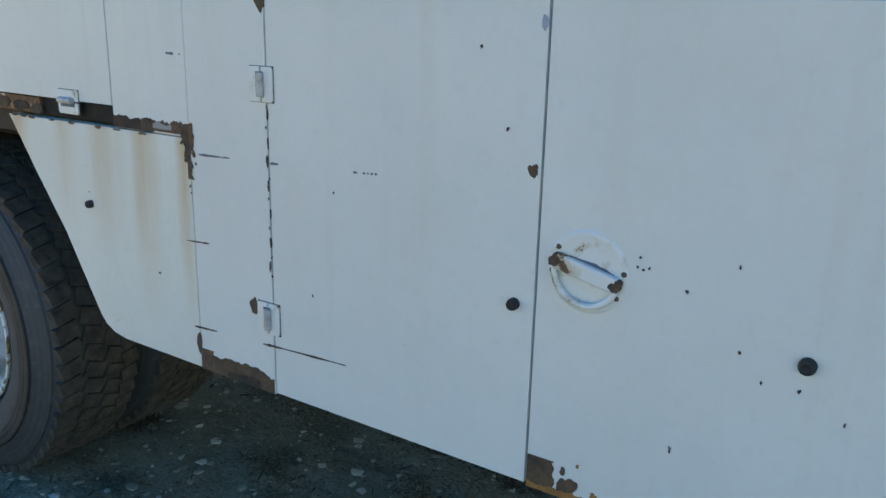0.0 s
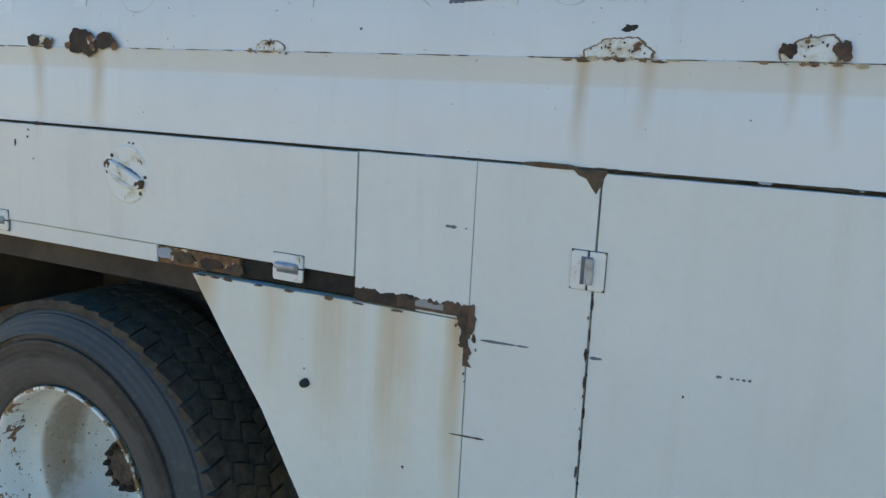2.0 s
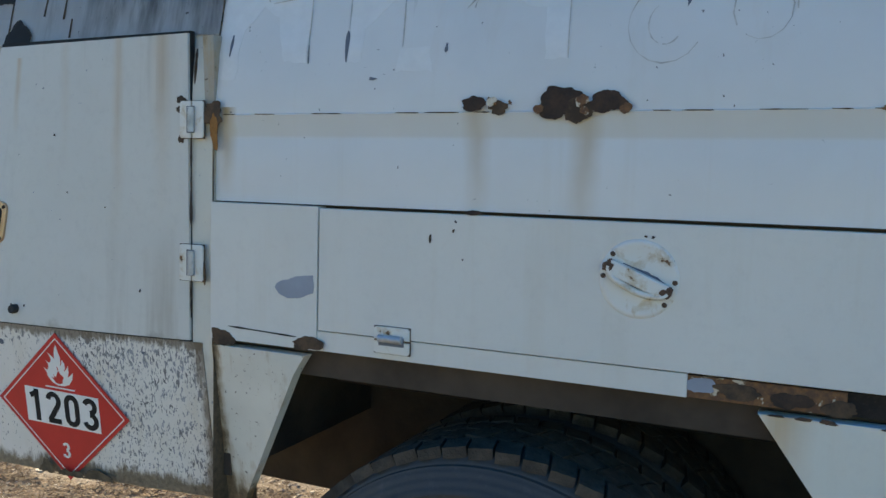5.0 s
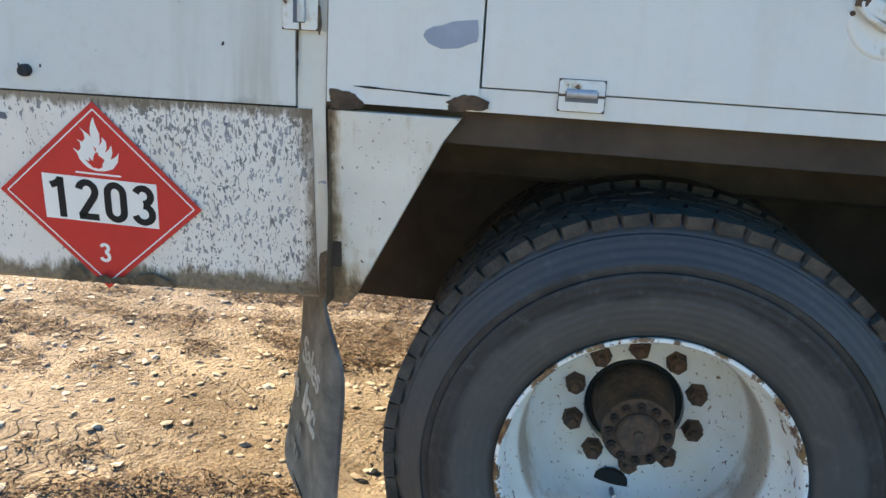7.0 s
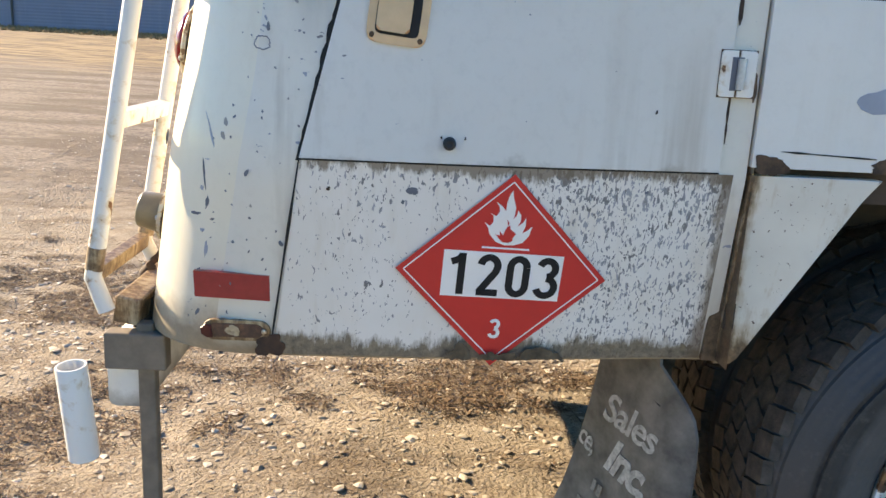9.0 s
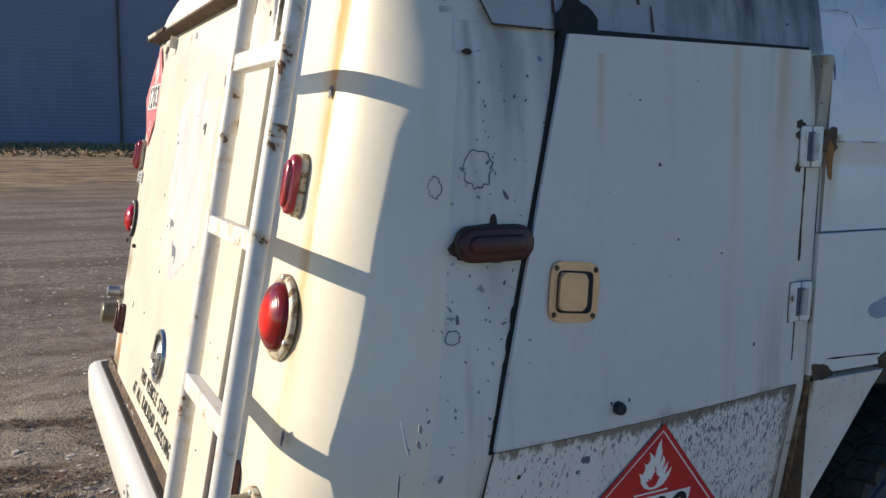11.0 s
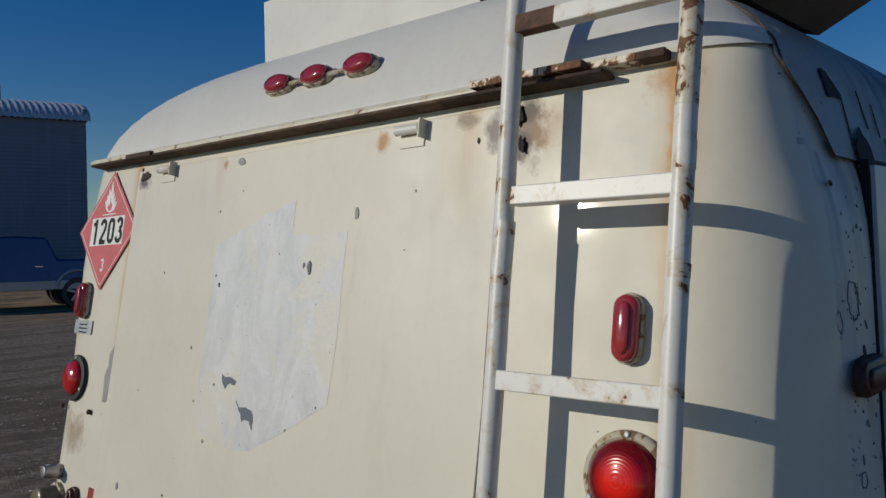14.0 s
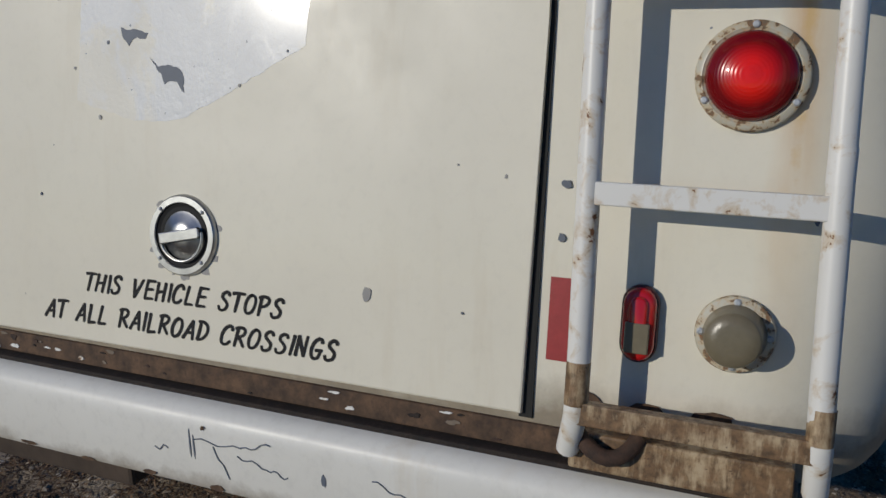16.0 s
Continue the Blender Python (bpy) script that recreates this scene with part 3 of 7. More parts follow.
def loft(bm, rings, close=False):
    vs = [[bm.verts.new(p) for p in ring] for ring in rings]
    for a, b in zip(vs, vs[1:]):
        for k in range(len(a) - 1):
            bm.faces.new((a[k + 1], a[k], b[k], b[k + 1]))
    if close:
        bm.faces.new(vs[-1][::-1])
    return bm


# ---- ground ----
def ground_height(x, y):
    d = math.hypot(x - 0.5, y - 1.0)
    h = 0.027 * max(0.0, min(d, 40) - 6.0)
    f = min(1.0, 8.0 / max(d, 1.0))
    return h + f * (0.035 * noise.noise((x * 0.8, y * 0.8, 0.3)) + 0.012 * noise.noise((x * 5, y * 5, 1.7)) + 0.005 * noise.noise((x * 17, y * 17, 4.1))) + 0.062


def ground():
    def line(lo, hi, step):
        a = list(np.arange(lo, hi, step))
        far = [1.5, 3.5, 6, 10, 15, 22, 31, 43, 60, 90, 150, 260, 450, 800]
        return [lo - f for f in far[::-1]] + a + [hi + f for f in far]
    xs, ys = line(-5.0, 5.0, 0.045), line(-2.0, 7.0, 0.045)
    v = [(x, y, ground_height(x, y)) for y in ys for x in xs]
    n = len(xs)
    f = [(j * n + i, j * n + i + 1, (j + 1) * n + i + 1, (j + 1) * n + i) for j in range(len(ys) - 1) for i in range(n - 1)]
    me = bpy.data.meshes.new("ground")
    me.from_pydata(v, [], f)
    me.polygons.foreach_set("use_smooth", [True] * len(f))
    me.materials.append(M_GROUND)
    return tagged(new("ground", me), "brown gravel and dirt yard with pale stones", "ground", kind="structure")


ground()

# ---- the truck ----
truck = thing("fuel_truck", "old white fuel tank truck with rust and peeling paint", "truck")

# tank shell and tail
bm = bmesh.new()
BELT = [(1.555, 0.0, 0), (1.60, 0.0, 0), (1.684, 0.001, 0), (1.688, 0.002, 0), (1.731, -0.005, 0), (1.734, -0.005, 0), (1.7355, -0.002, 0), (1.77, -0.001, 0)]
rings = [[(-0.268, d, z), (4.6, d, z)] for z, d, _ in BELT + LEVELS[3:]]
rings += [[(x, WIDTH - y, z) for x, y, z in ring] for ring in rings[::-1]]
xs = [-0.268, 0.4, 1.1, 1.8, 2.5, 3.2, 4.6]
loft(bm, [[(x, r[0][1], r[0][2]) for x in xs[::-1]] for r in rings])
bmesh.ops.recalc_face_normals(bm, faces=bm.faces)
shell = part("tank_shell", bm, M_SHELL, truck, "white tank shell with faded ghost lettering", smooth=40)
bm = bmesh.new()
box(bm, -0.26, 4.58, 0.02, WIDTH - 0.02, 1.50, 1.556)
part("tank_floor", bm, M_UNDER, truck)

bm = bmesh.new()
low = [(0.872, 0.012, 0.0), (0.885, 0.003, 0.0), (0.90, 0, 0), (1.0, 0, 0), (1.1, 0, 0), (1.18, 0, 0), (1.24, 0, 0), (1.30, 0, 0), (1.38, 0, 0), (1.46, 0, 0)]
loft(bm, [[(x, y, z) for x, y in tail_outline(z, d, e, -0.272)] for z, d, e in low + LEVELS], close=True)
tail = part("tail_body", bm, M_SPECK, truck, "rounded cream and white tail of the body", smooth=50)
tail.data.materials.append(M_REAR)
for p in tail.data.polygons:
    p.material_index = 1 if p.normal.x < -0.30 else 0


def panel(name, pts, mat, label="", out=0.010, back=-0.02, bevel=0.0012, parent=truck):
    return part(name, prism(bmesh.new(), pts, back, out, side_at(0, 0), bevel), mat, parent, label)


def rect(x0, x1, z0, z1):
    return [(x0, z0), (x1, z0), (x1, z1), (x0, z1)]


# side panels and doors
side_backing = part("side_frame", box(box(bmesh.new(), 1.505, 4.55, 0.03, 0.10, 0.76, 1.55), -0.26, 1.52, 0.03, 0.10, 1.262, 1.55), M_BLACK, truck)
panel("side_panel", rect(-0.268, -0.0015, 1.262, 1.552), M_SIDE, "white panel with a bare blue-grey patch")
panel("side_panel", rect(1.2612, 1.5118, 1.258, 1.5505), M_SIDE)
panel("side_panel", rect(1.5134, 1.7405, 0.738, 1.5505), M_SIDE, "white panel rusted along its foot")
panel("side_rail", rect(-0.006, 0.72, 1.262, 1.302), M_SIDE, out=0.006)
panel("side_rail", rect(0.72, 0.96, 1.262, 1.300), M_FLAKE2, "rusted rail under the locker door", out=0.002)
# near-black panel: the recess's shade is put into its colour
panel("side_rail", rect(0.96, 1.262, 1.262, 1.300), M_BLACKRUST_SHADE, "dark rust-edged recess under the locker door, shade in its colour", out=-0.006)
door_a = panel("locker_door", rect(0.0025, 1.2572, 1.3045, 1.5485), M_SIDE, "long white locker door above the wheel")
door_b = panel("locker_door", rect(1.7445, 2.3340, 0.742, 1.5475), M_SIDE, "tall white locker door")
door_c = panel("locker_door", rect(2.3388, 2.985, 0.738, 1.5475), M_SIDE, "tall white locker door with a round flush handle")
panel("side_panel", rect(2.99, 4.55, 0.738, 1.549), M_SIDE)
flap = panel("fender_panel", [(0.832, 1.252), (0.93, 1.115), (1.032, 0.979), (1.10, 0.865), (1.148, 0.785), (1.165, 0.765), (1.195, 0.749), (1.24, 0.742), (1.5112, 0.740), (1.5112, 1.256)],
             M_FLAP, "rust-stained cream fender panel with a slanted edge", out=0.010)
panel("arch_panel", [(-0.266, 1.248), (-0.030, 1.248), (-0.06, 1.205), (-0.222, 0.885), (-0.235, 0.872), (-0.266, 0.872)], M_ARCH, "small cream panel at the wheel arch, brown with rust", out=0.008)

# ---- wheels ----
WX, WZ = 0.362, 0.592


def wheel(y_out, with_rim):
    """A truck tyre whose outer side lies at y_out; its rim is a deep dish."""
    m = Matrix(((1, 0, 0, WX), (0, 0, -1, y_out), (0, 1, 0, WZ), (0, 0, 0, 1))) @ Matrix.Diagonal((0.965, 0.965, 1, 1))
    w = thing("wheel", "", "")
    w.parent = truck
    prof = [(0.29, -0.015), (0.302, 0.0), (0.335, 0.018), (0.39, 0.030), (0.43, 0.026), (0.432, 0.020), (0.445, 0.020), (0.447, 0.026), (0.478, 0.006), (0.495, -0.004), (0.497, -0.012), (0.512, -0.020), (0.520, -0.035),
            (0.522, -0.24), (0.51, -0.255), (0.47, -0.27), (0.39, -0.285), (0.30, -0.255)]
    part("tyre", lathe(bmesh.new(), prof, m, 96, cap=False), M_TYRE, w, smooth=35)
    bm = bmesh.new()
    rnd = random.Random(5)
    count = 58
    for k in range(count):
        a = 2 * math.pi * k / count
        for row, (z0, z1) in enumerate(((-0.082, -0.012), (-0.150, -0.09), (-0.205, -0.157), (-0.262, -0.212))):
            t = a + (0.5 if row % 2 else 0.0) * 2 * math.pi / count
            turn = Matrix.Rotation(t, 4, "Z")
            r1 = 0.531 + rnd.uniform(-0.001, 0.001)
            skew = Matrix.Rotation(0.25 if row in (0, 3) else -0.35, 4, "X")
            mid = (z0 + z1) / 2
            box(bm, 0.508, r1, -0.0243, 0.0243, (z0 - mid), (z1 - mid), m=m @ turn @ Matrix.Translation((0, 0, mid)) @ skew)
    part("tread", bm, M_TREAD, w)
    if with_rim:
        dish = [(0.300, 0.004), (0.300, 0.011), (0.293, 0.012), (0.288, 0.005), (0.285, -0.012), (0.282, -0.055), (0.277, -0.080), (0.266, -0.100), (0.256, -0.118), (0.251, -0.150),
                (0.248, -0.200), (0.243, -0.245), (0.232, -0.282), (0.212, -0.308), (0.186, -0.324), (0.172, -0.329), (0.116, -0.329), (0.113, -0.345)]
        rim = part("rim", lathe(bmesh.new(), dish, m, 64, cap=False), M_RIM, w, "deep-dished white steel rim, rusty at its lip", smooth=35)
        hub = [(0.098, -0.36), (0.092, -0.30), (0.078, -0.27), (0.072, -0.225), (0.076, -0.212), (0.080, -0.206), (0.080, -0.194), (0.074, -0.190), (0.050, -0.190), (0.048, -0.182), (0.043, -0.178), (0.012, -0.178), (0.010, -0.174)]
        part("hub", lathe(bmesh.new(), hub, m, 32), M_HUB, w, "rusty hub", smooth=35)
        part("hub_hole", lathe(bmesh.new(), [(0.116, -0.352), (0.10, -0.352)], m, 40), M_BLACK, w)
        for k in range(10):
            t = 2 * math.pi * k / 10 + 0.33
            nut = lathe(bmesh.new(), [(0.027, -0.331), (0.0265, -0.327), (0.0225, -0.326), (0.0225, -0.304), (0.020, -0.299), (0.014, -0.299), (0.013, -0.293), (0.010, -0.289)], m @ Matrix.Translation((0.146 * math.cos(t), 0.146 * math.sin(t), 0)) @ Matrix.Rotation(0.7 * k, 4, "Z"), 6)
            part("wheel_nut", nut, M_RUST, w)
        for k in range(12):
            t = 2 * math.pi * k / 12
            part("hub_bolt", lathe(bmesh.new(), [(0.0105, -0.192), (0.0105, -0.180), (0.007, -0.178), (0.006, -0.171)], m @ Matrix.Translation((0.064 * math.cos(t), 0.064 * math.sin(t), 0)) @ Matrix.Rotation(1.3 * k, 4, "Z"), 6), M_DARKRUST, w)
        for t in (-1.74, 1.40):
            part("hand_hole", lathe(bmesh.new(), [(0.047, -0.326), (0.043, -0.318)], m @ Matrix.Translation((0.214 * math.cos(t), 0.214 * math.sin(t), 0.006)), 24), M_BLACK, w)
        part("valve_stem", sweep(bmesh.new(), [m @ Vector(p) for p in ((-0.030, -0.215, -0.330), (-0.030, -0.212, -0.28), (-0.027, -0.205, -0.255))], 0.006, 8), M_WORNSTEEL, w)
    return w


def rim_mat():
    m = Mat("rusty_white_rim", 0.45)
    dx, dz = m.math("SUBTRACT", m.axis(0), WX), m.math("SUBTRACT", m.axis(2), WZ)
    r = m.math("SQRT", m.math("ADD", m.math("MULTIPLY", dx, dx), m.math("MULTIPLY", dz, dz)))
    n = m.noise(22, 5, 0.7)
    big = m.noise(6, 4, 0.6)
    c = m.mix(m.ramp(m.noise(7, 3), 0.45, 0.65, 0, 0.4), (0.84, 0.83, 0.79), (0.70, 0.62, 0.48))
    seat = m.math("MULTIPLY", m.ramp(r, 0.232, 0.238), m.ramp(r, 0.252, 0.246))
    c = m.mix(m.math("MULTIPLY", seat, m.ramp(big, 0.40, 0.52, 0.1, 0.75)), c, (0.34, 0.22, 0.13))
    lip = m.math("MULTIPLY", m.ramp(r, 0.262, 0.285), 0.16)
    c = m.mix(m.ramp(m.math("ADD", n, lip), 0.66, 0.69), c, m.mix(m.ramp(m.noise(60, 3), 0.4, 0.6), (0.13, 0.055, 0.028), (0.30, 0.15, 0.06)))
    c = m.mix(m.ramp(m.math("ADD", m.noise(85, 3, 0.7), m.math("MULTIPLY", big, 0.15)), 0.72, 0.75), c, (0.24, 0.11, 0.045))
    return m.done(c, n, 0.2, 0.002)


M_RIM = rim_mat()
M_HUB = rusty("hub_rust", (0.06, 0.042, 0.034), (0.16, 0.095, 0.06), 40)
wheel(0.018, True)
wheel(0.36, False)

# underbody
part("axle", sweep(bmesh.new(), [(WX, 0.4, WZ), (WX, 1.9, WZ)], 0.075), M_UNDER, truck)
part("chassis_rail", box(bmesh.new(), -1.2, 4.5, 0.72, 0.80, 0.85, 1.08), M_UNDER, truck)
part("chassis_rail", box(bmesh.new(), -1.2, 4.5, 1.50, 1.58, 0.85, 1.08), M_UNDER, truck)
part("arch_liner", box(bmesh.new(), -0.26, 1.5, 0.03, 2.27, 1.20, 1.262), M_UNDER, truck)
part("arch_wall", box(bmesh.new(), 0.02, 1.50, 0.66, 0.70, 0.62, 1.205), M_UNDER, truck)
part("arch_wall", box(bmesh.new(), -1.05, 0.02, 0.66, 0.70, 0.685, 1.205), M_UNDER, truck)
part("arch_wall", box(bmesh.new(), -0.265, -0.245, 0.03, 0.72, 0.95, 1.2), M_UNDER, truck)
part("arch_wall", box(bmesh.new(), 1.50, 1.53, 0.03, 0.72, 0.70, 1.25), M_UNDER, truck)
part("locker_floor", box(bmesh.new(), 1.53, 4.5, 0.03, 0.70, 0.745, 0.775), M_UNDER, truck)
part("locker_back", box(bmesh.new(), 1.53, 4.5, 0.66, 0.70, 0.60, 1.25), M_UNDER, truck)
part("tank_belly", box(bmesh.new(), -1.0, 4.5, 0.45, 1.85, 1.06, 1.21, 0.05), M_UNDER, truck)
# unseen box, added to keep low sun off the ground by the wheel
part("far_locker", box(bmesh.new(), -1.19, -0.45, 1.52, 2.26, 0.452, 0.868, 0.01), M_UNDER, truck, "unseen underbody box that blocks low sun")
part("far_skirt", box(bmesh.new(), 0.9, 4.5, 2.27, 2.295, 0.42, 1.55), M_SIDE, truck)
part("far_skirt", box(bmesh.new(), -0.27, 0.9, 2.27, 2.295, 1.25, 1.55), M_SIDE, truck)
part("tyre_far", lathe(bmesh.new(), [(0.2, 0), (0.49, 0.01), (0.515, 0.04), (0.515, 0.54), (0.49, 0.57), (0.2, 0.58)], Matrix(((1, 0, 0, WX), (0, 0, 1, 1.66), (0, -1, 0, WZ), (0, 0, 0, 1))), 40), M_TYRE, truck, smooth=35)

# mudflap, hung across the truck behind the wheel and curled at its near edge
FLAP_FACE = Matrix(((0.499, 0.0515, -0.867, -0.3845), (-0.867, 0, -0.499, 0.285), (0, 1, 0, 0.62), (0, 0, 0, 1)))
FLAP_V = [-0.325, -0.318, -0.300, -0.26, -0.20, -0.13, -0.06, 0.01, 0.06, 0.10, 0.13, 0.16, 0.19, 0.24, 0.30]
FLAP_FAR = [-0.040, -0.110, -0.150, -0.150, -0.130, -0.114, -0.100, -0.088, -0.079, -0.072, -0.068, -0.064, -0.060, -0.05, -0.04]
FLAP_NEAR = [0.150, 0.205, 0.228, 0.230, 0.230, 0.229, 0.227, 0.224, 0.219, 0.207, 0.186, 0.152, 0.108, 0.10, 0.09]
bm = bmesh.new()
cols = 14
grid = []
for side in (0.004, -0.004):
    leaf = []
    for v, a, b in zip(FLAP_V, FLAP_FAR, FLAP_NEAR):
        us = [a + (b - a) * i / cols for i in range(cols + 1)]
        leaf.append([bm.verts.new(FLAP_FACE @ Vector((u, v, side + 0.004 * math.sin(14 * u + 9 * v) - 4.0 * max(0.0, u - 0.15) ** 2))) for u in us])
    grid.append(leaf)
for k, leaf in enumerate(grid):
    for p, q in zip(leaf, leaf[1:]):
        for i in range(cols):
            f = (p[i], p[i + 1], q[i + 1], q[i])
            bm.faces.new(f if k else f[::-1])
bmesh.ops.bridge_loops(bm, edges=[e for e in bm.edges if e.is_boundary])
bmesh.ops.recalc_face_normals(bm, faces=bm.faces)
mudflap = part("mudflap", bm, M_FLAPRUBBER, truck, "worn grey rubber mudflap with pale script", smooth=60)


def lettering(text, height, depth=0.0008, bold=0.0, gap=1.0):
    """Letters of the built-in font as a bmesh, centred, of that capital height."""
    cu = bpy.data.curves.new("letters", "FONT")
    cu.body, cu.align_x, cu.align_y = text, "CENTER", "CENTER"
    cu.size, cu.extrude, cu.offset, cu.space_character = height / 0.70, depth, bold, gap
    ob = new("letters", cu)
    dg = bpy.context.evaluated_depsgraph_get()
    me = bpy.data.meshes.new_from_object(ob.evaluated_get(dg))
    bm = bmesh.new()
    bm.from_mesh(me)
    bpy.data.objects.remove(ob)
    bpy.data.meshes.remove(me)
    return bm


M_SCRIPT = plain("worn_white_script", (0.50, 0.49, 0.47), 0.8, vary=0.4, scale=70)
M_FADEDSCRIPT = plain("faded_script", (0.30, 0.285, 0.26), 0.85, vary=0.4, scale=90)


def flap_word(text, start, end, up, bold):
    """A word on the flap whose foot runs from start to end and whose capitals rise by up."""
    bm = lettering(text, 0.05, bold=bold, gap=0.92)
    lo, hi = min(v.co.x for v in bm.verts), max(v.co.x for v in bm.verts)
    foot = -0.025
    for v in bm.verts:
        a, b = (v.co.x - lo) / (hi - lo), (v.co.y - foot) / 0.05
        v.co = FLAP_FACE @ Vector((start[0] + (end[0] - start[0]) * a + up[0] * b, start[1] + (end[1] - start[1]) * a + up[1] * b, 0.0075 + v.co.z))
    return part("script", bm, M_SCRIPT, mudflap)


flap_word("Sales", (-0.030, 0.012), (0.132, -0.012), (0.018, 0.066), 0.0012)
flap_word("Inc.", (-0.002, -0.100), (0.122, -0.124), (0.032, 0.076), 0.0026)
flap_word("ce,", (-0.098, -0.074), (-0.046, -0.092), (0.016, 0.050), 0.0008)
for u, v, w, h in ((-0.020, -0.155, 0.012, 0.03), (-0.002, -0.160, 0.012, 0.03), (-0.062, -0.215, 0.014, 0.024), (-0.040, -0.226, 0.014, 0.026), (-0.016, -0.234, 0.010, 0.026)):
    part("script_bar", box(bmesh.new(), -w / 2, w / 2, -h / 2, h / 2, 0.004, 0.0055, m=FLAP_FACE @ pose(u, v, 0.0045, 0, 0, -12)), M_FADEDSCRIPT, mudflap)
# creases drawn as black lines, their shade put into the colour
for line in ([(-0.045, 0.150), (0.0, 0.145), (0.06, 0.130), (0.13, 0.105)], [(-0.145, -0.24), (-0.13, -0.275), (-0.09, -0.298), (-0.03, -0.308), (0.05, -0.312)]):
    part("flap_crease", sweep(bmesh.new(), [FLAP_FACE @ Vector((u, v, 0.0045)) for u, v in line], 0.0018, 6), M_BLACK, mudflap)


# ---- fittings of the side ----
def hinge(x, z, w=0.062, h=0.070, upright=True, mat=None, parent=None, out=0.010):
    """A welded leaf hinge: two plates and a barrel, over the seam at x, z."""
    m = side_at(x, z, out, 0 if upright else 90)
    hg = part("hinge", prism(prism(bmesh.new(), [(-w / 2, -h / 2 + 0.004), (-w / 2 + 0.004, -h / 2), (-0.002, -h / 2), (-0.002, h / 2), (-w / 2 + 0.004, h / 2), (-w / 2, h / 2 - 0.004)], 0, 0.005, m, 0.001),
                             [(0.002, -h / 2), (w / 2 - 0.004, -h / 2), (w / 2, -h / 2 + 0.004), (w / 2, h / 2 - 0.004), (w / 2 - 0.004, h / 2), (0.002, h / 2)], 0, 0.005, m, 0.001), mat or M_FLAKE3, parent or truck)
    part("weld_line", prism(bmesh.new(), rect(-w / 2 - 0.0012, w / 2 + 0.0012, -h / 2 - 0.0012, h / 2 + 0.0012), -0.001, 0.0012, m), M_SILL, hg)
    # dark plate paints the shade round the barrel
    part("hinge_shade", prism(bmesh.new(), rect(-w * 0.20, w * 0.14, -h * 0.36, h * 0.36), 0.005, 0.0056, m), M_PRIMER_SHADE, hg)
    c = m @ Matrix.Translation((0.004, 0, 0.010))
    part("hinge_barrel", sweep(bmesh.new(), [c @ Vector((0, -h * 0.33, 0)), c @ Vector((0, h * 0.33, 0))], 0.0075, 10), M_WORNSTEEL, hg, smooth=40)
    return hg


hinge(1.732, 1.382, 0.060, 0.067, parent=door_b)
hinge(1.731, 0.907, 0.060, 0.067, parent=door_b)
hinge(0.171, 1.301, 0.052, 0.076, upright=False, parent=door_a)
hinge(1.098, 1.301, 0.056, 0.076, upright=False, parent=door_a, mat=M_FLAKE3)


def round_handle(x, z, parent, tilt, open_ring):
    """A painted flush pull: a dished ring with a folding bar."""
    m = side_at(x, z, 0.010, tilt)
    h = part("handle_dish", lathe(bmesh.new(), [(0.068, -0.001), (0.066, 0.002), (0.061, 0.0035), (0.056, 0.0025), (0.050, 0.0008), (0.030, 0.0006)], m, 48), M_FLAKE3, parent, smooth=50)
    # dark patch stands in for the shade behind and under the bar
    part("handle_slot", prism(bmesh.new(), rough_outline(0.122, 0.034, 7, 20, 0.12), 0.0004, 0.0024, m), M_PRIMER_SHADE, h)
    for u in (-0.054, 0.052):
        part("handle_rust", prism(bmesh.new(), rough_outline(0.016, 0.022, 9 + int(u * 100), 20, 0.4), 0.002, 0.0145, m @ pose(u, 0, 0)), M_RUST, h)
    part("handle_bar", prism(bmesh.new(), [(-0.056, -0.010), (-0.05, -0.013), (0.05, -0.013), (0.056, -0.008), (0.056, 0.008), (0.05, 0.012), (-0.05, 0.013), (-0.056, 0.010)], 0.002, 0.014, m, 0.003), M_FLAKE, h, "chipped white folding bar")
    if open_ring:
        arc = [m @ Vector((0.054 * math.cos(a), 0.054 * math.sin(a) , 0.008)) for a in np.linspace(math.pi, 2 * math.pi, 18)]
    else:
        arc = [m @ Vector((0.054 * math.cos(a), 0.020 * math.sin(a), 0.010)) for a in np.linspace(math.pi, 2 * math.pi, 18)]
    part("handle_bail", sweep(bmesh.new(), arc, 0.0055, 8), M_FLAKE, h, smooth=60)
    for a in (20, 160, 200, 340):
        t = radians(a)
        part("rivet", lathe(bmesh.new(), [(0.005, 0), (0.004, 0.003), (0.002, 0.004)], m @ Matrix.Translation((0.06 * math.cos(t), 0.06 * math.sin(t), 0.002)), 8), M_RUST, h)


round_handle(0.634, 1.454, door_a, -22, False)
round_handle(2.425, 1.141, door_c, -13, True)


def stop(x, z, parent, r=0.015):
    part("rubber_stop", lathe(bmesh.new(), [(r, 0), (r, 0.008), (r * 0.85, 0.013), (r * 0.5, 0.014), (r * 0.3, 0.012)], side_at(x, z, 0.010), 20), M_STOP, parent, smooth=45)


stop(2.299, 1.062, door_b, 0.0105)
stop(2.755, 1.071, door_c, 0.0122)
stop(1.148, 1.064, flap, 0.0095)


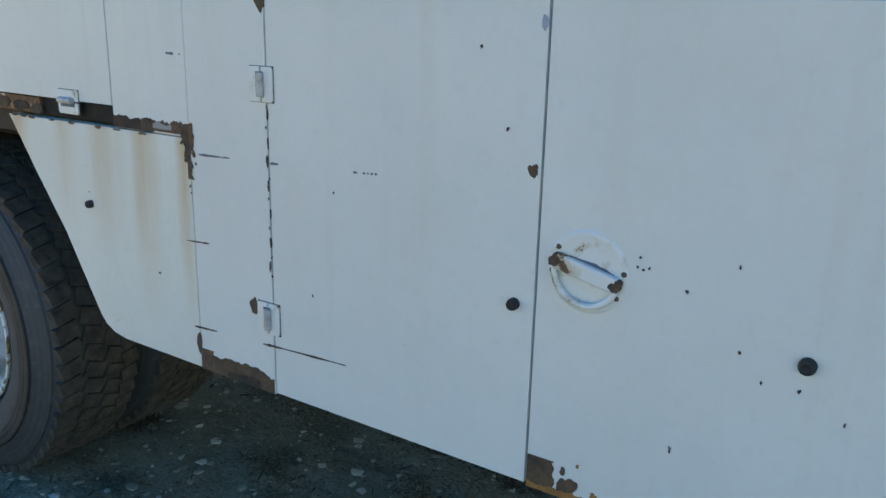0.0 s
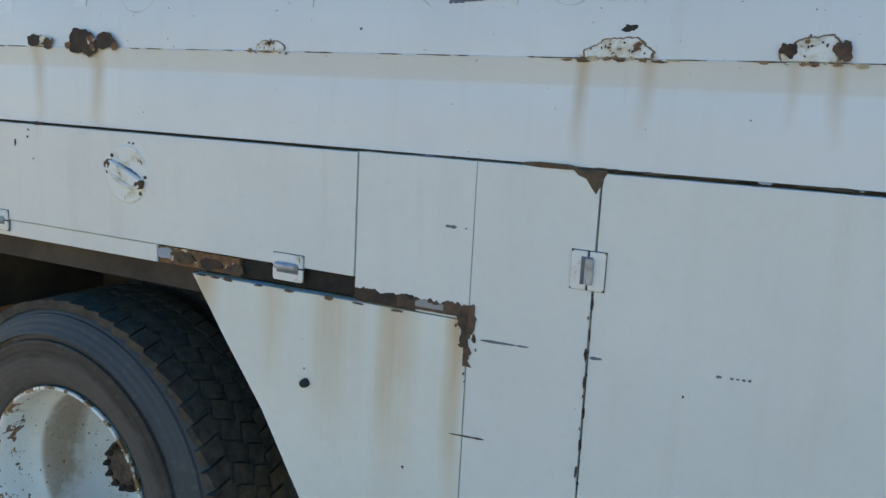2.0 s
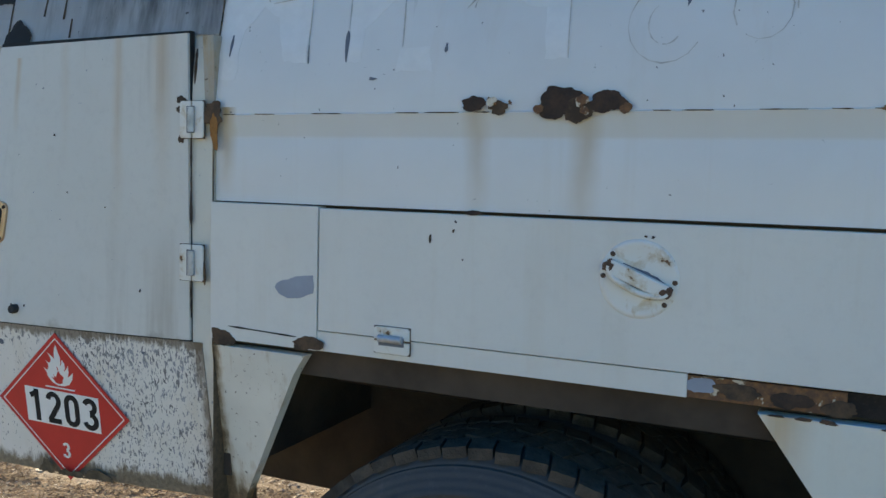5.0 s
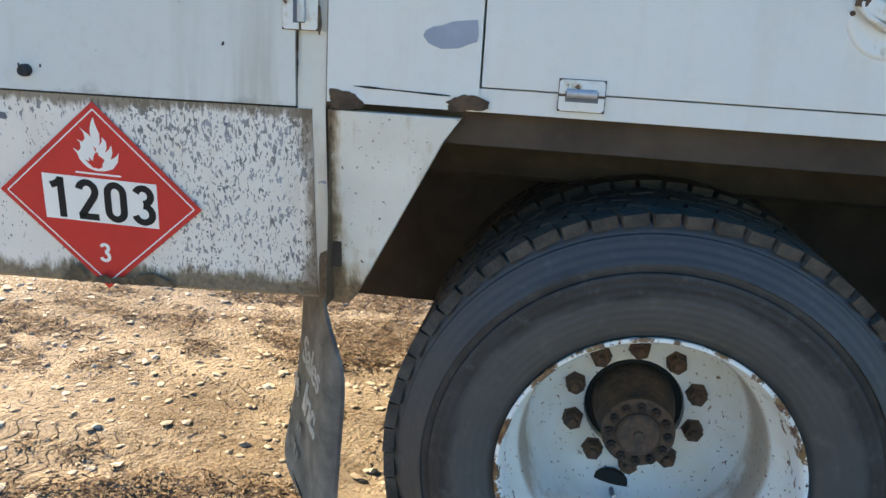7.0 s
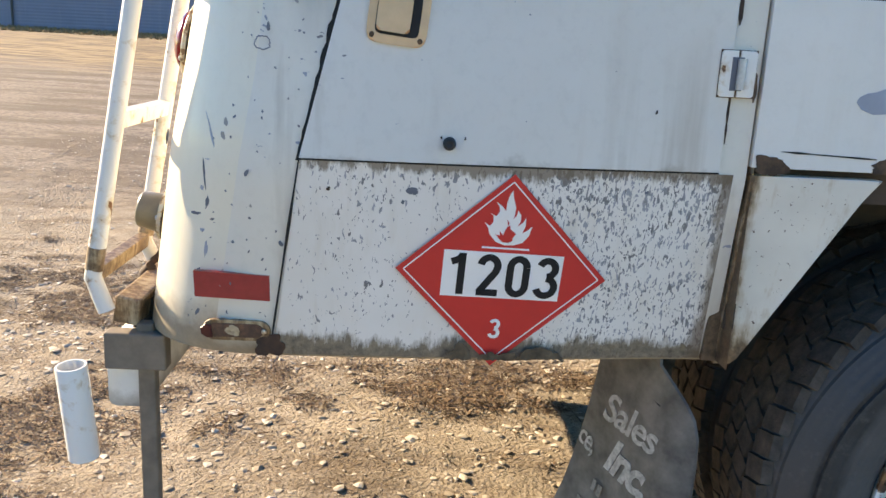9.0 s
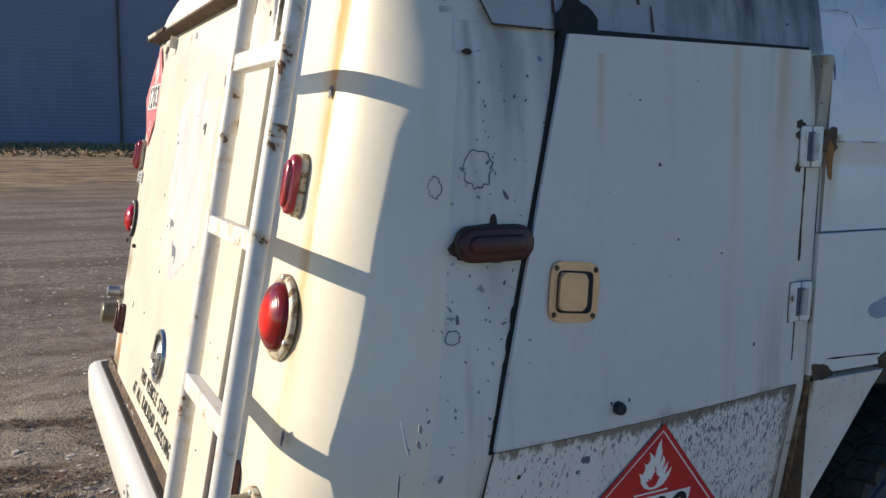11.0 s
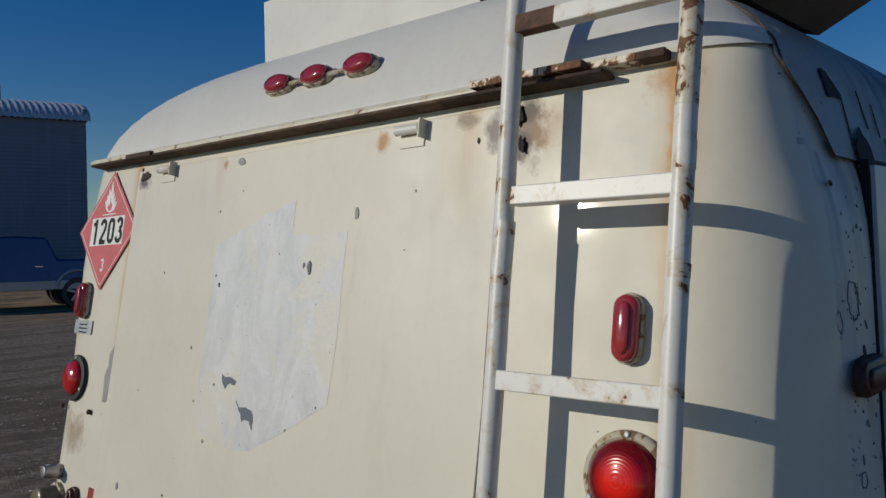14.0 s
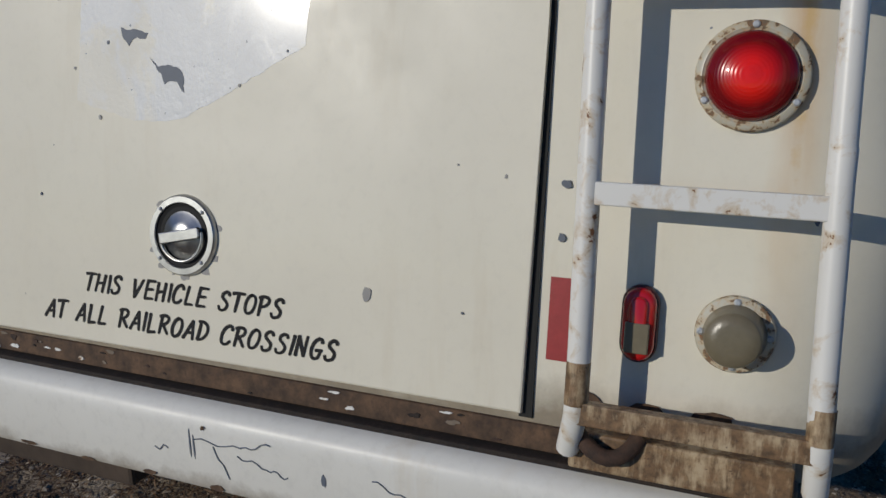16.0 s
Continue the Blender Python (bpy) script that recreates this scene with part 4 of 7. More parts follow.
def chip(x, z, w, h, seed, mat, name="paint_chip", out=0.0108, parent=truck, n=18, rough=0.28, turn=0.0):
    """A bare or rusted patch with a ragged edge, a hair proud of the side."""
    if max(w, h) < 0.013:
        w, h, rough, turn = w * 0.55, h * 0.62, 0.45, turn + (seed * 37) % 50 - 25
    pts = rough_outline(w, h, seed, n, rough)
    out += 0.00022 * (seed % 5)
    bm = bmesh.new()
    prism(bm, pts, -0.001, 0.0006, side_at(x, z, out, turn))
    if z > 1.78:
        for v in bm.verts:
            v.co.y = inset(v.co.z) - 0.0015 + (v.co.y + out) * 1.0
    return part(name, bm, mat, parent)


def scratch(x0, z0, x1, z1, w, mat=None, out=0.0108, parent=truck):
    d = Vector((x1 - x0, z1 - z0))
    n = Vector((-d.y, d.x)).normalized() * w / 2
    rnd = random.Random(x0 * 91 + z0)
    up, dn = [], []
    for i in range(7):
        t = i / 6
        p = Vector((x0, z0)) + d * t
        f = rnd.uniform(0.4, 1.2) * (0.4 if i in (0, 6) else 1)
        up.append(tuple(p + n * f)), dn.append(tuple(p - n * f))
    bm = prism(bmesh.new(), up + dn[::-1], -0.001, 0.0006, side_at(0, 0, out))
    if z0 > 1.78:
        for v in bm.verts:
            v.co.y = inset(v.co.z) - 0.0015 + (v.co.y + out)
    return part("scratch", bm, mat or M_PRIMER_SHADE, parent)


def ragged_band(x0, x1, z0, z1, mat, seed, side="top", out=0.0112, amount=0.005, parent=truck):
    """A band of bare or rusted steel with one straight and one torn edge."""
    rnd = random.Random(seed)
    n = max(14, int(max(x1 - x0, z1 - z0) / 0.004))
    edge, drift = [], 0.0
    for k in range(n + 1):
        drift = 0.85 * drift + rnd.uniform(-amount, amount) * 0.6
        edge.append((k / n, drift + rnd.uniform(-0.0007, 0.0007)))
    if side == "top":
        pts = [(x0, z0), (x1, z0)] + [(x0 + (x1 - x0) * u, max(z0 + 0.004, z1 + d)) for u, d in edge[::-1]]
    elif side == "foot":
        pts = [(x1, z1), (x0, z1)] + [(x0 + (x1 - x0) * u, min(z1 - 0.004, z0 + d)) for u, d in edge]
    elif side == "front":
        pts = [(x0, z1), (x0, z0)] + [(max(x0 + 0.003, x1 + d), z0 + (z1 - z0) * u) for u, d in edge]
    else:
        pts = [(x1, z0), (x1, z1)] + [(min(x1 - 0.003, x0 + d), z0 + (z1 - z0) * u) for u, d in edge[::-1]]
    return part("paint_chip", prism(bmesh.new(), pts, -0.001, 0.0006, side_at(0, 0, out)), mat, parent)


def belt_y(z):
    return float(np.interp(z, [1.70, 1.731, 1.7355, 1.77, 1.80], [0.0, -0.005, -0.003, -0.001, 0.003]))


def seam_blister(x, w, h, seed):
    """Paint bubbled over the seam: a low white dome, torn and rusty round its edge, with rust along its foot."""
    rnd = random.Random(seed)
    outline = []
    for k in range(37):
        a = math.pi * k / 36
        f = 1 + 0.07 * math.sin(3 * a + seed) + 0.05 * math.sin(7 * a) + rnd.uniform(-0.04, 0.04)
        outline.append((math.cos(a) * w / 2 * f, 0.0015 + math.sin(a) ** 0.7 * h * f))
    for name, grow, off, mat in (("rust_rim", 1.035, 0.0012, M_BROWN), ("paint_blister", 0.96, 0.0028, M_FLAKE)):
        bm = bmesh.new()
        prism(bm, [(u * grow * (1 + (rnd.uniform(-0.03, 0.03) if grow > 1 else 0)), v * grow) for u, v in outline], -0.001, 0.0006, side_at(x, 1.735))
        for v in bm.verts:
            v.co.y = belt_y(v.co.z) - off + v.co.y
        part(name, bm, mat, truck)
    for k in range(9):
        u = -w * 0.75 + w * 1.5 * k / 8 + rnd.uniform(-0.006, 0.006)
        chip(x + u, 1.7335 + rnd.uniform(-0.003, 0.002), rnd.uniform(0.010, 0.026), rnd.uniform(0.003, 0.008), seed + 3 * k, (M_BROWN, M_RUST, M_STAIN)[k % 3], out=0.0060, rough=0.5)
    for k in range(8):
        a = rnd.uniform(0.2, 2.9)
        chip(x + math.cos(a) * w * 0.38 * rnd.uniform(0.4, 1.25), 1.737 + math.sin(a) * h * rnd.uniform(0.3, 1.2), 0.005, 0.006, seed + 40 + k, M_RUST if k % 2 else M_DARKRUST, out=0.0060)


# rust and bare patches along the side
panel("paint_chip", [(1.692, 1.5505), (1.703, 1.541), (1.716, 1.537), (1.724, 1.526), (1.731, 1.516), (1.735, 1.512), (1.739, 1.521), (1.745, 1.531), (1.747, 1.541), (1.753, 1.5505)], M_SILL, out=0.0112, back=0.006, bevel=0)
scratch(1.600, 1.5545, 1.70, 1.5535, 0.010, M_SILL, out=0.0112)
ragged_band(1.5145, 1.739, 0.7385, 0.778, M_SILL, 2)
ragged_band(1.5145, 1.550, 0.745, 0.788, M_RUST, 3, "front", 0.0115)
ragged_band(1.600, 1.700, 0.7385, 0.755, M_DARKRUST, 4, out=0.0117)
ragged_band(2.3395, 2.388, 0.739, 0.800, M_SILL, 5, "front", parent=door_c)
ragged_band(2.3395, 2.455, 0.739, 0.750, M_ORANGE, 6, parent=door_c, out=0.0115)
for k, (x, z, w) in enumerate(((2.406, 0.788, 0.010), (2.432, 0.806, 0.009), (2.423, 0.767, 0.020), (2.464, 0.759, 0.012), (2.41, 0.752, 0.03))):
    chip(x, z, w, w * 1.4, 6 + k, M_ORANGE if k % 2 else M_RUST, parent=door_c)
chip(2.321, 1.286, 0.016, 0.020, 11, M_RUST, parent=door_b)
chip(2.327, 1.294, 0.008, 0.012, 12, M_SILL, parent=door_b)
for k, (x, z) in enumerate(((2.480, 1.168), (2.507, 1.179), (2.504, 1.164), (2.513, 1.161), (2.522, 1.165))):
    chip(x, z, 0.006, 0.006, 15 + k, M_DARKRUST, parent=door_c)
for k, z in enumerate((1.34, 1.325, 1.30, 1.27, 1.24, 1.235, 1.20, 1.185, 1.16, 1.13, 1.10, 1.07, 1.04, 1.02, 1.0)):
    chip(1.742 + 0.003 * math.sin(k * 2.3), z, 0.003 + 0.0012 * (k % 3), 0.010 + 0.012 * (k % 2), 30 + k, M_DARKRUST)
chip(1.688, 0.924, 0.024, 0.034, 50, M_SILL)
scratch(1.540, 1.2255, 1.606, 1.2275, 0.007)
scratch(1.606, 1.2275, 1.634, 1.2285, 0.003)
scratch(1.747, 1.231, 1.768, 1.232, 0.007)
scratch(1.957, 1.2395, 1.966, 1.2398, 0.006)
for k in range(4):
    scratch(1.979 + 0.009 * k, 1.2405 + 0.0006 * k, 1.984 + 0.009 * k, 1.2405 + 0.0006 * k, 0.004)
scratch(1.486, 1.032, 1.558, 1.036, 0.005, M_SILL)
scratch(1.496, 0.835, 1.568, 0.839, 0.005, M_SILL)
scratch(1.710, 0.845, 1.765, 0.848, 0.006, M_SILL)
scratch(1.765, 0.848, 1.895, 0.8535, 0.004, M_DARKRUST)
scratch(1.895, 0.8535, 1.936, 0.855, 0.002, M_DARKRUST)
scratch(1.4555, 1.428, 1.479, 1.4275, 0.006)
chip(1.498, 1.4275, 0.005, 0.005, 52, M_DARKRUST)
for k, (x, z) in enumerate(((1.909, 1.195), (2.219, 1.472), (2.58, 0.883), (2.581, 1.141), (2.651, 1.191), (2.664, 1.067), (2.698, 1.030), (2.749, 1.031), (2.811, 0.999), (2.273, 1.347), (1.852, 0.981), (1.387, 0.938))):
    chip(x, z, 0.005 + 0.003 * (k % 2), 0.009, 60 + k, M_DARKRUST)
chip(2.580, 0.888, 0.008, 0.012, 75, M_PRIMER_SHADE)
chip(2.329, 1.511, 0.012, 0.02, 77, M_BARE, parent=door_b)
# rusted corner over the fender panel
ragged_band(1.262, 1.400, 1.259, 1.284, M_DARKRUST, 80)
ragged_band(1.36, 1.525, 1.262, 1.284, M_RUST, 81, out=0.0114, amount=0.008)
ragged_band(1.40, 1.46, 1.268, 1.280, M_GREY, 82, out=0.0117)
ragged_band(1.506, 1.524, 1.170, 1.282, M_RUST, 83, "front", 0.0119, 0.007)
ragged_band(1.497, 1.513, 1.205, 1.282, M_SILL, 84, "rear", 0.0122, 0.007)
for k, (x, z, w) in enumerate(((1.509, 1.155, 0.006), (1.511, 1.140, 0.004), (1.526, 1.225, 0.008), (1.531, 1.205, 0.005), (1.488, 1.245, 0.007))):
    chip(x, z, w, w * 1.8, 860 + k, M_RUST, out=0.0112, rough=0.45)
chip(1.51, 0.80, 0.014, 0.05, 87, M_RUST, out=0.0112)
for k, x in enumerate((0.86, 0.90, 0.935, 1.02, 1.10, 1.2, 1.27, 1.36)):
    chip(x, 1.252, 0.024, 0.004 + 0.002 * (k % 3), 90 + k, M_RUST if k % 3 else M_DARKRUST, out=0.0112)
for k, (x, w) in enumerate(((0.74, 0.05), (0.80, 0.07), (0.88, 0.06), (0.95, 0.05))):
    chip(x, 1.285 - 0.004 * k, w, 0.026, 100 + k, M_BARE if k == 0 else (M_DARKRUST, M_SILL)[k % 2], out=0.004)
# marks over the long door
for k, (x, z, w, h) in enumerate(((0.246, 1.501, 0.005, 0.016), (0.293, 1.518, 0.008, 0.010), (0.297, 1.535, 0.007, 0.008), (0.313, 1.466, 0.005, 0.006), (0.643, 1.526, 0.009, 0.006), (0.655, 1.525, 0.009, 0.008), (0.691, 1.484, 0.006, 0.012), (0.332, 1.5525, 0.03, 0.010))):
    chip(x, z, w, h, 110 + k, M_DARKRUST)
panel("paint_chip", [(-0.102, 1.383), (-0.092, 1.371), (-0.070, 1.363), (-0.040, 1.366), (-0.022, 1.374), (-0.010, 1.378), (-0.008, 1.390), (-0.011, 1.414), (-0.030, 1.412), (-0.052, 1.409), (-0.072, 1.401), (-0.085, 1.399), (-0.098, 1.392)], M_BARE, out=0.0112, back=0.006, bevel=0)
chip(-0.02, 1.275, 0.07, 0.030, 121, M_SILL)
chip(-0.235, 1.266, 0.06, 0.035, 122, M_SILL)
scratch(-0.22, 1.292, -0.05, 1.286, 0.004, M_BLACK)
# top edge of the doors, chipped and rusty
for k in range(22):
    x = 1.40 + 0.062 * k + 0.03 * math.sin(k * 5.1)
    scratch(x, 1.5535, x + 0.02 + 0.02 * (k % 3), 1.5530, 0.003 + 0.002 * (k % 2), M_SILL if k % 3 else M_BARE, out=0.0016)
# rusted holes along the seam, with curled paint
for k, (x, z, w, h) in enumerate(((0.325, 1.749, 0.052, 0.024), (0.372, 1.742, 0.04, 0.022), (0.484, 1.750, 0.075, 0.055), (0.520, 1.735, 0.05, 0.04), (0.568, 1.750, 0.055, 0.042))):
    chip(x, z, w, h, 150 + k, M_DARKRUST if k in (0, 2, 4) else M_SILL, out=0.0085, name="rust_hole")
for k, (x, z, w) in enumerate(((0.36, 1.752, 0.02), (0.395, 1.75, 0.012), (0.525, 1.752, 0.022), (0.53, 1.735, 0.016), (0.448, 1.738, 0.018), (0.60, 1.738, 0.02))):
    chip(x, z, w, w * 0.9, 160 + k, M_FLAKE2, out=0.0112, name="paint_curl")


seam_blister(1.037, 0.066, 0.020, 170)
seam_blister(1.752, 0.112, 0.030, 230)
seam_blister(2.045, 0.088, 0.036, 300)
chip(2.008, 1.752, 0.024, 0.022, 172, M_DARKRUST, out=0.0062, rough=0.4)
chip(2.082, 1.752, 0.022, 0.034, 173, M_RUST, out=0.0066, rough=0.4)
chip(1.765, 1.783, 0.024, 0.012, 176, M_DARKRUST, out=0.003, rough=0.4)
for k in range(26):
    x = -0.24 + 0.095 * k + 0.03 * math.sin(k * 3.7)
    scratch(x, 1.7345, x + 0.03 + 0.02 * (k % 3), 1.7340, 0.0022, M_SILL, out=0.0058)
# peeled and ghosted letters on the shell
PEEL = [[(1.404, 1.901), (1.414, 1.902), (1.425, 1.877), (1.441, 1.842), (1.450, 1.839), (1.460, 1.864), (1.459, 1.930), (1.444, 1.945), (1.456, 1.941), (1.495, 1.936), (1.500, 1.898), (1.503, 1.830), (1.428, 1.825), (1.423, 1.85)],
        [(1.517, 1.864), (1.535, 1.876), (1.553, 1.873), (1.555, 1.832), (1.518, 1.830)],
        [(1.570, 1.845), (1.579, 1.866), (1.582, 1.864), (1.579, 1.834), (1.570, 1.834)],
        [(1.606, 1.943), (1.621, 1.955), (1.632, 1.925), (1.652, 1.858), (1.666, 1.837), (1.591, 1.832), (1.601, 1.864)],
        [(1.697, 1.834), (1.705, 1.850), (1.719, 1.842), (1.78, 1.839), (1.90, 1.842), (1.90, 1.836), (1.725, 1.828)],
        [(0.672, 1.955), (0.690, 1.958), (0.705, 1.952), (0.700, 1.943), (0.682, 1.948)],
        [(0.668, 1.942), (0.684, 1.935), (0.700, 1.930), (0.704, 1.922), (0.690, 1.920), (0.682, 1.905), (0.677, 1.925)]]
for pts in PEEL:
    bm = bmesh.new()
    rnd = random.Random(len(pts))
    pts = torn(pts, 170 + len(pts), 0.006)
    prism(bm, [(u + 0.006, v) for u, v in pts], -0.001, 0.0006, side_at(0, 0, 0))
    bmesh.ops.triangulate(bm, faces=bm.faces)
    bmesh.ops.subdivide_edges(bm, edges=bm.edges, cuts=1)
    for v in bm.verts:
        v.co.y = inset(v.co.z) - 0.0012 + v.co.y
    part("peeled_paint", bm, M_PRIMER_SHADE, truck, "dark primer where lettering peeled away")


def stroke(x, z, rx, rz, a0, a1, w=0.0012, mat=None):
    """A cracked edge of an old painted letter, along an arc."""
    rnd = random.Random(x * 77 + z * 13 + a0)
    bm = bmesh.new()
    n = 14
    prev = None
    for i in range(n + 1):
        a = radians(a0 + (a1 - a0) * i / n)
        wz = w * rnd.uniform(0.25, 1.3)
        c, s = math.cos(a), math.sin(a)
        p = [(x + (rx - wz) * c, z + (rz - wz) * s), (x + (rx + wz) * c, z + (rz + wz) * s)]
        q = [bm.verts.new((u, inset(v) - 0.0013, v)) for u, v in p]
        if prev and rnd.random() > 0.15:
            bm.faces.new((prev[0], q[0], q[1], prev[1]))
        prev = q
    part("letter_edge", bm, mat or M_GHOST, truck)


M_GHOST = plain("letter_ghost", (0.54, 0.52, 0.49), 0.6, vary=0.3, scale=60)
M_FILM = plain("pale_letter_film", (0.755, 0.76, 0.755), 0.45, vary=0.05, scale=30)
for k, pts in enumerate(([(-0.262, 1.806), (-0.215, 1.806), (-0.21, 1.90), (-0.16, 1.955), (-0.12, 1.93), (-0.10, 1.84), (-0.045, 1.834), (-0.045, 1.970), (-0.102, 1.969), (-0.15, 1.985), (-0.262, 1.985)], [(0.047, 1.834), (0.085, 1.834), (0.085, 1.90), (0.12, 1.93), (0.157, 1.963), (0.044, 1.964)], [(0.16, 1.812), (0.235, 1.812), (0.225, 1.86), (0.168, 1.858)], [(0.45, 1.826), (0.492, 1.826), (0.488, 1.949), (0.373, 1.955), (0.42, 1.925), (0.45, 1.92)])):
    bm = bmesh.new()
    prism(bm, torn(pts, 30 + k, 0.012, 0.003), -0.001, 0.0003, side_at(0, 0, 0))
    bmesh.ops.triangulate(bm, faces=bm.faces)
    bmesh.ops.subdivide_edges(bm, edges=bm.edges, cuts=1)
    for v in bm.verts:
        v.co.y = inset(v.co.z) - 0.0004 + v.co.y
    part("letter_film", bm, M_FILM, truck, "pale film left by old lettering")
# edges of the old letters: straight strokes, then arcs
for x0, z0, x1, z1 in ((-0.245, 1.992, -0.167, 1.995), (-0.162, 1.99, -0.150, 1.965), (-0.140, 1.962, -0.046, 1.972), (-0.045, 1.970, -0.040, 1.834), (0.044, 1.964, 0.157, 1.962), (0.165, 1.955, 0.170, 1.859), (0.046, 1.96, 0.048, 1.90), (0.294, 1.926, 0.317, 1.950), (0.373, 1.956, 0.488, 1.949), (0.489, 1.949, 0.493, 1.826),
                       (0.53, 1.955, 0.575, 1.955), (0.985, 1.93, 1.06, 1.94), (1.13, 1.95, 1.135, 1.82), (1.13, 1.945, 1.20, 1.94), (1.30, 1.945, 1.305, 1.83), (1.36, 1.95, 1.44, 1.945), (1.56, 1.94, 1.565, 1.82), (1.62, 1.90, 1.70, 1.905), (1.78, 1.94, 1.785, 1.82), (1.78, 1.94, 1.88, 1.935)):
    scratch(x0, z0, x1, z1, 0.0022, M_GHOST, out=0.0)
for args in ((0.345, 1.925, 0.035, 0.030, 70, 180), (0.655, 1.878, 0.062, 0.066, 40, 330), (0.655, 1.878, 0.028, 0.035, 120, 320), (0.805, 1.895, 0.045, 0.050, -20, 340), (0.905, 1.90, 0.05, 0.05, 60, 190), (1.04, 1.89, 0.04, 0.05, -60, 90), (1.21, 1.91, 0.05, 0.035, 20, 150), (1.42, 1.88, 0.06, 0.065, 95, 260), (1.66, 1.88, 0.05, 0.06, 60, 300), (1.86, 1.885, 0.045, 0.055, 30, 330)):
    stroke(*args)
for args in ((0.655, 1.885, 0.062, 0.060, 95, 140), (0.855, 1.905, 0.042, 0.05, 20, 85), (1.08, 1.93, 0.055, 0.027, 55, 110), (1.19, 1.945, 0.03, 0.012, 60, 120), (1.43, 1.955, 0.03, 0.010, 30, 140), (-0.205, 1.985, 0.04, 0.010, 40, 110)):
    stroke(*args, w=0.0018, mat=M_PRIMER_SHADE)
for args in ((-0.235, 1.855, -0.231, 1.900, 0.006), (0.048, 1.834, 0.047, 1.896, 0.008), (-0.039, 1.834, -0.040, 1.870, 0.002), (0.26, 1.845, 0.262, 1.862, 0.006)):
    scratch(*args, out=0.0)
for k, (x, z) in enumerate(((0.73, 2.046), (0.61, 2.06), (0.585, 2.075), (0.65, 2.07), (0.90, 2.10), (0.94, 2.12), (0.55, 2.05), (0.29, 2.02), (1.02, 2.03), (0.11, 1.80), (1.25, 1.78), (1.52, 1.765), (1.30, 1.715))):
    chip(x, z, 0.009 + 0.005 * (k % 2), 0.006 + 0.004 * (k % 3), 190 + k, M_PRIMER_SHADE, out=0.0, rough=0.45)

# ---- tail side: door, lower panel, lamps ----
part("seam_strip", box(bmesh.new(), -0.292, -0.262, -0.010, 0.02, 0.878, 1.90, 0.003), M_STRIP, truck, "edge strip stained with rust")
def sheet(name, a, b, c, d, mat, out, label="", parent=truck, n=8):
    """A bendable panel between the corners a, b (foot, rear to front), c, d (head, front to rear), proud of the side by out."""
    bm = bmesh.new()
    front, back = [], []
    for j in range(n + 1):
        v = j / n
        for rows, y in ((front, -out), (back, 0.01)):
            row = []
            for i in range(n + 1):
                u = i / n
                x = (a[0] * (1 - u) + b[0] * u) * (1 - v) + (d[0] * (1 - u) + c[0] * u) * v
                z = (a[1] * (1 - u) + b[1] * u) * (1 - v) + (d[1] * (1 - u) + c[1] * u) * v
                row.append(bm.verts.new((x, y, z)))
            rows.append(row)
    for j in range(n):
        for i in range(n):
            bm.faces.new((front[j][i], front[j][i + 1], front[j + 1][i + 1], front[j + 1][i]))
    for p, q in [((front[0][i], front[0][i + 1]), (back[0][i], back[0][i + 1])) for i in range(n)] + [((front[n][i + 1], front[n][i]), (back[n][i + 1], back[n][i])) for i in range(n)] + \
            [((front[j + 1][0], front[j][0]), (back[j + 1][0], back[j][0])) for j in range(n)] + [((front[j][n], front[j + 1][n]), (back[j][n], back[j + 1][n])) for j in range(n)]:
        bm.faces.new((p[1], p[0], q[0], q[1]))
    return part(name, bm, mat, parent, label, smooth=40)


lower = sheet("lower_panel", (-1.100, 0.882), (-0.296, 0.882), (-0.296, 1.246), (-1.048, 1.246), M_GRIMY, 0.004, "lower panel pitted with grey paint chips")
sheet("door_gap", (-1.0555, 1.245), (-0.3222, 1.246), (-0.3287, 1.911), (-0.8995, 1.907), M_BLACK, 0.003)
tail_door = sheet("tail_locker_door", (-1.049, 1.250), (-0.3245, 1.250), (-0.331, 1.905), (-0.893, 1.897), M_TAILDOOR, 0.010, "slanted white locker door with a recessed paddle latch")
hinge(-0.316, 1.724, 0.062, 0.078, parent=tail_door)
hinge(-0.316, 1.420, 0.062, 0.078, parent=tail_door)
stop(-0.801, 1.284, tail_door, 0.011)
# grime packed into the gaps round the tail door
for k in range(9):
    u0, u1 = k / 9, (k + 1.15) / 9
    wide = (0.007, 0.010, 0.012, 0.009, 0.008, 0.007, 0.010, 0.012, 0.013)[k]
    scratch(-1.052 + 0.156 * u0, 1.252 + 0.645 * u0, -1.052 + 0.156 * u1, 1.252 + 0.645 * u1, wide, M_BLACK, out=0.0015)
for k in range(8):
    x = -1.045 + 0.09 * k
    scratch(x, 1.2465, x + 0.095, 1.2465, 0.006 + 0.002 * (k % 3), M_BLACK if k % 2 else M_DARKRUST, out=0.0016)
for k, z in enumerate((1.30, 1.36, 1.50, 1.57, 1.63, 1.80)):
    scratch(-0.3215, z, -0.3225, z + 0.075, 0.004 + 0.001 * (k % 3), M_SILL if k % 2 else M_DARKRUST, out=0.0085)
for k, (x, z, w, h) in enumerate(((-0.345, 1.765, 0.022, 0.020), (-0.352, 1.745, 0.012, 0.014), (-0.262, 1.735, 0.05, 0.05), (-0.258, 1.70, 0.02, 0.07), (-0.285, 1.40, 0.012, 0.05), (-0.345, 1.685, 0.016, 0.02))):
    chip(x, z, w, h, 250 + k, M_SILL if k != 3 else M_ORANGE, out=0.0112, rough=0.42)

chip(-0.815, 1.293, 0.006, 0.008, 240, M_DARKRUST, parent=tail_door)
chip(-0.775, 1.293, 0.006, 0.008, 241, M_DARKRUST, parent=tail_door)

